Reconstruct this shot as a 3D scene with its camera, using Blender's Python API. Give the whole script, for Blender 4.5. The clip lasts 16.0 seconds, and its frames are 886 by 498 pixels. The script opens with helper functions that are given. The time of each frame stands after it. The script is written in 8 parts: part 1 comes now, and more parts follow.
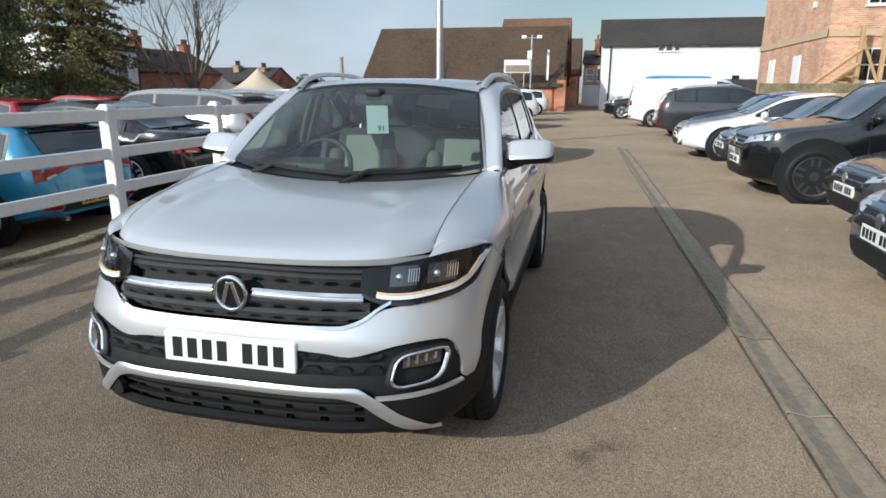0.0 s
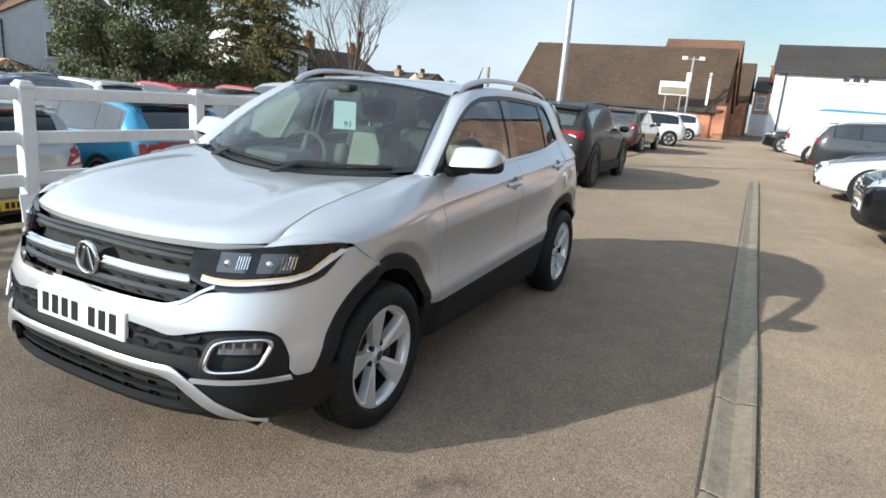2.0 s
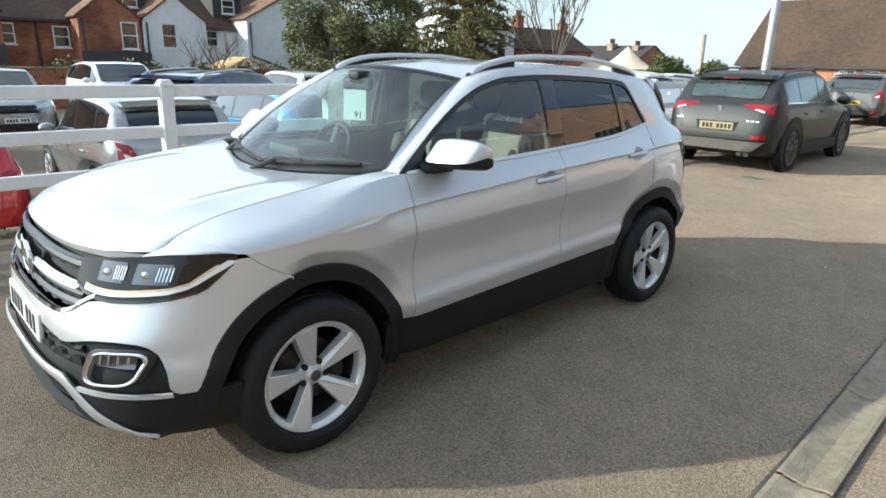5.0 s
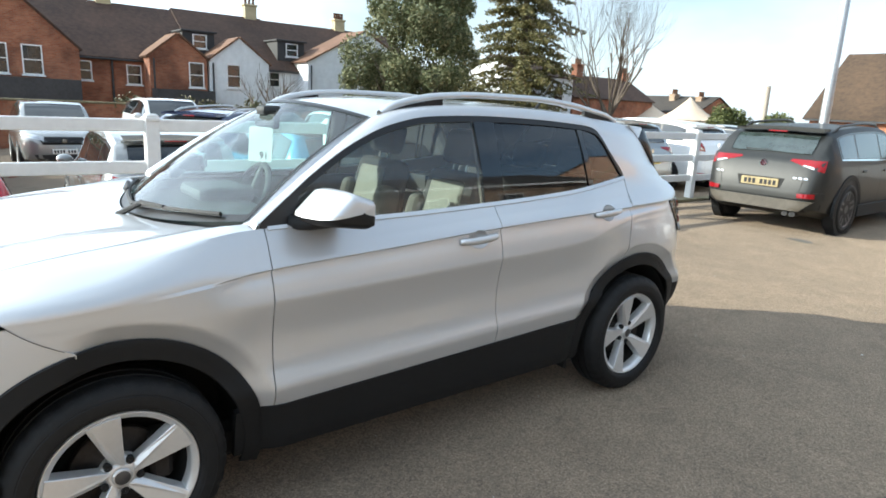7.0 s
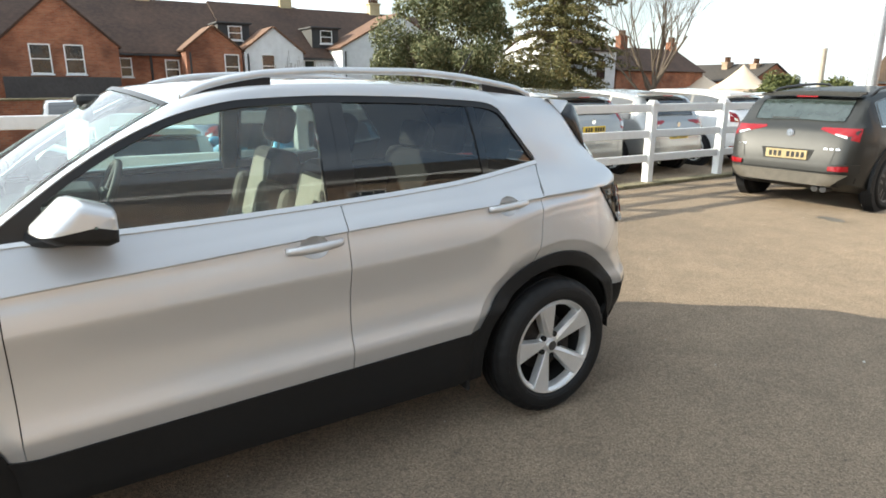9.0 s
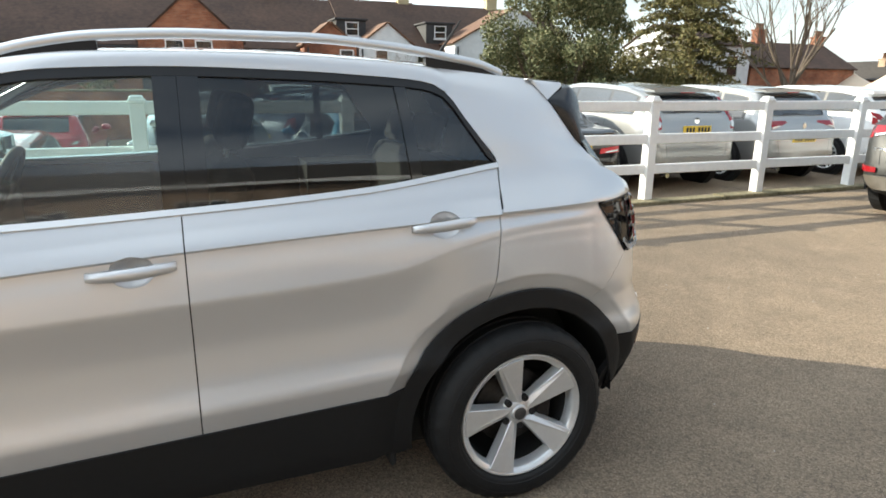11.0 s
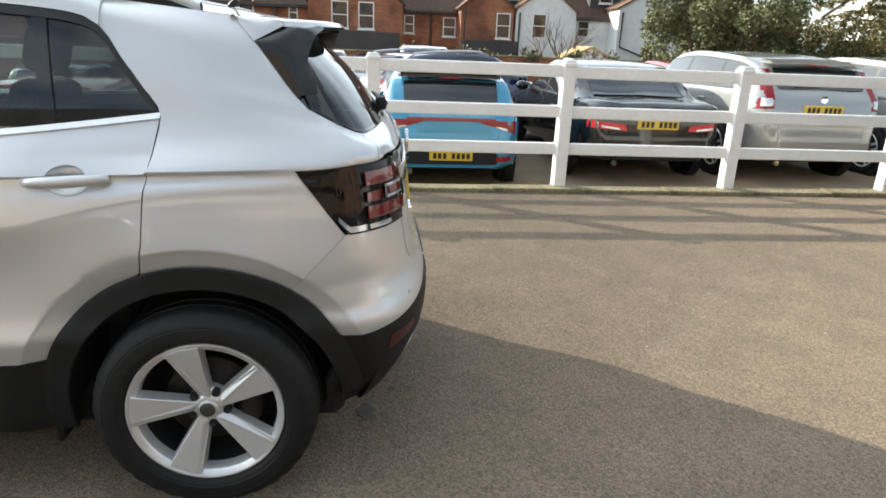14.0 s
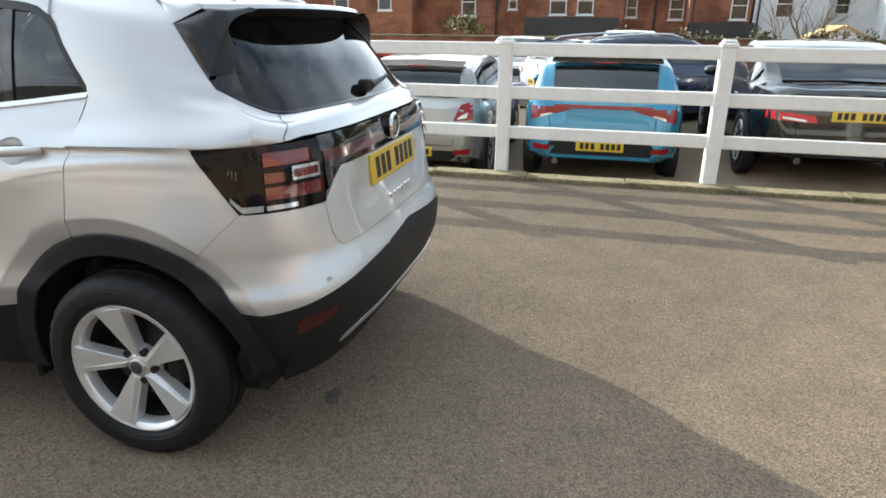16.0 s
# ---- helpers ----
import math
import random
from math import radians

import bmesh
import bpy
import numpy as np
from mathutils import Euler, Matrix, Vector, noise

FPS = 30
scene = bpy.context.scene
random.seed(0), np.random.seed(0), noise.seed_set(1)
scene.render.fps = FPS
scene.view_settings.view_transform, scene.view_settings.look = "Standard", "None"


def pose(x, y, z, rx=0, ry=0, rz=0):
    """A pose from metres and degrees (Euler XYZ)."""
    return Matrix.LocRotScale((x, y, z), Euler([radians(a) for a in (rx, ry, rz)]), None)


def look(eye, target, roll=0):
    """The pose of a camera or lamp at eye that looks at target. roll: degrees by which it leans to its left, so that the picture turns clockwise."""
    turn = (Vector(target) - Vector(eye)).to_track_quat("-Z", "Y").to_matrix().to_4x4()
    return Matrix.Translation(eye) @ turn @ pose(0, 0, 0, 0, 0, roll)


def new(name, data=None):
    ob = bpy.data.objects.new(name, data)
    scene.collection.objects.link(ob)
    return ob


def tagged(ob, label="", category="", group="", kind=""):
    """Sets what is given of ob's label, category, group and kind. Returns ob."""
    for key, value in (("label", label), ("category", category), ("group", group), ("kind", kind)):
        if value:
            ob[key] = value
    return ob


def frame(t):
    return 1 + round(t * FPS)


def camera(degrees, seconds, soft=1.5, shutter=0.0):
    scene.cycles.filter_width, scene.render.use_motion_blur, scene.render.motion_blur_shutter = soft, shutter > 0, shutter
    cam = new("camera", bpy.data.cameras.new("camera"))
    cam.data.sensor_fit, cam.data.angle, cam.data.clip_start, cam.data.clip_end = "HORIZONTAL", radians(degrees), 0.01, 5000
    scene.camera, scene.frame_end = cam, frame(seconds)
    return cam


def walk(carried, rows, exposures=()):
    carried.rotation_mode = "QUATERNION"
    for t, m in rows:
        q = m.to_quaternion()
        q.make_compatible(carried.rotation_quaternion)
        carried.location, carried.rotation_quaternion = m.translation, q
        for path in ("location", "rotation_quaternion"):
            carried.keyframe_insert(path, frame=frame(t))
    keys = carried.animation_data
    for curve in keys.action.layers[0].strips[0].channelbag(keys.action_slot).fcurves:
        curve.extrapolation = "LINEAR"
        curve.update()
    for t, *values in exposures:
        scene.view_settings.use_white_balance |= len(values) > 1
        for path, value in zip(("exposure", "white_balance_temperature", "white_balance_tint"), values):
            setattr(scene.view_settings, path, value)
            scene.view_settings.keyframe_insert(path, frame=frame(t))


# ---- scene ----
cam = camera(70.8, 16.0, soft=1.7)
PATH = [
    (0, (1.214, -2.633, 1.471), (0.771, -0.747, 0.974), 0.3),
    (0.5, (1.498, -2.572, 1.463), (0.981, -0.702, 0.977), 3.0),
    (1, (1.727, -2.456, 1.441), (1.12, -0.623, 0.92), 2.1),
    (1.5, (1.936, -2.267, 1.467), (1.194, -0.481, 0.955), 3.7),
    (2, (2.19, -2.159, 1.457), (1.318, -0.424, 0.978), 4.5),
    (2.5, (2.429, -2.089, 1.47), (1.367, -0.483, 0.93), 4.3),
    (3, (2.514, -1.96, 1.451), (1.357, -0.433, 0.875), 4.4),
    (5.5, (2.811, -0.938, 1.537), (1.372, 0.336, 0.984), 1.5),
    (6, (2.812, -0.721, 1.527), (1.337, 0.537, 1.035), 2.5),
    (6.5, (2.837, -0.509, 1.536), (1.323, 0.717, 1.088), 2.0),
    (7, (2.798, -0.294, 1.514), (1.257, 0.897, 1.065), 2.8),
    (7.5, (2.769, -0.02, 1.531), (1.212, 1.158, 1.105), 0.5),
    (8, (2.804, 0.23, 1.505), (1.264, 1.427, 1.066), 1.3),
    (8.5, (2.87, 0.434, 1.518), (1.295, 1.568, 1.044), 0.5),
    (11, (2.539, 1.563, 1.443), (0.748, 2.289, 0.924), 0.6),
    (11.5, (2.503, 1.8, 1.434), (0.689, 2.471, 0.920), -0.7),
    (12, (2.544, 2.081, 1.429), (0.705, 2.664, 0.897), 2.5),
    (12.5, (2.559, 2.308, 1.41), (0.72, 2.846, 0.833), 1.6),
    (13, (2.488, 2.541, 1.419), (0.644, 3.029, 0.818), 2.8),
    (13.5, (2.491, 2.774, 1.409), (0.625, 3.17, 0.808), 1.9),
    (14, (2.526, 3.039, 1.4), (0.64, 3.267, 0.775), 2.3),
    (14.5, (2.48, 3.25, 1.395), (0.59, 3.354, 0.75), 2.9),
    (15, (2.365, 3.461, 1.406), (0.468, 3.399, 0.777), 1.4),
    (15.5, (2.348, 3.705, 1.388), (0.463, 3.457, 0.767), 1.6),
    (16, (2.331, 3.946, 1.388), (0.502, 3.498, 0.714), 0.5),
]
EXPOSURES = [(0, -0.24, 6150, 5), (1, -0.14, 6150, 4), (1.5, 0.02, 6150, 4), (2, 0.22, 6180, 4), (3, 0.34, 6250, 3), (5.5, 0.56, 6150, 1), (6, 0.62, 6200, 1), (7, 0.80, 6300, 2), (7.5, 0.88, 6650, 3), (8.5, 0.88, 6950, 4), (11, 0.90, 6950, 4), (14, 0.90, 7000, 4), (16, 0.93, 6900, 3)]
walk(cam, [(t, look(eye, target, roll)) for t, eye, target, roll in PATH], EXPOSURES)

# ---- world, sun ----
SUN_TO = Vector((-0.596, -0.803, 0.414)).normalized()   # towards the sun
world = bpy.data.worlds.new("sky")
scene.world = world
world.use_nodes = True
wn, wl = world.node_tree.nodes, world.node_tree.links
wn.clear()
w_out = wn.new("ShaderNodeOutputWorld")
w_bg = wn.new("ShaderNodeBackground")
w_sky = wn.new("ShaderNodeTexSky")
w_sky.sky_type = "NISHITA"
w_sky.sun_disc = False
w_sky.sun_elevation = radians(22.5)
w_sky.sun_rotation = math.atan2(SUN_TO.x, SUN_TO.y)
w_sky.air_density, w_sky.dust_density, w_sky.ozone_density = 1.0, 1.2, 1.0
# thin streaky cloud, denser towards the horizon
w_co = wn.new("ShaderNodeTexCoord")
w_map = wn.new("ShaderNodeMapping")
w_map.inputs["Scale"].default_value = (2.0, 2.0, 4.5)
w_noise = wn.new("ShaderNodeTexNoise")
w_noise.inputs["Scale"].default_value = 1.3
w_noise.inputs["Detail"].default_value = 5.0
w_noise.inputs["Roughness"].default_value = 0.5
w_ramp = wn.new("ShaderNodeValToRGB")
w_ramp.color_ramp.elements[0].position, w_ramp.color_ramp.elements[1].position = 0.26, 0.72
w_mix = wn.new("ShaderNodeMix")
w_mix.data_type = "RGBA"
wl.new(w_co.outputs["Generated"], w_map.inputs["Vector"])
wl.new(w_map.outputs["Vector"], w_noise.inputs["Vector"])
w_sep = wn.new("ShaderNodeSeparateXYZ")
w_low = wn.new("ShaderNodeMapRange")
w_low.inputs["From Min"].default_value, w_low.inputs["From Max"].default_value = 0.02, 0.55
w_low.inputs["To Min"].default_value, w_low.inputs["To Max"].default_value = 0.06, -0.05
w_sum = wn.new("ShaderNodeMath")
wl.new(w_co.outputs["Generated"], w_sep.inputs[0])
wl.new(w_sep.outputs["Z"], w_low.inputs["Value"])
wl.new(w_noise.outputs["Fac"], w_sum.inputs[0])
wl.new(w_low.outputs["Result"], w_sum.inputs[1])
w_dot, w_glow, w_cloud = wn.new("ShaderNodeVectorMath"), wn.new("ShaderNodeMapRange"), wn.new("ShaderNodeMix")
w_dot.operation = "DOT_PRODUCT"
w_dot.inputs[1].default_value = tuple(SUN_TO)
w_glow.inputs["From Min"].default_value, w_glow.inputs["From Max"].default_value = 0.1, 1.0
w_glow.inputs["To Min"].default_value, w_glow.inputs["To Max"].default_value = 1.0, 2.6
w_cloud.data_type, w_cloud.blend_type = "RGBA", "MULTIPLY"
w_cloud.inputs["Factor"].default_value = 1.0
w_cloud.inputs["A"].default_value = (6.0, 6.7, 7.8, 1)
wl.new(w_co.outputs["Generated"], w_dot.inputs[0])
wl.new(w_dot.outputs["Value"], w_glow.inputs["Value"])
wl.new(w_glow.outputs["Result"], w_cloud.inputs["B"])
wl.new(w_cloud.outputs["Result"], w_mix.inputs["B"])
w_side = wn.new("ShaderNodeMath")
w_side.operation = "MULTIPLY_ADD"
w_side.inputs[1].default_value = 0.10
wl.new(w_dot.outputs["Value"], w_side.inputs[0])
wl.new(w_sum.outputs[0], w_side.inputs[2])
wl.new(w_side.outputs[0], w_ramp.inputs["Fac"])
wl.new(w_ramp.outputs["Color"], w_mix.inputs["Factor"])
wl.new(w_sky.outputs["Color"], w_mix.inputs["A"])
wl.new(w_mix.outputs["Result"], w_bg.inputs["Color"])
w_bg.inputs["Strength"].default_value = 0.12
wl.new(w_bg.outputs["Background"], w_out.inputs["Surface"])

sun = new("sun", bpy.data.lights.new("sun", "SUN"))
sun.data.energy, sun.data.angle, sun.data.color = 5.0, radians(0.55), (1.0, 0.93, 0.82)
sun.matrix_world = look((0, 0, 30), Vector((0, 0, 30)) - SUN_TO)

# ---- materials ----
def mat(name, color, rough=0.6, metal=0.0, vary=0.0, scale=8.0, bump=0.0, bscale=60.0, coat=0.0, second=None,
        spread=(0.35, 0.65), spec=0.5, per_object=0.0, stretch=(1, 1, 1)):
    """Principled material: base colour varied by noise at two scales, with fine relief."""
    m = bpy.data.materials.new(name)
    m.use_nodes = True
    n, l = m.node_tree.nodes, m.node_tree.links
    b = n["Principled BSDF"]
    b.inputs["Roughness"].default_value, b.inputs["Metallic"].default_value = rough, metal
    b.inputs["Coat Weight"].default_value, b.inputs["Coat Roughness"].default_value = coat, 0.03
    b.inputs["Specular IOR Level"].default_value = spec
    b.inputs["Base Color"].default_value = (*color, 1)
    co = n.new("ShaderNodeTexCoord")
    mp = n.new("ShaderNodeMapping")
    mp.inputs["Scale"].default_value = stretch
    l.new(co.outputs["Object"], mp.inputs["Vector"])
    if vary > 0 or second:
        big, small = n.new("ShaderNodeTexNoise"), n.new("ShaderNodeTexNoise")
        big.inputs["Scale"].default_value, small.inputs["Scale"].default_value = scale * 0.25, scale * 3
        big.inputs["Detail"].default_value = small.inputs["Detail"].default_value = 5
        add = n.new("ShaderNodeMath")
        add.operation = "MULTIPLY_ADD"
        add.inputs[1].default_value = 0.5
        half = n.new("ShaderNodeMath")
        half.operation = "MULTIPLY"
        half.inputs[1].default_value = 0.5
        ramp = n.new("ShaderNodeValToRGB")
        c0 = tuple(max(0, c * (1 - vary)) for c in color)
        c1 = second or tuple(min(1, c * (1 + vary)) for c in color)
        ramp.color_ramp.elements[0].color, ramp.color_ramp.elements[1].color = (*c0, 1), (*c1, 1)
        ramp.color_ramp.elements[0].position, ramp.color_ramp.elements[1].position = spread
        for t in (big, small):
            l.new(mp.outputs["Vector"], t.inputs["Vector"])
        l.new(small.outputs["Fac"], half.inputs[0])
        l.new(big.outputs["Fac"], add.inputs[0])
        l.new(half.outputs[0], add.inputs[2])
        l.new(add.outputs[0], ramp.inputs["Fac"])
        last = ramp.outputs["Color"]
        if per_object:
            info, hsv, mr = n.new("ShaderNodeObjectInfo"), n.new("ShaderNodeHueSaturation"), n.new("ShaderNodeMapRange")
            mr.inputs["To Min"].default_value, mr.inputs["To Max"].default_value = 1 - per_object, 1 + per_object
            l.new(info.outputs["Random"], mr.inputs["Value"])
            l.new(mr.outputs["Result"], hsv.inputs["Value"])
            l.new(last, hsv.inputs["Color"])
            last = hsv.outputs["Color"]
        l.new(last, b.inputs["Base Color"])
    if bump > 0:
        t, bn = n.new("ShaderNodeTexNoise"), n.new("ShaderNodeBump")
        t.inputs["Scale"].default_value, t.inputs["Detail"].default_value = bscale, 3
        bn.inputs["Strength"].default_value, bn.inputs["Distance"].default_value = bump, 0.01
        l.new(mp.outputs["Vector"], t.inputs["Vector"])
        l.new(t.outputs["Fac"], bn.inputs["Height"])
        l.new(bn.outputs["Normal"], b.inputs["Normal"])
    return m


def glass_mat(name, tint, rough=0.0, ior=1.66, dust_haze=0.0):
    """Thin pane: tinted see-through with a mirror-like gloss that follows Fresnel."""
    m = bpy.data.materials.new(name)
    m.use_nodes = True
    n, l = m.node_tree.nodes, m.node_tree.links
    n.clear()
    out, tr, gl, fr, mix = (n.new("ShaderNode" + k) for k in ("OutputMaterial", "BsdfTransparent", "BsdfGlossy", "Fresnel", "MixShader"))
    tr.inputs["Color"].default_value = (*tint, 1)
    gl.inputs["Roughness"].default_value = rough
    gl.inputs["Color"].default_value = (0.95, 0.97, 1, 1)
    fr.inputs["IOR"].default_value = ior
    l.new(fr.outputs[0], mix.inputs[0])
    l.new(tr.outputs[0], mix.inputs[1])
    l.new(gl.outputs[0], mix.inputs[2])
    last = mix
    # diffuse white mixed in: a dust film, and bright sky haze painted into the pane
    if dust_haze:
        df, no, mr, mx = (n.new("ShaderNode" + k) for k in ("BsdfDiffuse", "TexNoise", "MapRange", "MixShader"))
        df.inputs["Color"].default_value = (0.75, 0.74, 0.72, 1)
        no.inputs["Scale"].default_value, no.inputs["Detail"].default_value = 3.0, 6
        mr.inputs["To Min"].default_value, mr.inputs["To Max"].default_value = dust_haze * 0.5, dust_haze * 1.5
        l.new(no.outputs["Fac"], mr.inputs["Value"])
        l.new(mr.outputs["Result"], mx.inputs[0])
        l.new(mix.outputs[0], mx.inputs[1])
        l.new(df.outputs[0], mx.inputs[2])
        last = mx
    l.new(last.outputs[0], out.inputs["Surface"])
    return m


def brick_mat(name, c1, c2, mortar, mottle=(0.55, 0.5, 0.48)):
    """Brick courses at real size (0.225 x 0.075 m), on upright walls."""
    m = bpy.data.materials.new(name)
    m.use_nodes = True
    n, l = m.node_tree.nodes, m.node_tree.links
    b = n["Principled BSDF"]
    b.inputs["Roughness"].default_value = 0.85
    co, sep, com, br = (n.new("ShaderNode" + k) for k in ("TexCoord", "SeparateXYZ", "CombineXYZ", "TexBrick"))
    add = n.new("ShaderNodeMath")
    add.operation = "ADD"
    l.new(co.outputs["Object"], sep.inputs[0])
    l.new(sep.outputs["X"], add.inputs[0])
    l.new(sep.outputs["Y"], add.inputs[1])
    l.new(add.outputs[0], com.inputs["X"])
    l.new(sep.outputs["Z"], com.inputs["Y"])
    l.new(com.outputs[0], br.inputs["Vector"])
    br.inputs["Scale"].default_value = 1
    br.inputs["Brick Width"].default_value, br.inputs["Row Height"].default_value = 0.225, 0.075
    br.inputs["Mortar Size"].default_value = 0.006
    br.inputs["Color1"].default_value, br.inputs["Color2"].default_value, br.inputs["Mortar"].default_value = (*c1, 1), (*c2, 1), (*mortar, 1)
    no, mx = n.new("ShaderNodeTexNoise"), n.new("ShaderNodeMix")
    no.inputs["Scale"].default_value, no.inputs["Detail"].default_value = 0.9, 6
    l.new(co.outputs["Object"], no.inputs["Vector"])
    mx.data_type, mx.blend_type = "RGBA", "MULTIPLY"
    ramp = n.new("ShaderNodeValToRGB")
    ramp.color_ramp.elements[0].color, ramp.color_ramp.elements[1].color = (*mottle, 1), (1.15, 1.1, 1.05, 1)
    ramp.color_ramp.elements[0].position, ramp.color_ramp.elements[1].position = 0.35, 0.62
    l.new(no.outputs["Fac"], ramp.inputs["Fac"])
    mx.inputs["Factor"].default_value = 1
    l.new(br.outputs["Color"], mx.inputs["A"])
    l.new(ramp.outputs["Color"], mx.inputs["B"])
    l.new(mx.outputs["Result"], b.inputs["Base Color"])
    bn = n.new("ShaderNodeBump")
    bn.inputs["Strength"].default_value, bn.inputs["Distance"].default_value = 0.5, 0.008
    bn.invert = True
    l.new(br.outputs["Fac"], bn.inputs["Height"])
    l.new(bn.outputs["Normal"], b.inputs["Normal"])
    return m


def tile_mat(name, c1, c2):
    """Roof tiles in courses up the slope, with lichen and weather stains."""
    m = mat(name, c1, 0.85, vary=0.3, second=c2, scale=1.4, spread=(0.4, 0.95))
    n, l = m.node_tree.nodes, m.node_tree.links
    co, wv, bn = n.new("ShaderNodeTexCoord"), n.new("ShaderNodeTexWave"), n.new("ShaderNodeBump")
    wv.bands_direction, wv.wave_profile = "Z", "SAW"
    wv.inputs["Scale"].default_value, wv.inputs["Distortion"].default_value = 2.4, 0.3
    bn.inputs["Strength"].default_value, bn.inputs["Distance"].default_value = 0.6, 0.03
    l.new(co.outputs["Object"], wv.inputs["Vector"])
    l.new(wv.outputs["Fac"], bn.inputs["Height"])
    l.new(bn.outputs["Normal"], n["Principled BSDF"].inputs["Normal"])
    return m


def asphalt_mat():
    """Weathered brownish tarmac: pale and dark chippings, wide stains, fine relief."""
    m = bpy.data.materials.new("tarmac")
    m.use_nodes = True
    n, l = m.node_tree.nodes, m.node_tree.links
    b = n["Principled BSDF"]
    b.inputs["Roughness"].default_value, b.inputs["Specular IOR Level"].default_value = 0.9, 0.15
    b.inputs["Diffuse Roughness"].default_value = 1.0
    co = n.new("ShaderNodeTexCoord")

    def noise_tex(scale, detail, rough=0.55):
        t = n.new("ShaderNodeTexNoise")
        t.inputs["Scale"].default_value, t.inputs["Detail"].default_value, t.inputs["Roughness"].default_value = scale, detail, rough
        l.new(co.outputs["Object"], t.inputs["Vector"])
        return t

    def mixer(kind, fac, a, bb):
        x = n.new("ShaderNodeMix")
        x.data_type, x.blend_type = "RGBA", kind
        x.inputs["Factor"].default_value = fac
        for src, sock in ((a, "A"), (bb, "B")):
            if isinstance(src, tuple):
                x.inputs[sock].default_value = (*src, 1)
            else:
                l.new(src, x.inputs[sock])
        return x

    def ramp(src, p0, p1, c0, c1):
        r = n.new("ShaderNodeValToRGB")
        r.color_ramp.elements[0].position, r.color_ramp.elements[1].position = p0, p1
        r.color_ramp.elements[0].color, r.color_ramp.elements[1].color = (*c0, 1), (*c1, 1)
        l.new(src, r.inputs["Fac"])
        return r.outputs["Color"]

    chip = n.new("ShaderNodeTexVoronoi")
    chip.inputs["Scale"].default_value = 150
    l.new(co.outputs["Object"], chip.inputs["Vector"])
    grain = ramp(chip.outputs["Color"], 0.1, 0.95, (0.150, 0.119, 0.091), (0.352, 0.280, 0.214))
    wide = ramp(noise_tex(0.35, 5).outputs["Fac"], 0.3, 0.7, (0.80, 0.80, 0.80), (1.12, 1.10, 1.06))
    mid = ramp(noise_tex(3.5, 6, 0.65).outputs["Fac"], 0.3, 0.7, (0.86, 0.86, 0.86), (1.1, 1.09, 1.08))
    fine = ramp(noise_tex(260, 2).outputs["Fac"], 0.3, 0.75, (0.70, 0.70, 0.70), (1.36, 1.34, 1.31))
    a = mixer("MULTIPLY", 1, grain, wide)
    a2 = mixer("MULTIPLY", 1, a.outputs["Result"], mid)
    a3 = mixer("MULTIPLY", 1, a2.outputs["Result"], fine)
    # rare dark oil drips
    drip = ramp(noise_tex(1.1, 3).outputs["Fac"], 0.70, 0.76, (1, 1, 1), (0.5, 0.48, 0.46))
    a4 = mixer("MULTIPLY", 1, a3.outputs["Result"], drip)
    l.new(a4.outputs["Result"], b.inputs["Base Color"])
    bn = n.new("ShaderNodeBump")
    bn.inputs["Strength"].default_value, bn.inputs["Distance"].default_value = 0.7, 0.006
    l.new(chip.outputs["Distance"], bn.inputs["Height"])
    l.new(bn.outputs["Normal"], b.inputs["Normal"])
    return m


TARMAC = asphalt_mat()
CONCRETE = mat("worn_concrete", (0.25, 0.205, 0.148), 0.9, vary=0.3, scale=7, bump=0.5, bscale=90, per_object=0.08)
KERBSTONE = mat("mossy_kerb", (0.13, 0.115, 0.055), 0.95, vary=0.45, scale=9, bump=0.8, bscale=40, second=(0.31, 0.26, 0.16))
WHITE_PAINT = mat("white_fence_paint", (0.80, 0.80, 0.79), 0.45, vary=0.06, scale=5, bump=0.08, bscale=25)
RENDER_WHITE = mat("white_render", (0.74, 0.75, 0.76), 0.9, vary=0.1, scale=1.0, bump=0.3, bscale=40)
BRICK_RED = brick_mat("red_brick", (0.27, 0.090, 0.045), (0.37, 0.150, 0.080), (0.27, 0.20, 0.15))
BRICK_PALE = brick_mat("orange_brick", (0.48, 0.24, 0.145), (0.60, 0.38, 0.27), (0.60, 0.52, 0.44), (0.86, 0.83, 0.80))
BRICK_DUN = brick_mat("dun_brick", (0.36, 0.25, 0.17), (0.42, 0.32, 0.23), (0.40, 0.35, 0.30))
BRICK_BAND = mat("stone_band", (0.52, 0.38, 0.25), 0.85, vary=0.12, scale=4)
BRICK_HALL = brick_mat("hall_brick", (0.48, 0.19, 0.10), (0.54, 0.24, 0.13), (0.42, 0.30, 0.22))
TILE_BROWN = tile_mat("brown_tiles", (0.070, 0.038, 0.026), (0.150, 0.082, 0.052))
TILE_ORANGE = tile_mat("orange_tiles", (0.17, 0.085, 0.05), (0.27, 0.15, 0.09))
SLATE = tile_mat("grey_slates", (0.050, 0.042, 0.036), (0.095, 0.078, 0.062))
TILE_HALL = tile_mat("mossy_brown_tiles", (0.072, 0.045, 0.027), (0.145, 0.087, 0.048))
LEAD = mat("dark_lead", (0.04, 0.04, 0.042), 0.6, vary=0.3, scale=3)
STONE_YELLOW = mat("yellow_stone", (0.48, 0.39, 0.24), 0.9, vary=0.2, scale=6)
TIMBER = mat("pale_timber", (0.45, 0.30, 0.15), 0.8, vary=0.25, scale=4, stretch=(1, 1, 0.2), bump=0.2)
BARK = mat("bark", (0.10, 0.075, 0.055), 0.95, vary=0.4, scale=10, bump=0.8, bscale=30, stretch=(1, 1, 0.3))
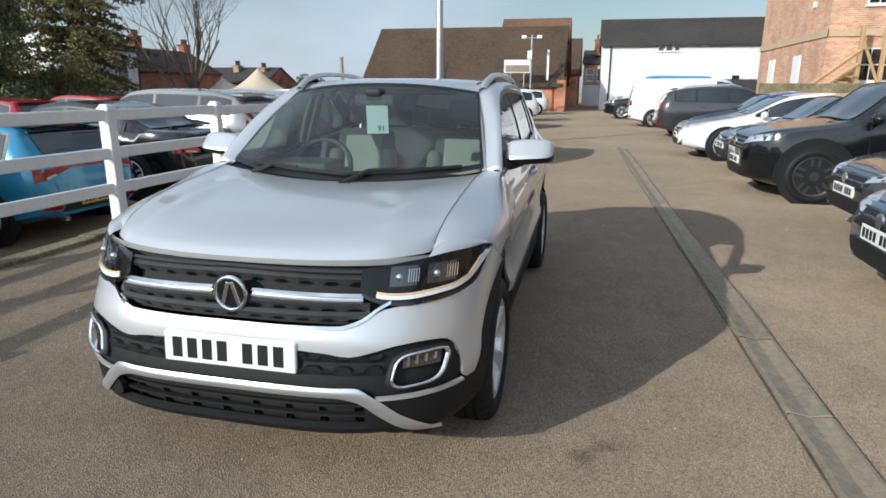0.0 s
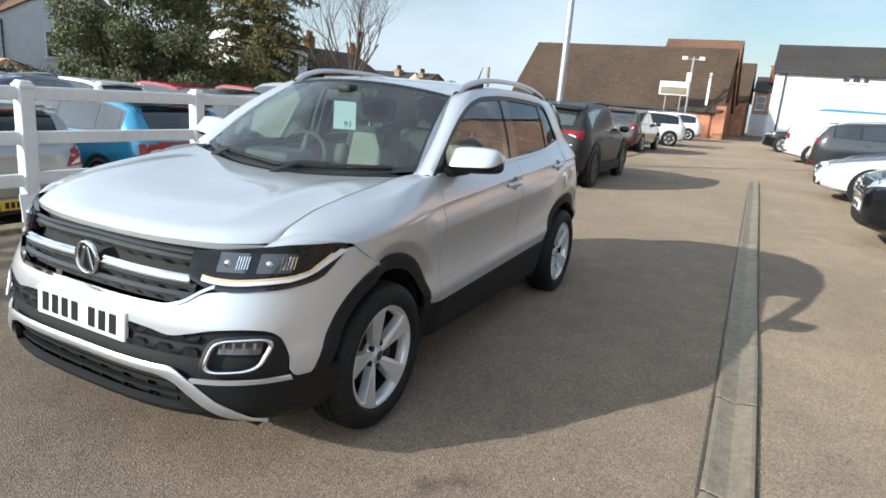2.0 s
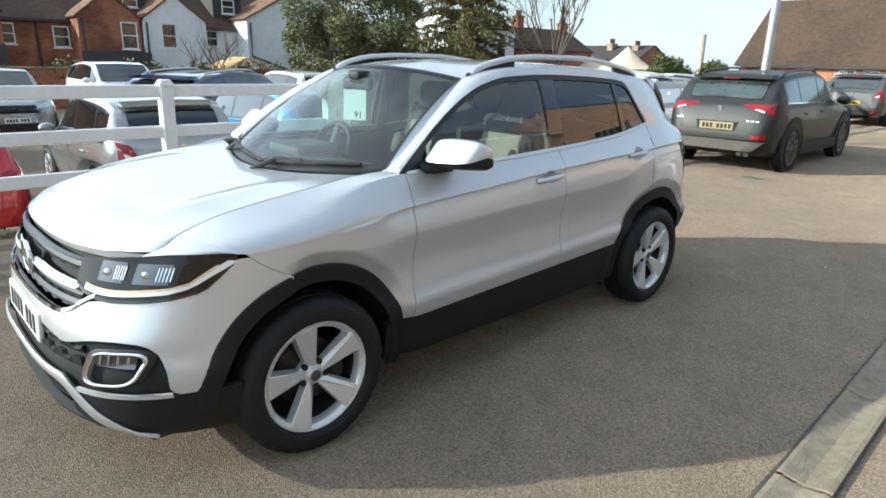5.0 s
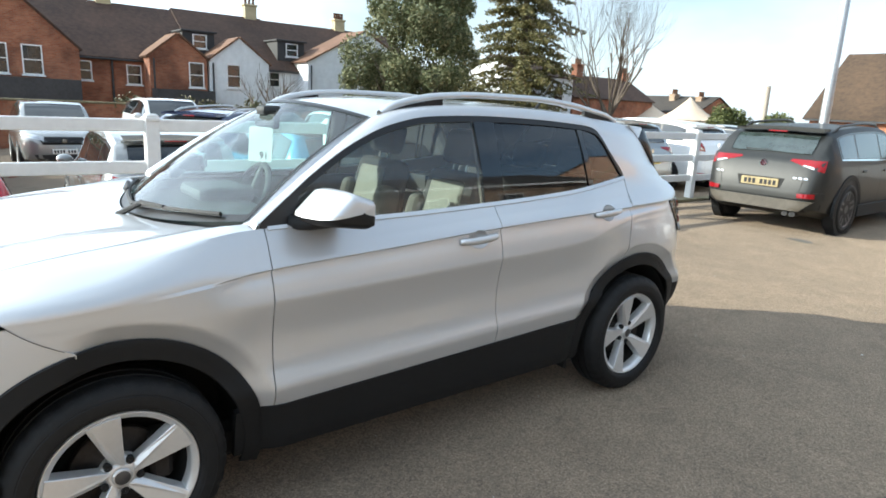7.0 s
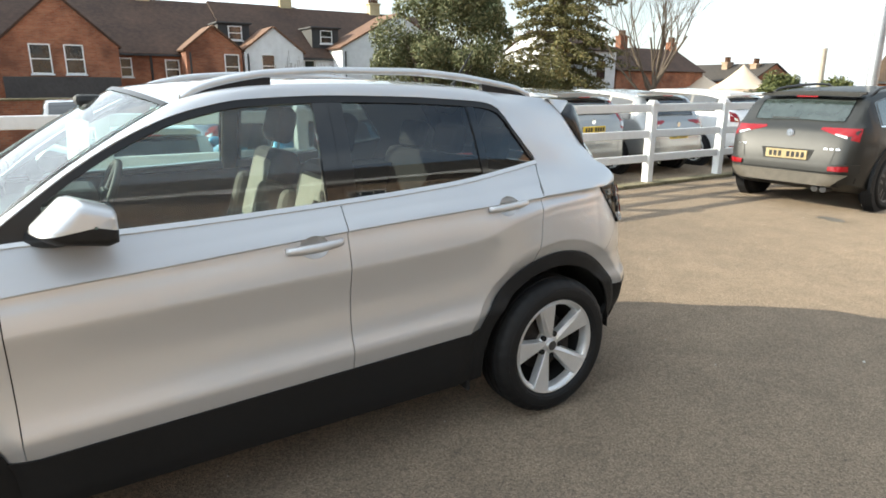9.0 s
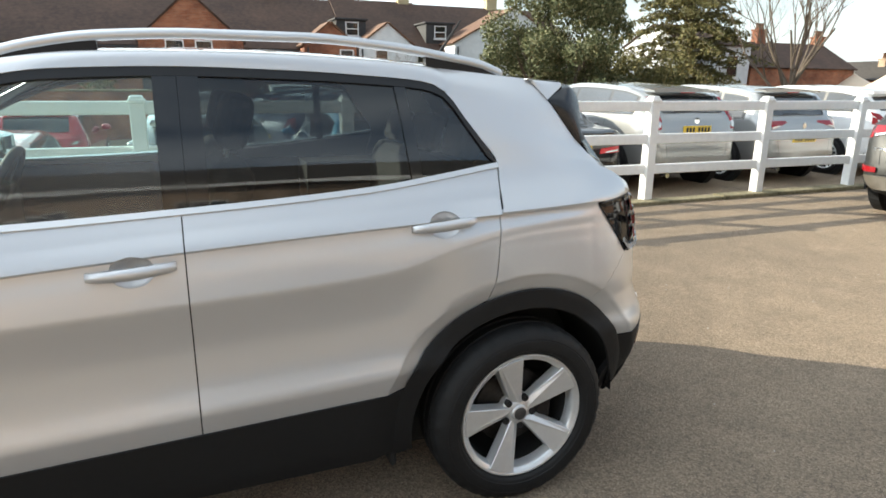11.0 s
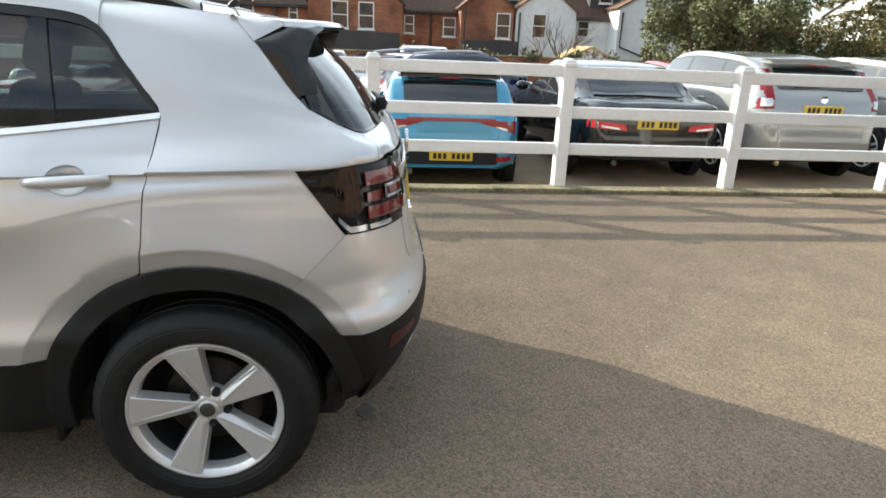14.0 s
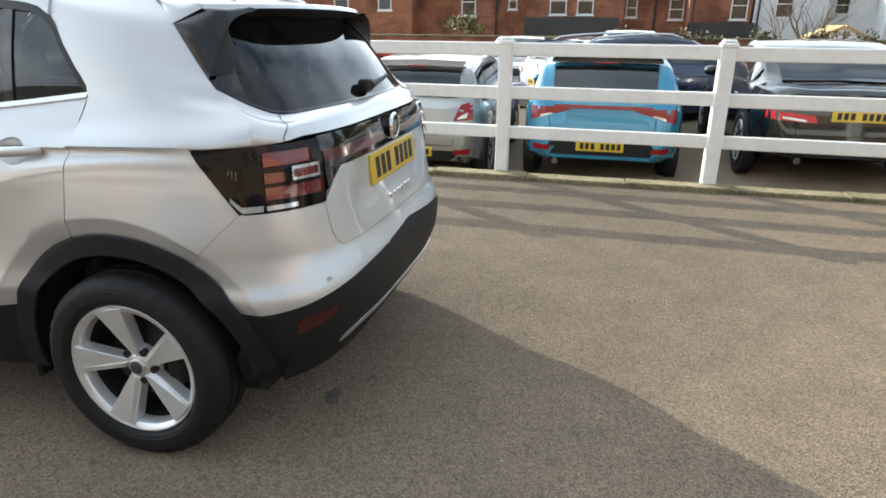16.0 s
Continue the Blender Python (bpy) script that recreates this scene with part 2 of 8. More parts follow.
BARK_PALE = mat("pale_bark", (0.12, 0.092, 0.068), 0.95, vary=0.3, scale=10)
def leaf_mat(name, c0, c1, c2):
    m = mat(name, c0, 0.58, spec=0.35)
    n, l = m.node_tree.nodes, m.node_tree.links
    g, r = n.new("ShaderNodeNewGeometry"), n.new("ShaderNodeValToRGB")
    e = r.color_ramp.elements
    e[0].color, e[1].color = (*c0, 1), (*c2, 1)
    mid = e.new(0.55)
    mid.color = (*c1, 1)
    l.new(g.outputs["Random Per Island"], r.inputs["Fac"])
    l.new(r.outputs["Color"], n["Principled BSDF"].inputs["Base Color"])
    return m
LEAF_HOLLY = leaf_mat("evergreen_leaf", (0.050, 0.064, 0.026), (0.120, 0.134, 0.056), (0.28, 0.27, 0.14))
LEAF_CONIFER = leaf_mat("conifer_needles", (0.050, 0.052, 0.018), (0.120, 0.112, 0.034), (0.22, 0.175, 0.065))
LEAF_BUSH = leaf_mat("bush_leaf", (0.045, 0.058, 0.018), (0.090, 0.108, 0.032), (0.16, 0.165, 0.055))
LEAF_IVY = leaf_mat("ivy_leaf", (0.04, 0.05, 0.02), (0.09, 0.09, 0.04), (0.16, 0.14, 0.08))
UPVC = mat("white_window_frame", (0.78, 0.78, 0.77), 0.4, vary=0.05)
PANE = mat("dark_house_pane", (0.02, 0.023, 0.026), 0.06, vary=0.5, scale=1, spec=0.8)
BLACK_PLASTIC = mat("black_plastic", (0.014, 0.014, 0.015), 0.55, spec=0.35, vary=0.15, scale=20, bump=0.12, bscale=400)
CLADDING = mat("dark_cladding", (0.010, 0.0105, 0.0115), 0.62, spec=0.32, vary=0.12, scale=15, bump=0.15, bscale=500)
GLOSS_BLACK = mat("gloss_black", (0.008, 0.008, 0.009), 0.08, coat=0.6)
RUBBER = mat("tyre_rubber", (0.012, 0.012, 0.0125), 0.62, spec=0.3, vary=0.2, scale=12, bump=0.15, bscale=120)
ALLOY = mat("alloy_silver", (0.76, 0.765, 0.77), 0.32, metal=0.6, vary=0.05, scale=12)
ALLOY_DARK = mat("dark_alloy", (0.12, 0.12, 0.125), 0.4, metal=0.8)
CHROME = mat("chrome", (0.82, 0.83, 0.84), 0.06, metal=1.0)
SATIN = mat("satin_aluminium", (0.66, 0.67, 0.68), 0.30, metal=0.75)
STEEL = mat("galvanised_steel", (0.42, 0.43, 0.44), 0.45, metal=0.7, vary=0.15, scale=6)
IRON = mat("rusty_brake_iron", (0.035, 0.030, 0.027), 0.6, metal=0.6, vary=0.3, scale=20)
PLATE_WHITE = mat("white_plate", (0.80, 0.80, 0.78), 0.35)
PLATE_YELLOW = mat("yellow_plate", (0.66, 0.45, 0.05), 0.35)
INK = mat("black_ink", (0.012, 0.012, 0.014), 0.4)
RED_LENS = mat("red_lens", (0.23, 0.004, 0.008), 0.18, coat=0.25)
RED_BRIGHT = mat("bright_red_lens", (0.50, 0.010, 0.016), 0.2, coat=0.2)
ORANGE_LENS = mat("orange_lens", (0.85, 0.25, 0.02), 0.15, coat=0.8)
CLEAR_LENS = mat("clear_lens", (0.62, 0.64, 0.66), 0.1, metal=0.5, coat=0.8)
DARK_GLASS = mat("tinted_car_window", (0.012, 0.015, 0.017), 0.03, spec=0.9, coat=0.5)
PAINT_SILVER = mat("silver_metallic_paint", (0.635, 0.648, 0.667), 0.38, metal=0.55, coat=1.0)


def paint(name, c, metal=0.3):
    return mat(name, c, 0.25, metal=metal, coat=1.0)


PAINTS = {
    "silver": paint("silver_paint", (0.33, 0.335, 0.33), 0.5), "white": paint("white_car_paint", (0.78, 0.79, 0.80), 0.0),
    "sky": paint("sky_blue_paint", (0.035, 0.25, 0.42), 0.3), "grey": paint("grey_paint", (0.085, 0.085, 0.083), 0.4),
    "graphite": paint("graphite_paint", (0.055, 0.055, 0.058), 0.4), "black": mat("black_paint", (0.008, 0.0085, 0.010), 0.12, coat=0.6),
    "navy": paint("navy_paint", (0.012, 0.025, 0.075), 0.3), "red": paint("red_paint", (0.42, 0.012, 0.02), 0.2),
    "blue": paint("blue_paint", (0.03, 0.13, 0.36), 0.3), "steelblue": paint("steel_blue_paint", (0.10, 0.15, 0.21), 0.4),
    "darkblue": paint("dark_blue_paint", (0.025, 0.035, 0.055), 0.3), "taupe": paint("taupe_paint", (0.085, 0.08, 0.072), 0.4), "mud": mat("dark_grey_paint", (0.013, 0.0135, 0.0125), 0.50, metal=0.0, coat=0.14, vary=0.25, scale=3),
}

# ---- mesh helpers ----
def link_mesh(name, verts, faces, material, parent=None, label="", smooth=False, m=None):
    me = bpy.data.meshes.new(name)
    me.from_pydata([tuple(v) for v in verts], [], faces)
    me.update()
    if material:
        me.materials.append(material)
    if smooth:
        me.polygons.foreach_set("use_smooth", [True] * len(me.polygons))
    ob = new(name, me)
    if parent:
        ob.parent = parent
    if label:
        ob["label"] = label
    if m is not None:
        ob.matrix_basis = m
    return ob


def part(name, bm, material, parent=None, label="", smooth=False, m=None):
    """A bmesh as one mesh object under a thing or part."""
    me = bpy.data.meshes.new(name)
    bm.normal_update()
    bm.to_mesh(me)
    bm.free()
    me.materials.append(material)
    if smooth:
        me.polygons.foreach_set("use_smooth", [True] * len(me.polygons))
    ob = new(name, me)
    if parent:
        ob.parent = parent
    if label:
        ob["label"] = label
    if m is not None:
        ob.matrix_basis = m
    return ob


def empty(name, m=None):
    ob = new(name)
    if m is not None:
        ob.matrix_basis = m
    return ob


def box(x0, x1, y0, y1, z0, z1, bevel=0.0, bm=None, seg=1):
    bm = bm or bmesh.new()
    vs = bmesh.ops.create_cube(bm, size=1)["verts"]
    for v in vs:
        v.co = Vector(((x0 + x1) / 2 + v.co.x * (x1 - x0), (y0 + y1) / 2 + v.co.y * (y1 - y0), (z0 + z1) / 2 + v.co.z * (z1 - z0)))
    if bevel:
        es = {e for v in vs for e in v.link_edges}
        bmesh.ops.bevel(bm, geom=list(es), offset=bevel, segments=seg, affect="EDGES", profile=0.5)
    return bm


def tube(pts, radii, sides=8, bm=None, cap=True):
    """Round tube along points with a radius at each."""
    bm = bm or bmesh.new()
    rings = []
    pts = [Vector(p) for p in pts]
    for i, p in enumerate(pts):
        d = (pts[min(i + 1, len(pts) - 1)] - pts[max(i - 1, 0)]).normalized()
        a = d.orthogonal().normalized() if i == 0 else (a - d * a.dot(d)).normalized()
        b = d.cross(a)
        r = radii[i] if isinstance(radii, (list, tuple)) else radii
        rings.append([bm.verts.new(p + (a * math.cos(k * math.tau / sides) + b * math.sin(k * math.tau / sides)) * r) for k in range(sides)])
    for r0, r1 in zip(rings, rings[1:]):
        for k in range(sides):
            bm.faces.new((r0[k], r0[(k + 1) % sides], r1[(k + 1) % sides], r1[k]))
    if cap:
        bm.faces.new(rings[0][::-1])
        bm.faces.new(rings[-1])
    return bm


def lathe(profile, sides=40, bm=None):
    """Turn a profile of (along, radius) about the x axis."""
    bm = bm or bmesh.new()
    rings = []
    for a, r in profile:
        rings.append([bm.verts.new((a, r * math.cos(k * math.tau / sides), r * math.sin(k * math.tau / sides))) for k in range(sides)])
    for r0, r1 in zip(rings, rings[1:]):
        for k in range(sides):
            bm.faces.new((r0[k], r0[(k + 1) % sides], r1[(k + 1) % sides], r1[k]))
    return bm


def lerp(a, b, t):
    return a + (b - a) * t


def interp(x, pts):
    """Piecewise-linear value through (x, value) pairs."""
    if x <= pts[0][0]:
        return pts[0][1]
    for (x0, v0), (x1, v1) in zip(pts, pts[1:]):
        if x <= x1:
            return v0 + (v1 - v0) * (x - x0) / (x1 - x0)
    return pts[-1][1]


def smooth_interp(x, pts):
    """Smooth (monotone cubic) value through (x, value) pairs."""
    if x <= pts[0][0]:
        return pts[0][1]
    if x >= pts[-1][0]:
        return pts[-1][1]
    n = len(pts)
    d = [(pts[i + 1][1] - pts[i][1]) / (pts[i + 1][0] - pts[i][0]) for i in range(n - 1)]
    t = [d[0]] + [0 if d[i - 1] * d[i] <= 0 else 2 * d[i - 1] * d[i] / (d[i - 1] + d[i]) for i in range(1, n - 1)] + [d[-1]]
    for i in range(n - 1):
        if x <= pts[i + 1][0]:
            h = pts[i + 1][0] - pts[i][0]
            s = (x - pts[i][0]) / h
            return ((2 * s**3 - 3 * s**2 + 1) * pts[i][1] + (s**3 - 2 * s**2 + s) * h * t[i]
                    + (3 * s**2 - 2 * s**3) * pts[i + 1][1] + (s**3 - s**2) * h * t[i + 1])


def grid(f, us, vs):
    """Vertices and quads of the sheet f(u, v)."""
    verts = [f(u, v) for u in us for v in vs]
    nv = len(vs)
    faces = [(i * nv + j, (i + 1) * nv + j, (i + 1) * nv + j + 1, i * nv + j + 1) for i in range(len(us) - 1) for j in range(nv - 1)]
    return verts, faces


def steps(a, b, n):
    return [a + (b - a) * i / n for i in range(n + 1)]


def sheet(name, f, us, vs, material, parent=None, label="", thick=0.0, flip=False, both=False, smooth=True, m=None):
    """The sheet f(u, v) as a mesh with its rim turned inwards by thick; both: joined with its mirror image in x."""
    verts, faces = grid(f, us, vs)
    verts = [Vector(v) for v in verts]
    nu, nv = len(us), len(vs)
    if flip:
        faces = [q[::-1] for q in faces]
    if thick and parent and parent.name == "crossover_car":
        # the main car's panels turn their rims towards its middle
        mid = Vector((sum(v.x for v in verts) / len(verts) * .3, 1.25, .70))
        out = 0
        for q in faces:
            a, b, c, d = (verts[k] for k in q)
            out += (c - a).cross(d - b).dot((a + c) / 2 - mid)
        if out < 0:
            faces = [q[::-1] for q in faces]
            flip = not flip
    if thick:
        normals = [Vector((0, 0, 0)) for _ in verts]
        for q in faces:
            a, b, c, d = (verts[k] for k in q)
            nn = (c - a).cross(d - b)
            for k in q:
                normals[k] += nn
        rim = [(0, j) for j in range(nv)] + [(i, nv - 1) for i in range(1, nu)] + [(nu - 1, j) for j in range(nv - 2, -1, -1)] + [(i, 0) for i in range(nu - 2, 0, -1)]
        rim = [i * nv + j for i, j in rim]
        base = len(verts)
        for k in rim:
            nn = normals[k]
            verts.append(verts[k] - (nn.normalized() if nn.length else Vector((0, 0, 1))) * thick)
        for a in range(len(rim)):
            b = (a + 1) % len(rim)
            q = (rim[a], rim[b], base + b, base + a)
            faces.append(q if flip else q[::-1])
    if both:
        k = len(verts)
        verts = verts + [Vector((-v.x, v.y, v.z)) for v in verts]
        faces = faces + [tuple(k + i for i in q[::-1]) for q in faces]
    ob = link_mesh(name, verts, faces, material, parent, label, smooth, m)
    if smooth and thick:
        ob.data.set_sharp_from_angle(angle=radians(40))
    return ob

# ---- ground ----
def yard_level(x, y):
    """The sales yard is level; the yard beyond the fence lies lower and slopes."""
    if x > -3.62:
        return 0.0
    return interp(y, [(-5, -0.9), (4, -0.33), (7, -0.14), (30, -0.14)])


gx = sorted({-400.0, -120, -60, -45, -30, -24, -20, -16, -12, -9, -7, -5.5, -4.5, -3.9, -3.625, -3.615, -3, 0, 4, 10, 30, 80, 400})
gy = sorted({-300.0, -80, -30, -15, -10, -6, -3, 0, 3, 6, 9, 12, 16, 22, 30, 45, 80, 300})
gv, gf = grid(lambda x, y: (x, y, yard_level(x, y)), gx, gy)
tagged(link_mesh("ground", gv, gf, TARMAC), "weathered brown-grey tarmac car park with a lower yard beyond the fence", "ground", kind="structure")

# drainage channel: dished concrete lengths set in the tarmac
channel = tagged(empty("drain_channel"), "worn concrete drainage channel of dished lengths set in tarmac", "drain", kind="structure")
CH_L = 0.95
def channel_piece():
    us = (0.052, 0.070, 0.108, 0.15, 0.192, 0.230, 0.248)
    zs = (0.006, 0.008, 0.0, -0.006, 0.0, 0.008, 0.006)
    verts, faces = [], []
    for y in (0.006, 0.012, CH_L - 0.012, CH_L - 0.006):
        drop = 0.004 if y in (0.006, CH_L - 0.006) else 0
        for u, z in zip(us, zs):
            verts.append((u - 0.15, y, z + 0.012 - drop))
    n = len(us)
    for i in range(3):
        for j in range(n - 1):
            faces.append((i * n + j, i * n + j + 1, (i + 1) * n + j + 1, (i + 1) * n + j))
    k = len(verts)
    for i in range(4):
        verts += [(verts[i * n][0], verts[i * n][1], -0.05), (verts[i * n + n - 1][0], verts[i * n + n - 1][1], -0.05)]
    for i in range(3):
        faces += [(i * n, (i + 1) * n, k + 2 * (i + 1), k + 2 * i), ((i + 1) * n + n - 1, i * n + n - 1, k + 2 * i + 1, k + 2 * (i + 1) + 1)]
    me = bpy.data.meshes.new("channel_block")
    me.from_pydata(verts, [], faces)
    me.materials.append(CONCRETE)
    return me
ch_mesh = channel_piece()
rng = random.Random(4)
for i in range(22):
    y = -6.35 + i * CH_L
    ob = new("channel_block", ch_mesh)
    ob.parent = channel
    ob.matrix_basis = pose(2.285 - 0.0215 * y + rng.uniform(-0.006, 0.006), y, rng.uniform(-0.003, 0.003), 0, rng.uniform(-0.4, 0.4), 1.23 + rng.uniform(-0.35, 0.35))

TAR = mat("dark_tar_joint", (0.085, 0.074, 0.062), 0.85, vary=0.4, scale=12)
for side in (-0.108, 0.108):
    jv, jf = [], []
    for i in range(140):
        y = -6.3 + i * 0.146
        x = 2.285 - 0.0215 * y + side
        w0, w1 = rng.uniform(0.002, 0.008), rng.uniform(0.002, 0.010)
        jv += [(x - w0, y, 0.003), (x + w1, y, 0.003)]
        if i:
            k = 2 * i
            jf.append((k - 2, k - 1, k + 1, k))
    link_mesh("tar_joint", jv, jf, TAR, channel, "dark crumbling tar joint")

# ---- fence with its kerb ----
kerb = tagged(empty("fence_kerb"), "low mossy concrete kerb edging beneath the white fence", "kerb", kind="structure")
rng = random.Random(8)
for i in range(42):
    y0 = -16 + i * 0.92
    bm = box(-0.09, 0.11, 0.001, 0.919, -0.6, 0.048 + rng.uniform(-0.008, 0.008), 0.010)
    part("kerb_stone", bm, KERBSTONE, kerb, m=pose(-3.60 + rng.uniform(-0.012, 0.012), y0, 0, 0, rng.uniform(-1, 1), rng.uniform(-0.4, 0.4)))

fence = tagged(empty("rail_fence"), "white-painted post and three-rail fence standing along a kerb", "fence")
def post_mesh():
    bm = box(-0.062, 0.062, -0.062, 0.062, -0.15, 1.235, 0.008)
    box(-0.072, 0.072, -0.072, 0.072, 1.225, 1.272, 0.012, bm)
    box(-0.058, 0.058, -0.058, 0.058, 1.262, 1.300, 0.016, bm)
    me = bpy.data.meshes.new("post")
    bm.to_mesh(me)
    bm.free()
    me.materials.append(WHITE_PAINT)
    return me
pm = post_mesh()
FENCE_Y = [-13.2, -11.4, -9.6, -7.8, -6.05, -4.25, -2.50, -0.68, 1.15, 3.05, 4.97, 6.81, 8.64, 10.40, 12.2, 14.0, 15.8, 17.6, 19.4, 21.2]
def fence_x(y):
    return -3.765 + 0.015 * max(0, y - 1)
for y in FENCE_Y:
    ob = new("post", pm)
    ob.parent = fence
    ob.matrix_basis = pose(fence_x(y), y, 0.0, rng.uniform(-0.5, 0.5), rng.uniform(-0.6, 0.6), rng.uniform(-2, 2))
for z in (0.42, 0.795, 1.185):
    for y0, y1 in zip(FENCE_Y, FENCE_Y[1:]):
        bm = box(-0.022, 0.022, y0 - 0.03, y1 + 0.03, -0.06, 0.06, 0.012, seg=2)
        x0, x1 = fence_x(y0), fence_x(y1)
        a = rng.uniform(-0.006, 0.006)
        for v in bm.verts:
            t = (v.co.y - y0) / (y1 - y0)
            v.co.x += lerp(x0, x1, t)
            v.co.z += z + a
        part("rail", bm, WHITE_PAINT, fence)

# ---- litter and marks on the ground ----
def blot(name, label, x, y, r, material, seed, z=0.004, lobes=5):
    """A thin uneven patch lying on the tarmac."""
    rg_ = random.Random(seed)
    ph = [rg_.uniform(0, math.tau) for _ in range(lobes)]
    bm = bmesh.new()
    ring_ = []
    for k in range(40):
        a = k * math.tau / 40
        rr = r * (1 + sum(0.16 / (j + 1) * math.sin((j + 2) * a + ph[j]) for j in range(lobes)))
        ring_.append(bm.verts.new((x + rr * math.cos(a), y + rr * 0.7 * math.sin(a), z)))
    bm.faces.new(ring_)
    return tagged(part(name, bm, material, None), label, "stain")
DAMP = mat("faded_stain", (0.11, 0.098, 0.082), 0.8, vary=0.4, scale=9)
SPECK = mat("pale_grit", (0.55, 0.53, 0.49), 0.9)
LEAF_DRY = mat("dry_orange_leaf", (0.42, 0.17, 0.04), 0.8, vary=0.2)
grit_v, grit_f = [], []
rg_ = random.Random(4)
for k in range(160):
    gx, gy = rg_.uniform(-3.4, 4.6), rg_.uniform(-3.2, 9.5)
    if 1.95 < gx < 2.5:
        continue
    gs = rg_.uniform(0.002, 0.005) * (2.0 if rg_.random() < 0.06 else 1)
    n0 = len(grit_v)
    grit_v += [(gx - gs, gy - gs * 0.6, 0.002), (gx + gs, gy - gs * 0.8, 0.002), (gx + gs * 0.7, gy + gs, 0.002), (gx - gs * 0.8, gy + gs * 0.7, 0.002), (gx, gy, 0.002 + gs)]
    grit_f += [(n0, n0 + 1, n0 + 4), (n0 + 1, n0 + 2, n0 + 4), (n0 + 2, n0 + 3, n0 + 4), (n0 + 3, n0, n0 + 4)]
tagged(link_mesh("grit", grit_v, grit_f, SPECK, None), "scattered pale grit and paper specks on tarmac", "grit", kind="stuff")

blot("oil_stain", "dark oil stain soaked into the tarmac", 0.36, 3.02, 0.05, DAMP, 8)
blot("oil_stain", "small dark oil spot on the tarmac", 0.20, 3.12, 0.022, DAMP, 9)
blot("oil_stain", "faded dark patch on the lane's tarmac", -0.72, 8.35, 0.16, DAMP, 11)
blot("fallen_leaf", "small dry orange leaf lying on tarmac", 0.68, -0.83, 0.018, LEAF_DRY, 12, z=0.008)
board = tagged(empty("white_board"), "small white board leaning by a fence post", "board")
part("panel", box(-0.10, 0.10, -0.008, 0.008, 0, 0.24, 0.004), WHITE_PAINT, board)
board.matrix_basis = pose(-3.66, 1.12, 0.06, -12, 0, 80)

# ---- buildings ----
def window(parent, face, a0, a1, z0, z1, at, rows=2, cols=1, frame_w=0.06, material=None):
    """A sash window on a wall. face: 'x+' 'x-' 'y-': the way the wall faces; a0..a1 along the wall, at: the wall's plane."""
    w = empty("window")
    w.parent = parent

    def put(name, b0, b1, c0, c1, d0, d1, mt):
        if face == "x+":
            bm = box(at + d0, at + d1, b0, b1, c0, c1)
        elif face == "x-":
            bm = box(at - d1, at - d0, b0, b1, c0, c1)
        else:
            bm = box(b0, b1, at - d1, at - d0, c0, c1)
        return part(name, bm, mt, w)
    mt = material or UPVC
    put("pane", a0 + frame_w / 2, a1 - frame_w / 2, z0 + frame_w / 2, z1 - frame_w / 2, -0.02, 0.012, PANE)
    for b0, b1 in ((a0, a0 + frame_w), (a1 - frame_w, a1)):
        put("frame", b0, b1, z0, z1, -0.01, 0.045, mt)
    put("frame", a0 + frame_w, a1 - frame_w, z0, z0 + frame_w, -0.01, 0.045, mt)
    put("frame", a0 + frame_w, a1 - frame_w, z1 - frame_w, z1, -0.01, 0.045, mt)
    for i in range(1, rows):
        z = lerp(z0, z1, i / rows)
        put("bar", a0 + frame_w, a1 - frame_w, z - 0.025, z + 0.025, -0.01, 0.038, mt)
    for i in range(1, cols):
        a = lerp(a0, a1, i / cols)
        put("bar", a - 0.018, a + 0.018, z0 + frame_w, z1 - frame_w, -0.01, 0.032, mt)
    put("sill", a0 - 0.06, a1 + 0.06, z0 - 0.07, z0, -0.01, 0.09, mt)
    return w


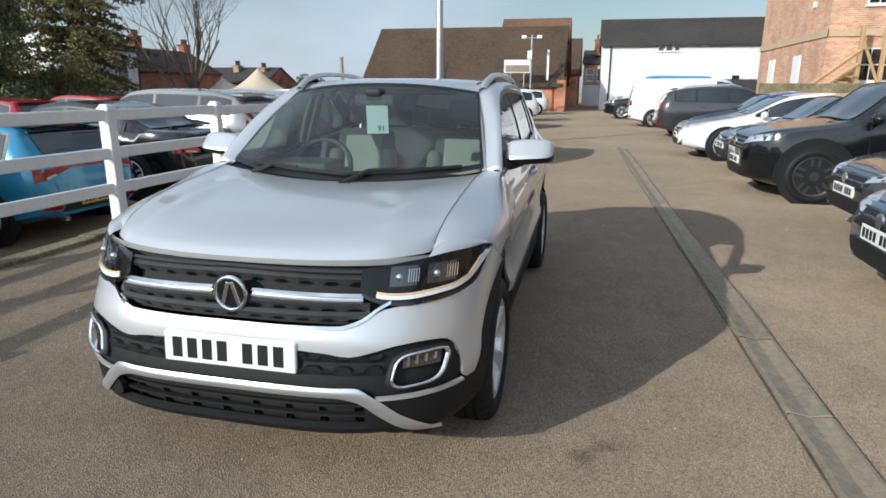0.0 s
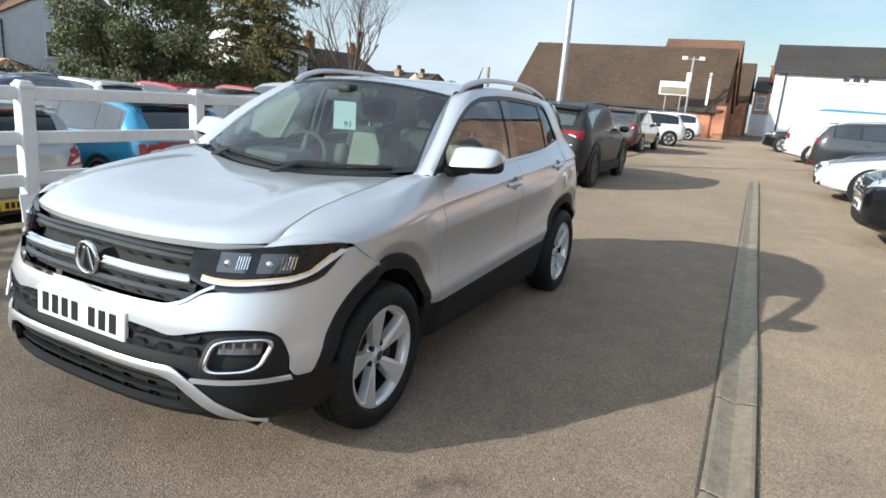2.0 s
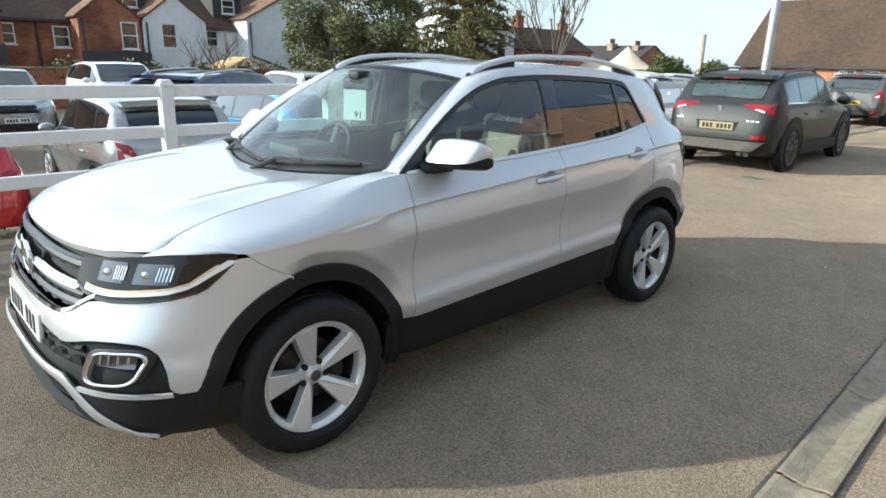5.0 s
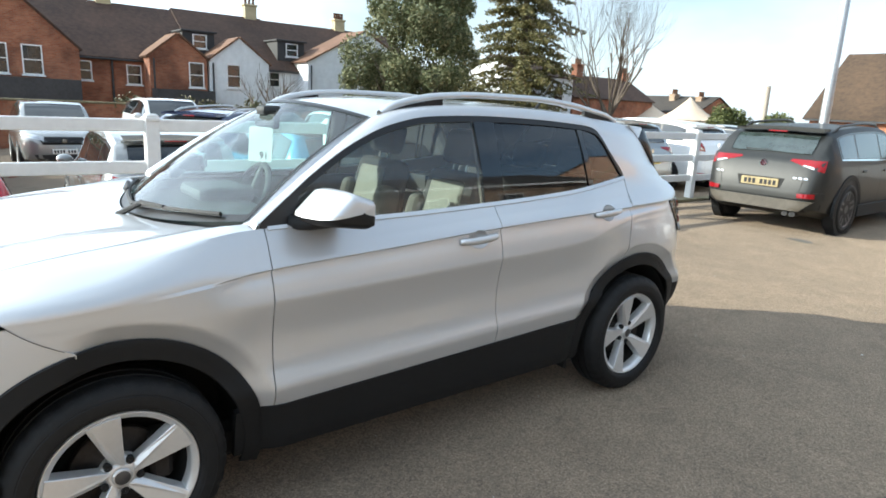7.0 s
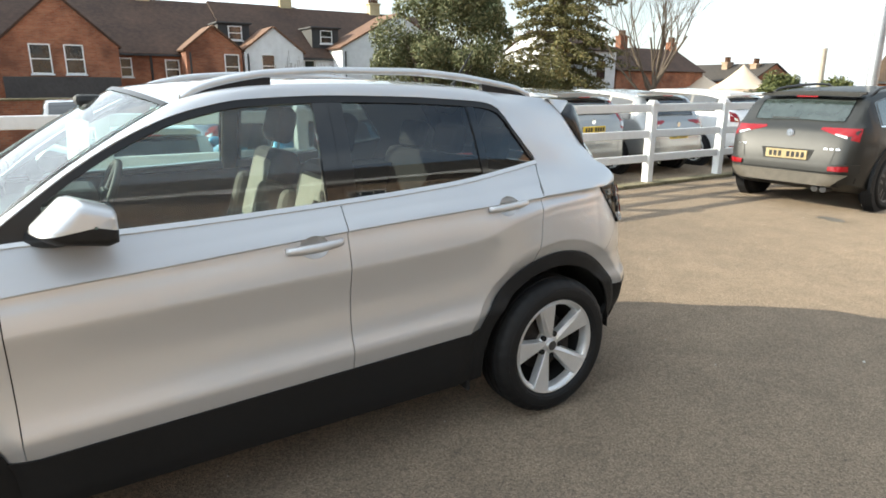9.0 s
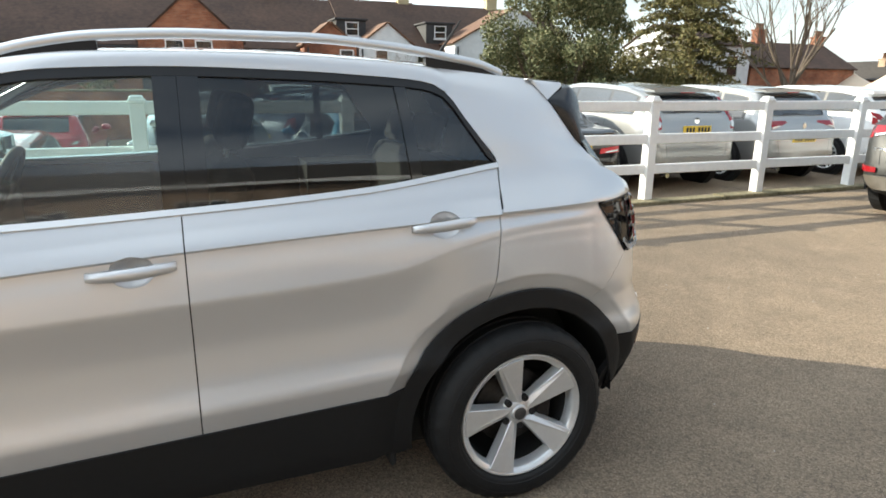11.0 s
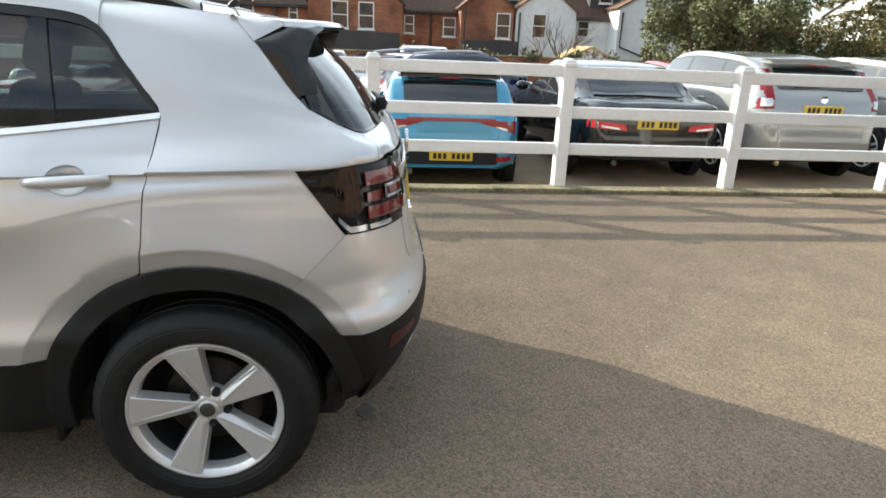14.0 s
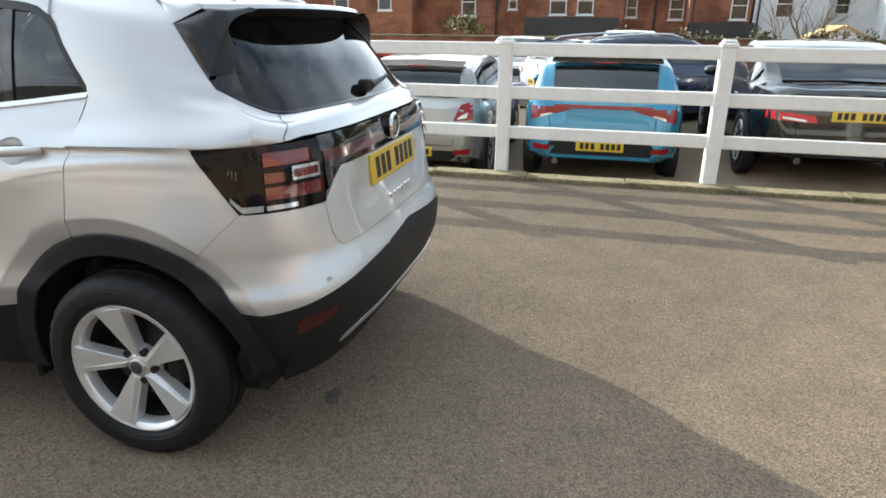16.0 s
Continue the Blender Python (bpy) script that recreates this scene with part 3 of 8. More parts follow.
def gable_block(parent, x0, x1, y0, y1, zb, eave, peak, wall, roof, ridge_along="x", over=0.18, ridge_at=0.5, label=""):
    """A block with a pitched roof. ridge_along x: gables face +x and -x; y: gables face +-y."""
    if ridge_along == "x":
        yp = lerp(y0, y1, ridge_at)
        prof = [(y0, zb), (y1, zb), (y1, eave), (yp, peak), (y0, eave)]
        verts = [(x, a, z) for x in (x0, x1) for a, z in prof]
    else:
        xp = lerp(x0, x1, ridge_at)
        prof = [(x0, zb), (x1, zb), (x1, eave), (xp, peak), (x0, eave)]
        verts = [(a, y, z) for y in (y0, y1) for a, z in prof]
    faces = [(0, 1, 2, 3, 4), (9, 8, 7, 6, 5), (0, 5, 6, 1), (1, 6, 7, 2), (2, 7, 8, 3), (3, 8, 9, 4), (4, 9, 5, 0)]
    link_mesh("wall", verts, faces, wall, parent)
    # two roof slopes, 9 cm thick, with eaves and verges
    for side in (0, 1):
        bm = bmesh.new()
        if ridge_along == "x":
            ye = (y0, y1)[side]
            d = Vector((0, ye - yp, eave - peak)).normalized()
            n = Vector((0, -d.z, d.y)) * (1 if side == 1 else -1)
            if n.z < 0:
                n = -n
            e = Vector((0, ye, eave)) + d * over
            pts = [Vector((x0 - over * 0.6, yp, peak)), Vector((x1 + over * 0.6, yp, peak)), Vector((x1 + over * 0.6, e.y, e.z)), Vector((x0 - over * 0.6, e.y, e.z))]
        else:
            xe = (x0, x1)[side]
            d = Vector((xe - xp, 0, eave - peak)).normalized()
            n = Vector((-d.z, 0, d.x))
            if n.z < 0:
                n = -n
            e = Vector((xe, 0, eave)) + d * over
            pts = [Vector((xp, y0 - over * 0.6, peak)), Vector((xp, y1 + over * 0.6, peak)), Vector((e.x, y1 + over * 0.6, e.z)), Vector((e.x, y0 - over * 0.6, e.z))]
        lo = [bm.verts.new(p + n * 0.01) for p in pts]
        hi = [bm.verts.new(p + n * 0.10) for p in pts]
        bm.faces.new(hi)
        bm.faces.new(lo[::-1])
        for k in range(4):
            bm.faces.new((lo[k], lo[(k + 1) % 4], hi[(k + 1) % 4], hi[k]))
        bmesh.ops.recalc_face_normals(bm, faces=bm.faces[:])
        part("roof", bm, roof, parent)


def chimney(parent, x, y, z0, z1, wx=0.55, wy=0.8, material=None, pots=3):
    c = part("chimney", box(x - wx / 2, x + wx / 2, y - wy / 2, y + wy / 2, z0, z1 - 0.12), material or STONE_YELLOW, parent)
    part("chimney_cap", box(x - wx / 2 - 0.07, x + wx / 2 + 0.07, y - wy / 2 - 0.07, y + wy / 2 + 0.07, z1 - 0.119, z1, 0.02), material or STONE_YELLOW, c)
    for k in range(pots):
        yy = y + (k - (pots - 1) / 2) * wy / pots
        part("chimney_pot", tube([(x, yy, z1 - 0.02), (x, yy, z1 + 0.30), (x, yy, z1 + 0.42)], [0.10, 0.085, 0.11], 10), TILE_ORANGE, c)


def terrace(name, label, y0, y1, wall, roof, x_wall=-35.5, eave=3.15, ridge=6.2, x_ridge=-41.0):
    h = tagged(empty(name), label, "house")
    gable_block(h, 2 * x_ridge - x_wall, x_wall, y0, y1, -2.5, eave, ridge, wall, roof, "y")
    part("gutter", tube([(x_wall + 0.2, y0, eave - 0.1), (x_wall + 0.2, y1, eave - 0.1)], 0.06, 6), LEAD, h)
    return h


# brick terrace
h1 = terrace("terraced_house", "red brick terraced house with brown tiled roof and white sash windows", -22.0, 4.8, BRICK_RED, TILE_BROWN, ridge=6.42)
gable_block(h1, -36.0, -34.0, -0.4, 4.72, -2.5, 3.35, 5.75, BRICK_RED, TILE_BROWN, "x", over=0.12)
for a0, a1 in ((0.85, 1.75), (2.3, 3.15)):
    window(h1, "x+", a0, a1, 2.0, 3.4, -34.0)
gable_block(h1, -36.0, -34.0, -13.4, -6.9, -2.5, 3.3, 5.6, BRICK_RED, TILE_BROWN, "x", over=0.12)
for a0, a1, z0, z1, at in ((-4.33, -3.5, 1.95, 3.45, -35.5), (-1.6, -1.1, 2.3, 3.2, -35.5), (-8.9, -8.1, 2.2, 3.55, -34.0), (-11.6, -10.7, 2.1, 3.5, -34.0)):
    window(h1, "x+", a0, a1, z0, z1, at)
part("lean_to", box(-33.99, -32.4, -0.3, 4.5, -2.5, 1.85), LEAD, h1)
part("drainpipe", tube([(-35.4, -2.3, -2.4), (-35.4, -2.3, 3.0)], 0.06, 8), LEAD, h1)
chimney(h1, -35.2, 2.2, 5.2, 6.5, 0.6, 1.1, BRICK_RED)
chimney(h1, -41.0, -9.0, 5.7, 7.5)
h2 = terrace("terraced_house", "red brick terraced house with tiled gable and grey lean-to", 4.8, 11.0, BRICK_RED, TILE_BROWN, ridge=6.45)
gable_block(h2, -36.2, -34.0, 7.95, 10.92, -2.5, 3.35, 4.55, BRICK_RED, TILE_ORANGE, "x", over=0.15)
window(h2, "x+", 4.85, 5.45, 1.9, 2.9, -35.5)
window(h2, "x+", 7.1, 7.85, 1.8, 2.85, -35.5)
window(h2, "x+", 9.94, 10.74, 1.8, 3.15, -34.0)
part("lean_to", box(-33.99, -32.6, 8.0, 10.9, -2.5, 1.65), LEAD, h2)
part("drainpipe", tube([(-35.4, 6.4, -2.4), (-35.4, 6.4, 3.0)], 0.06, 8), LEAD, h2)
part("drainpipe", tube([(-33.93, 8.15, -2.4), (-33.93, 8.15, 3.2)], 0.05, 8), LEAD, h2)
chimney(h2, -41.0, 7.1, 5.7, 7.4)
h3 = terrace("terraced_house", "white rendered terraced house with brown tiled roof and dormers", 11.0, 16.6, RENDER_WHITE, TILE_BROWN, ridge=6.58)
gable_block(h3, -36.2, -34.0, 11.06, 14.5, -2.5, 3.35, 4.65, RENDER_WHITE, TILE_ORANGE, "x", over=0.15)
window(h3, "x+", 12.0, 12.8, 1.9, 3.2, -34.0)
window(h3, "x+", 15.1, 15.8, 2.1, 3.0, -35.5)
part("drainpipe", tube([(-33.93, 11.25, -2.4), (-33.93, 11.25, 3.2)], 0.05, 8), LEAD, h3)
for yy in (11.2, 16.9):
    part("dormer", box(-38.5, -36.3, yy - 0.9, yy + 0.9, 3.6, 4.95), LEAD, h3)
    part("dormer_roof", box(-38.6, -36.12, yy - 1.02, yy + 1.02, 4.951, 5.05, 0.01), LEAD, h3)
    window(h3, "x+", yy - 0.35, yy + 0.45, 4.05, 4.85, -36.29)
chimney(h3, -41.0, 16.0, 5.9, 7.5)
h4 = terrace("terraced_house", "white rendered end house with broad tiled gable", 16.6, 27.0, RENDER_WHITE, TILE_BROWN, ridge=6.5)
gable_block(h4, -37.0, -34.0, 17.0, 25.0, -2.5, 3.7, 5.85, RENDER_WHITE, TILE_ORANGE, "x", over=0.15)
window(h4, "x+", 19.4, 20.3, 1.8, 3.2, -34.0)
window(h4, "x+", 22.3, 23.3, 1.8, 3.2, -34.0)
part("drainpipe", tube([(-33.93, 17.2, 3.5), (-33.93, 17.2, 1.6), (-33.93, 21.5, 0.2)], 0.05, 8), LEAD, h4)
chimney(h4, -41.0, 22.7, 5.8, 7.3, pots=4)
# cottages further along
h5 = tagged(empty("cottage"), "white rendered cottage half hidden by a conifer", "house")
gable_block(h5, -36.0, -30.0, 31.0, 36.6, -2, 3.9, 5.2, RENDER_WHITE, TILE_BROWN, "y")
window(h5, "x+", 34.6, 35.6, 1.9, 3.3, -30.0)
h6 = tagged(empty("cottage"), "red brick cottage with brown tiled roof", "house")
gable_block(h6, -36.0, -30.0, 36.8, 46.8, -2, 2.6, 4.35, BRICK_RED, TILE_BROWN, "y")
chimney(h6, -33.0, 40.4, 3.9, 5.3, material=BRICK_RED)
chimney(h6, -33.0, 46.4, 3.7, 5.0, material=BRICK_RED)
h7 = tagged(empty("cottage"), "row of low slate-roofed brick cottages with pot-topped stacks", "house")
gable_block(h7, -40.0, -28.0, 50.5, 57.0, -2, 1.9, 3.3, BRICK_RED, SLATE, "x")
chimney(h7, -32.0, 53.0, 2.5, 3.55, material=BRICK_DUN)
chimney(h7, -29.3, 53.0, 2.5, 3.35, material=BRICK_DUN)
tent = tagged(empty("marquee"), "cream canvas marquee with peaked roof behind cars", "tent")
TENT = mat("cream_canvas", (0.62, 0.50, 0.38), 0.9, vary=0.08, scale=2)
for xc, r, zt in ((-26.6, 2.6, 3.1), (-30.5, 2.6, 2.6)):
    def tent_f(u, v, xc=xc, r=r, zt=zt):
        k = 1 - v
        return (xc + r * k * math.cos(u), 47 + r * k * math.sin(u), 1.3 + (zt - 1.3) * v ** 1.5)
    sheet("canopy", tent_f, steps(0, math.tau, 12), steps(0, 1, 6), TENT, tent, flip=True)
    part("tent_wall", tube([(xc, 47, -0.3), (xc, 47, 1.3)], r, 12), TENT, tent)

# garden wall at the end of the lower yard
gwall = tagged(empty("wall_west"), "old red brick boundary wall topped with ivy", "wall", kind="structure")
part("brickwork", box(-22.25, -22.0, -40, 30, -1.6, 1.0), BRICK_RED, gwall)
part("coping", box(-22.30, -21.95, -40, 30, 1.0, 1.07, 0.015), KERBSTONE, gwall)
shed = tagged(empty("garden_shed"), "small white garden shed with pitched roof behind the wall", "shed")
gable_block(shed, -27.0, -25.0, 11.6, 13.4, -1.5, 1.0, 1.45, RENDER_WHITE, TIMBER, "x", over=0.1)

# parish hall with broad tiled roof
hall = tagged(empty("hall"), "red brick hall with a broad brown tiled roof", "building")
gable_block(hall, -15.3, -1.2, 42.4, 52.0, -0.3, 2.0, 6.0, BRICK_HALL, TILE_HALL, "x", over=0.45)
gable_block(hall, -6.2, -1.1, 46.0, 56.0, -0.3, 2.6, 6.95, BRICK_HALL, TILE_ORANGE, "x", over=0.3)
gable_block(hall, -3.0, -0.4, 58.0, 66.0, -0.3, 3.0, 6.2, BRICK_HALL, TILE_HALL, "x", over=0.3)
for x0, x1 in ((-9.5, -8.6), (-8.2, -7.4), (-5.6, -3.4)):
    window(hall, "y-", x0, x1, 0.7, 1.6, 42.4, rows=1, cols=2)
part("eaves_board", box(-15.4, -1.1, 42.0, 42.06, 1.66, 1.80), LEAD, hall)
part("corner_pier", box(-1.35, -0.75, 42.1, 42.9, -0.2, 2.1, 0.02), BRICK_HALL, hall)
part("flue", box(-2.1, -1.95, 42.2, 42.3, 2.1, 4.1), RENDER_WHITE, hall)
gate_house = tagged(empty("house"), "small brick and white house at the end of the lane", "house")
gable_block(gate_house, 0.0, 3.5, 62.0, 70.0, -0.3, 3.9, 5.3, BRICK_PALE, SLATE, "x", over=0.2)
part("ground_floor_panel", box(-0.02, 3.5, 61.9, 61.99, -0.3, 1.9), RENDER_WHITE, gate_house)
for x0 in (0.25, 1.3):
    window(gate_house, "y-", x0, x0 + 0.75, 2.3, 3.5, 62.0)
chimney(gate_house, 1.2, 64, 4.8, 6.3, material=BRICK_RED)
# white building
wb = tagged(empty("white_building"), "long white rendered building with dark slate roof", "building")
gable_block(wb, 1.55, 14.0, 48.0, 57.0, -0.3, 4.8, 6.9, RENDER_WHITE, SLATE, "x", over=0.3)
for x0, x1, z0, z1 in ((5.55, 6.0, 4.25, 4.62), (6.1, 6.6, 4.25, 4.72), (6.7, 7.1, 4.25, 4.62), (6.5, 6.85, 2.2, 2.5), (6.95, 7.5, 2.2, 2.5), (10.8, 11.4, 2.1, 2.6)):
    window(wb, "y-", x0, x1, z0, z1, 48.0, rows=1, cols=1, frame_w=0.05)
part("downpipe", tube([(2.2, 47.92, -0.2), (2.2, 47.92, 4.7)], 0.05, 8), LEAD, wb)
part("fascia", box(1.4, 14.1, 47.62, 47.70, 4.66, 4.80), LEAD, wb)
part("lower_wing", box(7.0, 12.6, 46.2, 47.99, -0.3, 2.25), LEAD, wb)
# brick office, two wings along the right-hand side
office = tagged(empty("brick_office"), "tall orange brick building with pale stone bands and white windows", "building")
gable_block(office, 10.0, 24.0, 26.0, 36.5, -0.3, 8.2, 11.5, BRICK_PALE, SLATE, "y", over=0.25)
for z in (3.55, 7.2):
    part("stone_band", box(9.96, 24.0, 25.94, 25.999, z, z + 0.28), BRICK_BAND, office)
    part("stone_band", box(9.94, 9.999, 25.94, 36.5, z, z + 0.28), BRICK_BAND, office)
for x0 in (11.2, 14.6, 18.0, 21.4):
    window(office, "y-", x0, x0 + 1.7, 1.84, 3.12, 26.0, rows=2, cols=4)
    window(office, "y-", x0, x0 + 1.7, 4.7, 6.2, 26.0, rows=2, cols=4)
for y0 in (29.0, 33.2):
    part("door", box(9.93, 9.999, y0, y0 + 1.0, 0.4, 3.0, 0.01), UPVC, office)
part("wall_lamp", tube([(9.9, 28.0, 4.95), (10.0, 28.0, 4.95)], 0.14, 10), UPVC, office)
office2 = tagged(empty("brick_office"), "long two-storey brown brick wing with dark slate roof", "building")
gable_block(office2, 18.0, 28.0, -22.0, 25.5, -0.3, 7.4, 10.8, BRICK_DUN, SLATE, "y", over=0.35)
part("stone_band", box(17.93, 17.999, -22, 25.5, 3.0, 3.25), BRICK_BAND, office2)
part("eaves_board", box(17.6, 17.66, -22, 25.5, 7.05, 7.3), UPVC, office2)
for k in range(11):
    y0 = -20 + k * 4.2
    window(office2, "x-", y0, y0 + 1.5, 0.9, 2.5, 18.0, rows=2, cols=3)
    window(office2, "x-", y0, y0 + 1.5, 4.9, 6.4, 18.0, rows=2, cols=3)
# low wall and timber stair beside the brick building
lw = tagged(empty("low_wall"), "weathered low stone wall behind parked cars", "wall", kind="structure")
part("stonework", box(7.4, 30, 24.2, 24.5, -0.1, 1.75, 0.02), KERBSTONE, lw)
stair = tagged(empty("timber_stair"), "pale timber outside stair against the brick building", "stairs")
for x0 in (10.9, 11.7):
    part("post", box(x0, x0 + 0.14, 25.2, 25.34, 0, 3.9), TIMBER, stair)
part("rail", tube([(9.3, 25.25, 1.6), (11.0, 25.25, 3.0)], 0.09, 6), TIMBER, stair)
part("rail", tube([(9.0, 25.25, 1.0), (11.0, 25.25, 2.5)], 0.09, 6), TIMBER, stair)
part("rail", tube([(11.8, 25.25, 3.0), (14.0, 25.25, 1.6)], 0.09, 6), TIMBER, stair)
part("brace", tube([(11.0, 25.25, 3.4), (11.8, 25.25, 1.6)], 0.06, 6), TIMBER, stair)
for k in range(6):
    part("tread", box(9.2 + 0.28 * k, 9.55 + 0.28 * k, 25.1, 25.9, 0.9 + 0.22 * k, 0.95 + 0.22 * k), TIMBER, stair)

# ---- lamp posts, sign, railings ----
lamp = tagged(empty("lamp_post"), "tall tapered galvanised steel lamp post", "lamp post")
part("pole", tube([(-2.57, 13.0, 0), (-2.57, 13.0, 1.2), (-2.57, 13.0, 8.0)], [0.095, 0.09, 0.055], 14), STEEL, lamp, smooth=True)
part("base_plate", box(-2.75, -2.39, 12.82, 13.18, 0, 0.03, 0.005), STEEL, lamp)
part("lantern", box(-2.75, -2.39, 12.2, 13.1, 8.0, 8.14, 0.04), STEEL, lamp)
wpole = tagged(empty("wooden_pole"), "weathered pale wooden pole", "pole")
part("pole", tube([(-12.1, 30, -0.1), (-12.1, 30, 3.1)], [0.14, 0.11], 10), mat("grey_timber", (0.40, 0.35, 0.29), 0.85, vary=0.2, scale=4, stretch=(1, 1, 0.2), bump=0.2), wpole)
sign = tagged(empty("sign_board"), "white sign board with grey panel on two posts", "sign")
part("board", box(-4.85, -3.05, 40.9, 40.98, 2.55, 3.4, 0.01), RENDER_WHITE, sign)
part("panel", box(-4.75, -3.15, 40.88, 40.899, 2.62, 3.05), CONCRETE, sign)
for x in (-4.4, -3.5):
    part("leg", tube([(x, 41.0, 0), (x, 41.0, 2.6)], 0.04, 8), STEEL, sign)
cctv = tagged(empty("camera_pole"), "steel pole carrying two floodlights and a box", "pole")
part("pole", tube([(-3.0, 40.5, 0), (-3.0, 40.5, 4.9)], 0.06, 10), STEEL, cctv)
part("crossbar", tube([(-3.5, 40.5, 4.75), (-2.5, 40.5, 4.75)], 0.03, 8), STEEL, cctv)
for x in (-3.5, -2.5):
    part("floodlight", box(x - 0.16, x + 0.16, 40.3, 40.5, 4.7, 4.9, 0.02), RENDER_WHITE, cctv)
part("cabinet", box(-3.25, -2.95, 40.35, 40.45, 3.4, 3.95, 0.02), RENDER_WHITE, cctv)
rail = tagged(empty("railings"), "dark upright metal railings before the hall", "railings")
for z in (0.3, 1.35):
    part("rail", box(-9.0, -2.2, 40.0, 40.03, z, z + 0.05), STEEL, rail)
for k in range(46):
    part("bar", box(-9.0 + 0.15 * k, -8.97 + 0.15 * k, 39.99, 40.02, 0.0, 1.5), STEEL, rail)

# ---- trees and shrubs ----
def leaf_cloud(name, centres, count, size, material, parent, seed, flat=0.6, droop=0.0):
    """Many small folded leaves scattered over clumps: centres are (point, radius)."""
    rg = random.Random(seed)
    verts, faces = [], []
    weights = [r ** 2 for _, r in centres]
    picks = rg.choices(centres, weights, k=count)
    for c, r in picks:
        d = Vector((rg.gauss(0, 1), rg.gauss(0, 1), rg.gauss(0, 1) * flat)).normalized() * r * rg.uniform(0.55, 1.05)
        p = Vector(c) + d
        p.z -= droop * abs(d.x + d.y) * 0.3
        a = Vector((rg.gauss(0, 1), rg.gauss(0, 1), rg.gauss(0, 1))).normalized()
        b = a.orthogonal().normalized()
        s = size * rg.uniform(0.6, 1.4)
        k = len(verts)
        verts += [p - a * s, p + b * s * 0.5, p + a * s, p - b * s * 0.5 + a.cross(b) * s * 0.25]
        faces += [(k, k + 1, k + 2, k + 3)]
    return link_mesh(name, verts, faces, material, parent)


def branching(bm, p, d, length, radius, depth, rg, spread=0.5, up=0.15, sides=6, tips=None):
    pts, radii = [p], [radius]
    n = 4
    for i in range(n):
        d = (d + Vector((rg.uniform(-1, 1), rg.uniform(-1, 1), rg.uniform(-0.5, 1))) * 0.13 + Vector((0, 0, up * 0.2))).normalized()
        p = p + d * (length / n)
        pts.append(p)
        radii.append(radius * (1 - 0.45 * (i + 1) / n))
    tube(pts, radii, sides, bm, cap=False)
    if tips is not None and depth <= 1:
        tips.append(p.copy())
    if depth == 0:
        return
    for k in range(rg.choice((2, 3, 3, 3))):
        at = rg.randint(2, n)
        dd = (d + Vector((rg.uniform(-1, 1), rg.uniform(-1, 1), rg.uniform(-0.3, 0.7))) * spread + Vector((0, 0, up))).normalized()
        branching(bm, pts[at], dd, length * rg.uniform(0.6, 0.85), radii[at] * 0.66, depth - 1, rg, spread, up, max(3, sides - 1), tips)


# dense evergreen behind the wall
tree1 = tagged(empty("evergreen_tree"), "dense dark broad-leaved evergreen tree behind the wall", "tree")
rg = random.Random(21)
bm = bmesh.new()
for k in range(4):
    branching(bm, Vector((-25.5 + rg.uniform(-0.6, 0.6), 19.0 + rg.uniform(-1.0, 1.0), -1.2)), Vector((rg.uniform(-0.25, 0.25), rg.uniform(-0.3, 0.3), 1)), 2.4, 0.2, 3, rg)
part("trunk", bm, BARK, tree1)
cl = []
for k in range(95):
    zz = rg.uniform(-0.6, 7.3)
    w = 3.75 * math.sqrt(max(0.05, 1 - ((zz - 2.4) / 5.4) ** 2))
    a, rr = rg.uniform(0, math.tau), math.sqrt(rg.random())
    cl.append((Vector((-25.3 + w * 0.75 * rr * math.cos(a), 19.2 + w * 1.05 * rr * math.sin(a), zz)), rg.uniform(0.45, 1.05)))
leaf_cloud("crown", cl, 80000, 0.075, LEAF_HOLLY, tree1, 5)

# tall conifer with drooping tiers
tree2 = tagged(empty("conifer_tree"), "tall dark conifer with drooping uneven boughs", "tree")
bm = tube([(-29.5, 30.6, -1), (-29.4, 30.7, 6), (-29.5, 30.6, 15)], [0.35, 0.25, 0.05], 10)
cl = []
for tier in range(17):
    z = 1.5 + 0.80 * tier
    for k in range(9):
        r = min(6.0 - 0.36 * z, 2.2 + 0.75 * z) * rg.uniform(0.55, 1.15)
        a = (k + rg.random()) * math.tau / 9
        base = Vector((-29.5, 30.6, z + rg.uniform(-0.1, 0.3)))
        tip = base + Vector((r * math.cos(a), r * math.sin(a), -0.16 * r + rg.uniform(-0.1, 0.25)))
        mid = base.lerp(tip, 0.5) + Vector((0, 0, 0.10 * r))
        tube([base, mid, tip], [0.06, 0.035, 0.012], 5, bm, cap=False)
        for j in range(7):
            t = 0.22 + 0.13 * j
            p = base.lerp(mid, t * 2) if t < .5 else mid.lerp(tip, t * 2 - 1)
            cl.append((p + Vector((0, 0, -0.06)), 0.27 + 0.22 * (1 - abs(t - 0.55))))
part("trunk", bm, BARK, tree2)
leaf_cloud("crown", cl, 80000, 0.080, LEAF_CONIFER, tree2, 6, flat=0.20, droop=0.6)
# dark lower shrubbery joining the two
shrub = tagged(empty("shrubbery"), "dark evergreen shrubs between the trees above the wall", "shrub")
cl = [(Vector((-24 - rg.random() * 5, rg.uniform(21.5, 26.0), rg.uniform(-0.5, 1) + rg.random() ** 1.5 * 2.4)), rg.uniform(0.5, 0.9)) for _ in range(45)]
leaf_cloud("crown", cl, 18000, 0.08, LEAF_CONIFER, shrub, 9)
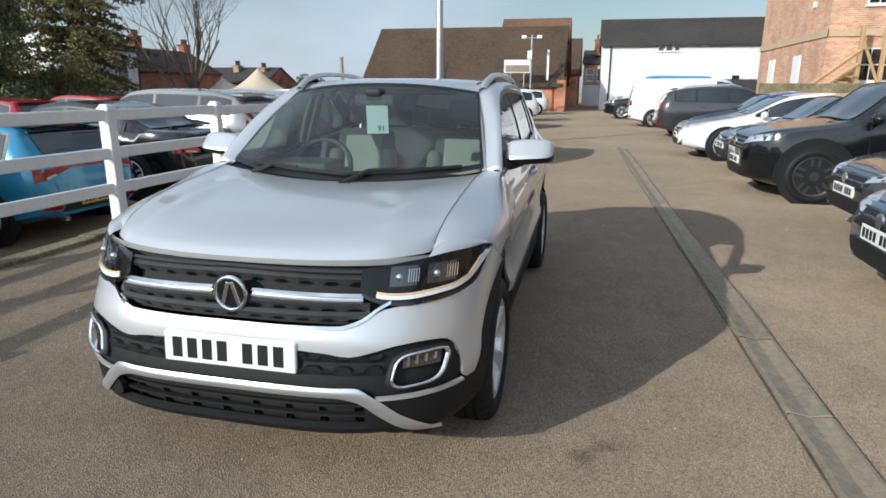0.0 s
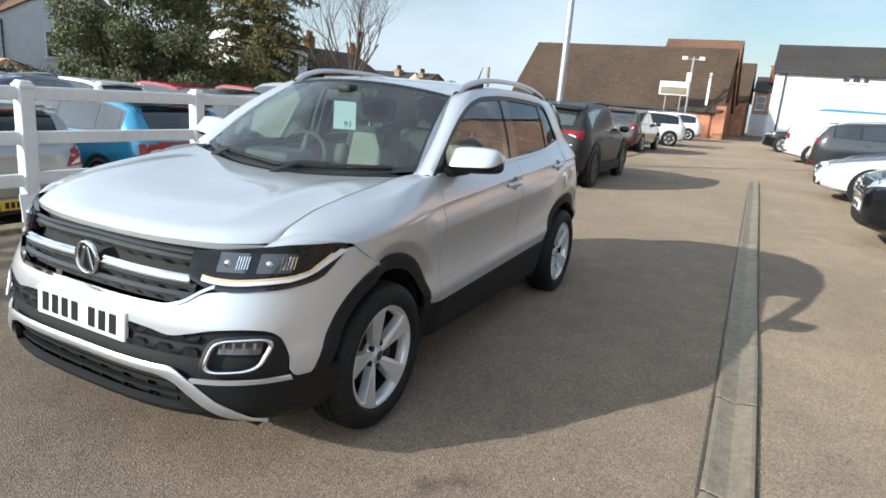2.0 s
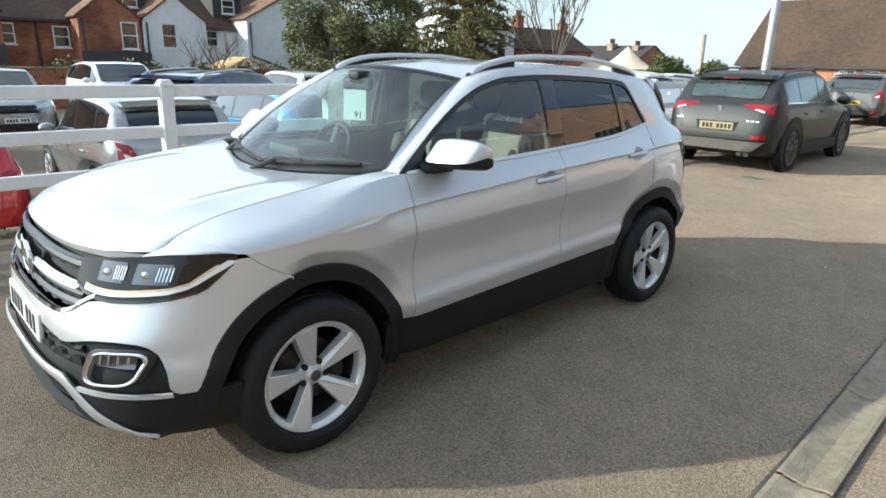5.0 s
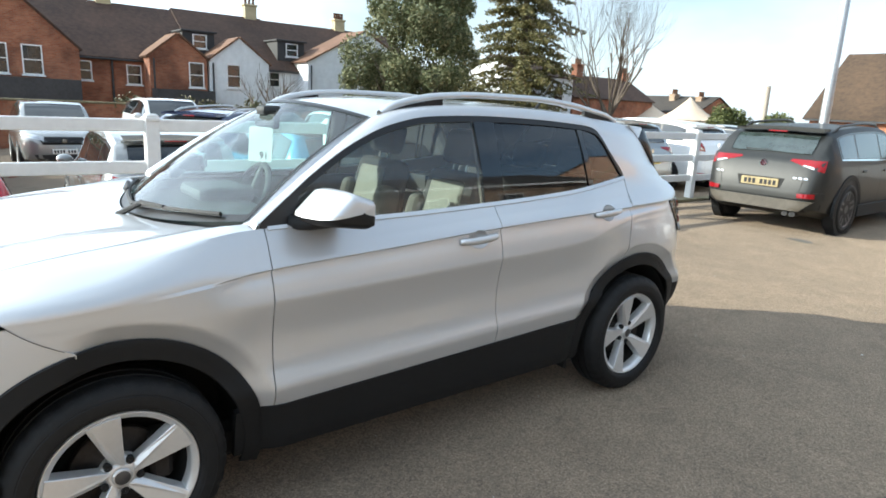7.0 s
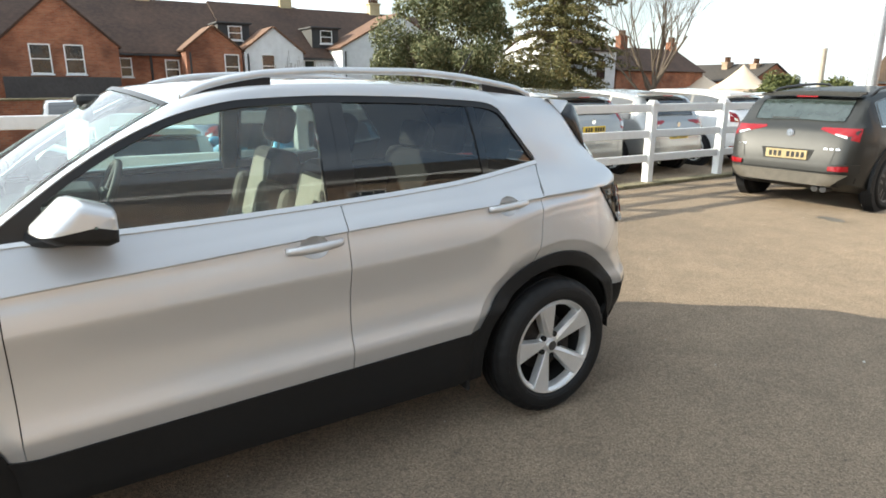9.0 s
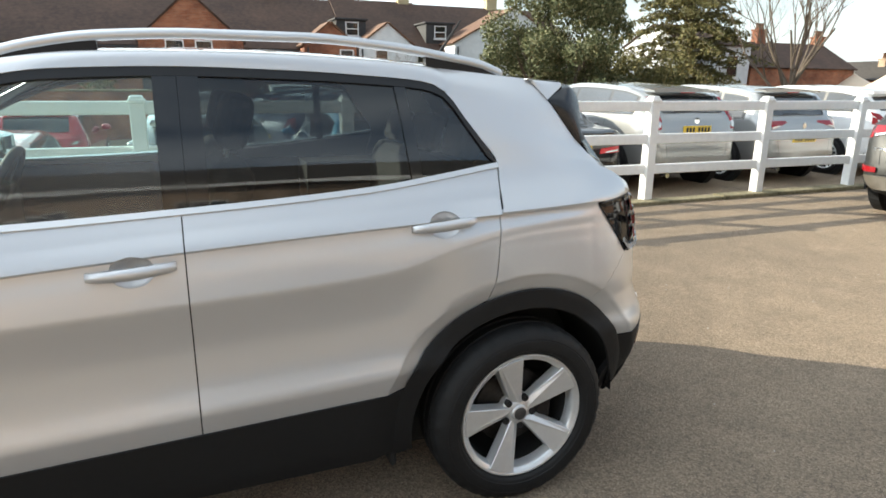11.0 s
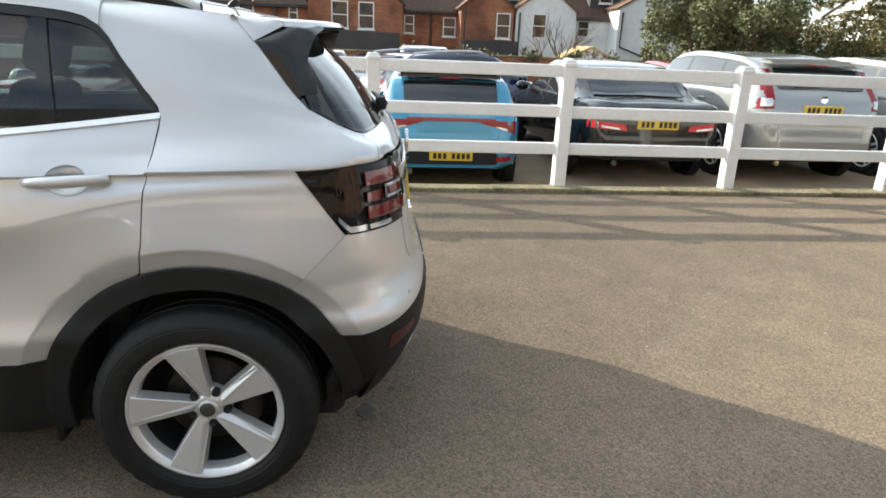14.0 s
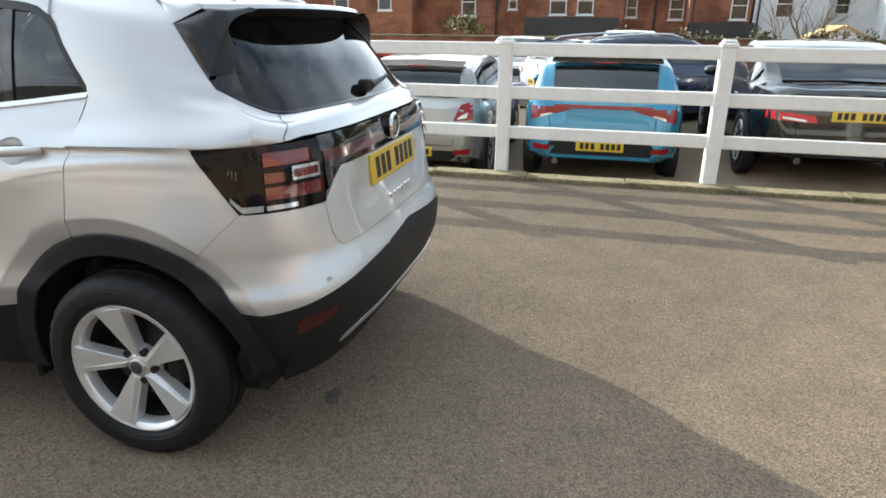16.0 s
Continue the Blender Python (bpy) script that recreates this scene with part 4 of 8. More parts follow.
# bare winter tree
tree3 = tagged(empty("bare_tree"), "leafless winter tree with fine spreading twigs", "tree")
bm = bmesh.new()
rg = random.Random(12)
base = Vector((-21.0, 29.8, -0.4))
tube([base, base + Vector((0, 0, 1.0)), base + Vector((0.05, 0, 1.9))], [0.27, 0.21, 0.16], 10, bm)
for k in range(9):
    a = k * math.tau / 9 + rg.uniform(-0.3, 0.3)
    lean = 0.20 + 0.30 * (k % 4)
    limb = bmesh.new()
    branching(limb, base + Vector((0.03, 0, rg.uniform(0.7, 1.8))), Vector((math.cos(a) * lean, math.sin(a) * lean, 1)), 3.3, 0.085, 6, rg, 0.72, 0.09, 6)
    part("limb", limb, BARK_PALE, tree3)
part("trunk", bm, BARK_PALE, tree3)
# round bush, garden shrub without leaves, ivy on the wall
bush = tagged(empty("bush"), "rounded dark green bush behind parked cars", "bush")
rg = random.Random(31)
cl = []
for xc, rx, top_z, n in ((-14.2, 1.45, 1.95, 46), (-15.6, 0.8, 1.0, 14), (-11.6, 1.0, 1.75, 30)):
    for k in range(n):
        a, q, h = rg.uniform(0, math.tau), math.sqrt(rg.random()), rg.random()
        w = math.sqrt(max(0.08, 1 - h ** 2.4))
        cl.append((Vector((xc + rx * w * q * math.cos(a), 30.6 + 1.1 * w * q * math.sin(a), top_z * h - 0.1)), rg.uniform(0.30, 0.50)))
leaf_cloud("crown", cl, 34000, 0.065, LEAF_BUSH, bush, 3)
bare = tagged(empty("bare_shrub"), "knotty leafless garden shrub behind the wall", "shrub")
bm = bmesh.new()
for k in range(4):
    branching(bm, Vector((-26.0, 11.4, -0.8)), Vector((rg.uniform(-0.4, 0.4), rg.uniform(-0.5, 0.5), 1)), 1.6, 0.13, 3, rg, 0.75, 0.05, 6)
part("stem", bm, BARK_PALE, bare)
ivy = tagged(empty("ivy"), "straggling ivy along the top of the brick wall", "ivy", kind="stuff")
cl = [(Vector((-22.1 + rg.uniform(-0.2, 0.25), rg.uniform(4.0, 26.0), rg.uniform(0.75, 1.2))), rg.uniform(0.15, 0.35)) for _ in range(90)]
leaf_cloud("leaves", cl, 6000, 0.06, LEAF_IVY, ivy, 17)
sap = tagged(empty("garden_shrub"), "small yellow-green shrub above the wall", "shrub")
cl = [(Vector((-24.0 + rg.uniform(-0.3, 0.3), -1.6 + rg.uniform(-0.6, 0.6), rg.uniform(-1.0, 1.8))), rg.uniform(0.2, 0.4)) for _ in range(24)]
bm = bmesh.new()
branching(bm, Vector((-24.0, -1.6, -1.3)), Vector((0, 0, 1)), 1.4, 0.05, 2, rg)
part("stem", bm, BARK, sap)
leaf_cloud("crown", cl, 900, 0.08, LEAF_HOLLY, sap, 19)

# ---- parked cars ----
from mathutils.bvhtree import BVHTree

STYLES = {
    "hatch": dict(top=[(0, .60), (.015, .69), (.08, .78), (.24, .93), (.27, .97), (.44, -.07), (.56, 0), (.76, -.03), (.90, -.13), (.968, 1.0), (.984, .95), (.995, .80), (1, .55)],
                  cowl=.27, rf=.44, rr=.90, gb=.968, belt=.93, side=(.315, .55, .565, .77, .785, .885)),
    "suv": dict(top=[(0, .74), (.015, .86), (.08, .96), (.23, 1.06), (.26, 1.09), (.42, -.06), (.55, 0), (.78, -.05), (.905, -.17), (.972, 1.12), (.985, 1.06), (.996, .90), (1, .62)],
                cowl=.26, rf=.42, rr=.905, gb=.972, belt=1.08, side=(.305, .53, .545, .74, .755, .885)),
    "crossover": dict(top=[(0, .68), (.015, .79), (.08, .88), (.23, .97), (.26, 1.0), (.42, -.06), (.55, 0), (.78, -.05), (.895, -.15), (.966, 1.05), (.984, .98), (.996, .82), (1, .57)],
                cowl=.26, rf=.42, rr=.895, gb=.966, belt=.99, side=(.305, .53, .545, .74, .755, .875)),
    "saloon": dict(top=[(0, .58), (.015, .67), (.08, .75), (.25, .90), (.29, .94), (.45, -.05), (.55, 0), (.66, -.04), (.72, -.10), (.865, 1.02), (.97, .99), (.992, .92), (1, .62)],
                   cowl=.29, rf=.45, rr=.72, gb=.865, belt=.93, side=(.335, .545, .56, .72, .732, .78)),
    "van": dict(top=[(0, .75), (.015, .9), (.10, 1.05), (.15, 1.14), (.29, -.06), (.38, 0), (.90, -.02), (.955, -.07), (.985, 1.25), (.992, 1.0), (1, .7)],
                cowl=.15, rf=.29, rr=.955, gb=.985, belt=1.14, side=(.19, .36)),
}
WHEELS = {}
PLATE_DUSTY = mat("dusty_plate", (0.38, 0.30, 0.16), 0.7, vary=0.2, scale=12)
SHADE_GAP = mat("joint_and_recess_shade", (0.012, 0.012, 0.012), 0.8)
TRIM_BAND = mat("black_window_band", (0.010, 0.010, 0.011), 0.25, coat=0.4)
# opaque pane; its uneven greenish colour paints reflections and the view through
SHEEN_GLASS = mat("reflection_toned_window", (0.028, 0.038, 0.036), 0.10, vary=0.5, scale=2.5, spec=0.8, coat=0.6)
RAIL_DARK = mat("dark_roof_rail", (0.05, 0.05, 0.052), 0.35, metal=0.5)
SKID = mat("dusty_grey_skid", (0.085, 0.073, 0.058), 0.5, vary=0.2, scale=5)


def wheel_meshes(r, dark):
    if (r, dark) in WHEELS:
        return WHEELS[(r, dark)]
    w = 0.105
    bm = lathe([(-w, r * .70), (-w, r * .93), (-w * .75, r * .985), (-w * .3, r), (w * .3, r), (w * .75, r * .985), (w, r * .93), (w * 1.02, r * .82), (w * .9, r * .70), (w * .5, r * .66)], 32)
    tyre = bpy.data.meshes.new("tyre")
    bm.to_mesh(tyre)
    bm.free()
    tyre.materials.append(RUBBER)
    tyre.polygons.foreach_set("use_smooth", [True] * len(tyre.polygons))
    bm = lathe([(w * .9, r * .72), (w * .97, r * .70), (w * .90, r * .655), (w * .3, r * .64), (-w * .2, r * .62)], 32)
    for k in range(10):
        # paired spokes, each pair meeting at the hub
        a = (k // 2) * math.tau / 5 + (.17 if k % 2 else -.17)
        lean = .10 if k % 2 else -.10
        b2 = bmesh.new()
        quad = [(-.045 - lean, .14), (.045 - lean, .14), (.062, .69), (-.062, .69)]
        lo = [b2.verts.new((w * .45, x * r, z * r)) for x, z in quad]
        hi = [b2.verts.new((w * (.80 if i < 2 else .92), x * r * .9, z * r)) for i, (x, z) in enumerate(quad)]
        b2.faces.new(hi)
        for i in range(4):
            b2.faces.new((lo[i], lo[(i + 1) % 4], hi[(i + 1) % 4], hi[i]))
        bmesh.ops.rotate(b2, verts=b2.verts[:], cent=(0, 0, 0), matrix=Matrix.Rotation(a, 3, "X"))
        me = bpy.data.meshes.new("tmp")
        b2.to_mesh(me)
        b2.free()
        bm.from_mesh(me)
        bpy.data.meshes.remove(me)
    bmesh.ops.recalc_face_normals(bm, faces=bm.faces[:])
    tube([(w * .4, 0, 0), (w * .86, 0, 0)], r * .17, 14, bm)
    rim = bpy.data.meshes.new("rim")
    bm.to_mesh(rim)
    bm.free()
    rim.materials.append(ALLOY_DARK if dark else ALLOY)
    bm = tube([(-w * .2, 0, 0), (w * .05, 0, 0)], r * .6, 20)
    disc = bpy.data.meshes.new("brake_disc")
    bm.to_mesh(disc)
    bm.free()
    disc.materials.append(BLACK_PLASTIC)
    WHEELS[(r, dark)] = (tyre, rim, disc)
    return WHEELS[(r, dark)]


def add_wheel(parent, x, y, r, left, dark=False, turn=0.0):
    tyre, rim, disc = wheel_meshes(r, dark)
    t = new("wheel", tyre)
    t.parent = parent
    t.matrix_basis = pose(x, y, r, turn, 0, 0 if left else 180)
    for nm, me in (("rim", rim), ("brake_disc", disc)):
        o = new(nm, me)
        o.parent = t


def cast_patch(bvh, name, corners, direction, material, parent, n=8, mrows=4, off=0.006, thick=0.012, label="", far=6.0, bow=0.0):
    """A thin panel lying on a body. corners: four points in the plane across the direction ('y' seen from the tail, '-y' from
    the nose, 'x' from +x, '-x' from -x), as (a, z), in order round it."""
    d = {"y": Vector((0, -1, 0)), "-y": Vector((0, 1, 0)), "x": Vector((-1, 0, 0)), "-x": Vector((1, 0, 0)), "z": Vector((0, 0, -1))}[direction]
    (a0, b0), (a1, b1), (a2, b2), (a3, b3) = corners
    last = [None]

    def f(u, v):
        a = lerp(lerp(a0, a1, u), lerp(a3, a2, u), v)
        b = lerp(lerp(b0, b1, u), lerp(b3, b2, u), v) + bow * math.sin(math.pi * u) * (1 if v > 0.5 else 0)
        o = (Vector((a, 0, b)) if "y" in direction else (Vector((0, a, b)) if "x" in direction else Vector((a, b, 0)))) - d * far
        loc, nn, _, _ = bvh.ray_cast(o, d)
        if loc is None:
            loc, nn = (last[0] if last[0] is not None else o + d * far), -d
            loc = Vector((a, loc.y, b)) if "y" in direction else Vector((loc.x, a, b))
        last[0] = loc
        if nn.dot(d) > 0:
            nn = -nn
        return loc - d * off
    us, vs = steps(0, 1, n), steps(0, 1, mrows)
    verts, faces = grid(f, us, vs)
    a, b, c = Vector(verts[faces[0][0]]), Vector(verts[faces[0][1]]), Vector(verts[faces[0][2]])
    flip = (b - a).cross(c - a).dot(-d) < 0
    cache = {}
    for i, u in enumerate(us):
        for j, v in enumerate(vs):
            cache[(u, v)] = verts[i * len(vs) + j]
    return sheet(name, lambda u, v: cache[(u, v)], us, vs, material, parent, label, thick=thick, flip=flip)


def plate_bars(parent, cx, y, z, w, h, sign):
    """Registration as plain bars."""
    for k in (-.40, -.285, -.17, -.055, .145, .26, .375):
        part("plate_bar", box(cx + (k - .038) * w, cx + (k + .038) * w, min(y, y + sign * 0.003), max(y, y + sign * 0.003), z - h * .30, z + h * .30), INK, parent)


def car(name, label, paint_mat, m, L=4.2, W=1.78, H=1.48, style="hatch", wheel=0.32, rails=False, dark_rims=False, lamp="wrap",
        plate_z=None, rear_plate=True, roof_mat=None, group="parked cars", clad=False, glass=None, wb=0.61, category="car", red_bar=False, refl_z=.43, val_top=.44, skid=False, plate_mat=None):
    S = STYLES[style]
    root = tagged(empty(name, m), label, category, group)
    top = [(f, H + z if z <= 0 else z) for f, z in S["top"]]
    half = W / 2
    glass = glass or DARK_GLASS

    def width(f):
        w = 1.0
        if f < .17:
            w = max(.05, 1 - ((.17 - f) / .185) ** 2.7) ** (1 / 2.7)
        elif f > .86:
            w = max(.05, 1 - ((f - .86) / .162) ** 3.2) ** (1 / 3.2)
        return half * w

    def belt(f):
        return min(S["belt"] + .07 * max(0, f - .3), smooth_interp(f, top) - .045)

    def ring(f):
        zt, w, zb = smooth_interp(f, top), width(f), belt(f)
        k = max(0, min(1, (zt - zb - .05) / (H - S["belt"] - .05)))
        xg = lerp(.86 * w, min(w * .86, half * (.775 if style != "van" else .88)), k)
        zl = .20 + .10 * max(0, 1 - f / .1) + .12 * max(0, (f - .88) / .12)
        mid = lerp(zl, zb, .55)
        return [(0, zl), (.80 * w, zl), (.955 * w, zl + .07), (.985 * w, lerp(zl, zb, .30)), (w, mid), (.995 * w, lerp(zl, zb, .80)), (.95 * w, zb),
                (xg, lerp(zb, zt, .86 if k > .3 else .6)), (.93 * xg, lerp(zb, zt, .96)), (.6 * xg, zt - .012), (0, zt)]
    fs = sorted(set(steps(0, .17, 8) + steps(.17, .86, 26) + steps(.86, 1, 10) + [S["cowl"], S["rf"], S["rr"], S["gb"]]))
    verts, faces = [], []
    rings = [ring(f) for f in fs]
    n = len(rings[0])
    row = 2 * n - 2
    for f, r in zip(fs, rings):
        y = (f - .5) * L
        verts += [(x, y, z) for x, z in r] + [(-x, y, z) for x, z in r[1:-1]]

    def idx(i, j):
        j %= row
        return i * row + (j if j < n else n + (row - j) - 1)
    for i in range(len(fs) - 1):
        for j in range(row):
            faces.append((idx(i, j), idx(i, j + 1), idx(i + 1, j + 1), idx(i + 1, j)))
    faces.append(tuple(idx(0, j) for j in range(row))[::-1])
    faces.append(tuple(idx(len(fs) - 1, j) for j in range(row)))
    body = link_mesh("body", verts, faces, paint_mat, root, smooth=True)
    bvh = BVHTree.FromPolygons([Vector(v) for v in verts], faces)
    body.data.set_sharp_from_angle(angle=radians(38))

    def top_pt(f, s, off):
        r = ring(f)
        a = abs(s)
        (x7, z7), (x8, z8), (x9, z9), (x10, z10) = r[7], r[8], r[9], r[10]
        pts = [(0, z10), (x9, z9), (x8, z8), (x7, z7)]
        x = a * x8
        z = interp(x, [(p[0], p[1]) for p in pts])
        return Vector((math.copysign(x, s), (f - .5) * L, z + off))

    def side_pt(f, v, sgn, off):
        r = ring(f)
        (xa, za), (xb, zb) = r[6], r[7]
        return Vector((sgn * (lerp(xa, xb, v) + off), (f - .5) * L, lerp(za, zb, v) + off * .3))
    d0, d1 = S["cowl"] + .008, S["rf"] - .012
    sheet("windscreen", lambda f, s: top_pt(f, s, .008), steps(d0, d1, 8), steps(-.93, .93, 10), glass, root, thick=.01)
    if style != "van":
        sheet("rear_window", lambda f, s: top_pt(f, s, .008), steps(S["rr"] + .012, S["gb"] - .010, 6), steps(-.84, .84, 12), glass, root, thick=.01)
    sd = S["side"]
    for sgn in (1, -1):
        sheet("window_band", lambda f, v, sgn=sgn: side_pt(f, v, sgn, .003), steps(sd[0] - .02, sd[-1] + .012, 14), steps(.02, .97, 4), TRIM_BAND, root, thick=.006, flip=sgn < 0)
        if style != "van":
            for fj, z_low in ((sd[0] + .005, .30), (sd[1] + .008, .28), (sd[3] + .012 if len(sd) > 3 else .7, .62)):
                yj = (fj - .5) * L
                cast_patch(bvh, "door_joint", [(yj, z_low), (yj + .007, z_low), (yj + .007, S["belt"] - .03), (yj, S["belt"] - .03)], "x" if sgn > 0 else "-x", SHADE_GAP, root, 1, 6, off=.002, thick=0)
        for a, b in zip(sd[::2], sd[1::2]):
            sheet("side_window", lambda f, v, sgn=sgn: side_pt(f, v, sgn, .006), steps(a, b, 6), steps(.08, .90, 4), glass, root, thick=.008, flip=sgn < 0)
        # wheels with dark arches
        for yf in (-(wb / 2) * L - .02 * L, (wb / 2) * L - .0 * L):
            y = yf + .005 * L
            add_wheel(root, sgn * (half - .085), y, wheel, sgn > 0, dark_rims)
            bm = tube([(sgn * (half - .12), y, wheel), (sgn * (half + .004), y, wheel)], wheel * 1.17, 28)
            part("wheel_arch", bm, BLACK_PLASTIC, root)
            if clad:
                bm = bmesh.new()
                prev = None
                for k in range(23):
                    a = math.radians(-12 + k * 204 / 22)
                    c, s_ = math.cos(a), math.sin(a)
                    ring_v = [bm.verts.new((sgn * (half + .012), y + c * wheel * q, wheel + s_ * wheel * q)) for q in (1.14, 1.34)]
                    ring_v.append(bm.verts.new((sgn * (half - .02), y + c * wheel * 1.36, wheel + s_ * wheel * 1.36)))
                    if prev:
                        for q in (0, 1):
                            bm.faces.new((prev[q], prev[q + 1], ring_v[q + 1], ring_v[q]))
                    prev = ring_v
                bmesh.ops.recalc_face_normals(bm, faces=bm.faces[:])
                part("arch_trim", bm, CLADDING, root)
        # door mirror
        fm = S["cowl"] + .055
        bm = bmesh.new()
        bmesh.ops.create_uvsphere(bm, u_segments=12, v_segments=8, radius=1)
        yc = (fm - .5) * L
        for v in bm.verts:
            v.co = Vector((sgn * (half + .07) + v.co.x * .11, yc + v.co.y * .075, S["belt"] + .05 + v.co.z * .075))
        part("door_mirror", bm, paint_mat, root, smooth=True)
        if clad:
            part("sill_trim", box(sgn * half - .02, sgn * half + .012, -.22 * L, .22 * L, .22, .40, .01), CLADDING, root)
        zb = S["belt"]
        for f in ((.50, .70) if style != "van" else (.33,)):
            y = (f - .5) * L
            part("door_handle", box(sgn * half * .995 - .012, sgn * half * .995 + .022, y - .08, y + .08, zb - .13, zb - .10, .008), paint_mat, root)
    if rails:
        for sgn in (1, -1):
            pts = []
            for f in steps(S["rf"] + .03, S["rr"] - .03, 8):
                r = ring(f)
                pts.append((sgn * r[8][0] * .95, (f - .5) * L, r[8][1] + .045))
            pts[0] = (pts[0][0], pts[0][1], pts[0][2] - .05)
            pts[-1] = (pts[-1][0], pts[-1][1], pts[-1][2] - .05)
            part("roof_rail", tube(pts, .018, 8), RAIL_DARK if skid else SATIN, root, smooth=True)
    # tail
    zt = {"hatch": .95, "suv": 1.08, "crossover": .965, "saloon": .90, "van": 1.0}[style]
    for s in (1, -1):
        if lamp == "tall":
            c = [(s * half * .72, zt - .14), (s * half * .93, zt - .16), (s * half * .79, zt + .32), (s * half * .68, zt + .32)]
        elif lamp == "slim":
            c = [(s * half * .42, zt - .235), (s * half * .92, zt - .215), (s * half * .92, zt - .125), (s * half * .45, zt - .165)]
        elif lamp == "wing":
            zw = zt if style in ("suv", "crossover") else zt - .13
            c = [(s * half * .38, zw + .035), (s * half * .89, zw - .095), (s * half * .885, zw + .060), (s * half * .40, zw + .062)]
        else:
            c = [(s * half * .60, zt - .16), (s * half * .88, zt - .14), (s * half * .86, zt + .07), (s * half * .70, zt + .03)]
        tl = cast_patch(bvh, "tail_light", c, "y", RED_BRIGHT if lamp == "slim" else RED_LENS, root, 7, 4)
        c2 = [(lerp(c[0][0], c[1][0], .2), lerp(c[0][1], c[3][1], .12)), (lerp(c[0][0], c[1][0], .7), lerp(c[1][1], c[2][1], .12)),
              (lerp(c[3][0], c[2][0], .7), lerp(c[1][1], c[2][1], .4)), (lerp(c[3][0], c[2][0], .2), lerp(c[0][1], c[3][1], .4))]
        if lamp == "tall":
            c2 = [(lerp(c[0][0], c[1][0], .1), zt - .11), (lerp(c[0][0], c[1][0], .75), zt - .12), (lerp(c[0][0], c[1][0], .70), zt - .02), (lerp(c[0][0], c[1][0], .1), zt - .02)]
        if lamp == "wing":
            c2 = [(lerp(c[0][0], c[1][0], .42), lerp(c[0][1], c[1][1], .40)), (lerp(c[0][0], c[1][0], .76), lerp(c[0][1], c[1][1], .74)),
                  (lerp(c[0][0], c[1][0], .75), lerp(c[0][1], c[1][1], .74) + .030), (lerp(c[0][0], c[1][0], .48), lerp(c[0][1], c[1][1], .43) + .016)]
        cast_patch(bvh, "reversing_light", c2, "y", CLEAR_LENS, tl, 4, 3, off=.011)
        cast_patch(bvh, "rear_reflector", [(s * half * .62, refl_z - .03), (s * half * .845, refl_z - .03), (s * half * .845, refl_z + .035), (s * half * .62, refl_z + .025)], "y", RED_LENS, root, 4, 2, off=.050 if skid else .012)
        c = [(s * half * .45, zt - .33), (s * half * .90, zt - .25), (s * half * .93, zt - .14), (s * half * .45, zt - .24)]
        cast_patch(bvh, "headlight", c, "-y", CLEAR_LENS, root, 7, 3)
    # tailgate joints, badge and the lip over the rear window
    for s in (1, -1):
        cast_patch(bvh, "tailgate_joint", [(s * half * .60, .50), (s * half * .60 + .006, .50), (s * half * .66 + .006, zt - .17), (s * half * .66, zt - .17)], "y", SHADE_GAP, root, 1, 6, off=.003, thick=0)
    cast_patch(bvh, "tailgate_joint", [(-half * .60, .497), (half * .60, .497), (half * .60, .505), (-half * .60, .505)], "y", SHADE_GAP, root, 10, 1, off=.003, thick=0)
    hit = bvh.ray_cast(Vector((0, 6, zt - .02)), Vector((0, -1, 0)))[0]
    if hit and style != "van" and not red_bar:
        part("badge", tube([(0, hit.y, zt - .02), (0, hit.y + .012, zt - .02)], .045, 16), CHROME, root)
    if style in ("suv", "crossover", "hatch"):
        def lip_f(u, s):
            p = top_pt(S["rr"] - .03 + .055 * u, s, .012 + .03 * u * (1 - .4 * s * s))
            p.z = top_pt(S["rr"] - .03 + .02 * u, s, .012).z + .006
            return p
        sheet("rear_spoiler", lip_f, steps(0, 1, 4), steps(-.9, .9, 12), roof_mat or paint_mat, root, thick=.03)
        p = lip_f(1, 0)
        part("brake_light", box(-.13, .13, p.y - .012, p.y + .004, p.z - .024, p.z - .006, .003), RED_LENS, root)
    if roof_mat:
        sheet("roof_panel", lambda f, s: top_pt(f, s, .006), steps(S["rf"] + .004, S["rr"] - .03, 10), steps(-.95, .95, 10), roof_mat, root, thick=.006)
    if red_bar:
        cast_patch(bvh, "light_bar", [(-half * .6, zt - .085), (half * .6, zt - .085), (half * .6, zt - .045), (-half * .6, zt - .045)], "y", RED_LENS, root, 8, 1, off=.010)
    if style != "van" and val_top < .5 and (plate_z or 1) > .55:
        # the bumper stands out below the tailgate
        zb0, zb1 = (.50, .60) if skid else (.455, .545)
        cast_patch(bvh, "rear_bumper", [(-half * .93, zb0), (half * .93, zb0), (half * .93, zb1), (-half * .93, zb1)], "y", paint_mat, root, 16, 3, off=.030, thick=.04)
    if skid:
        cast_patch(bvh, "bumper_skid", [(-half * .66, .33), (half * .66, .33), (half * .84, .475), (-half * .84, .475)], "y", SKID, root, 14, 4, off=.030, thick=.03)
        # flat dark patch that paints the shade of the body-coloured hollow round the plate
        cast_patch(bvh, "plate_recess_shade", [(-.285, .615), (.285, .615), (.33, .752), (-.33, .752)], "y", SHADE_GAP, root, 8, 3, off=.003, thick=0)
        for x0 in (-.62, -.55, -.48, .55, .61):
            cast_patch(bvh, "model_badge", [(x0, .765), (x0 + .045, .765), (x0 + .045, .785), (x0, .785)], "y", CHROME, root, 1, 1, off=.006, thick=.004)
        for x0 in (-.50, -.40):
            part("exhaust", tube([(x0, L / 2 - .20, .285), (x0, L / 2 - .02, .285)], .042, 14), RAIL_DARK, root)
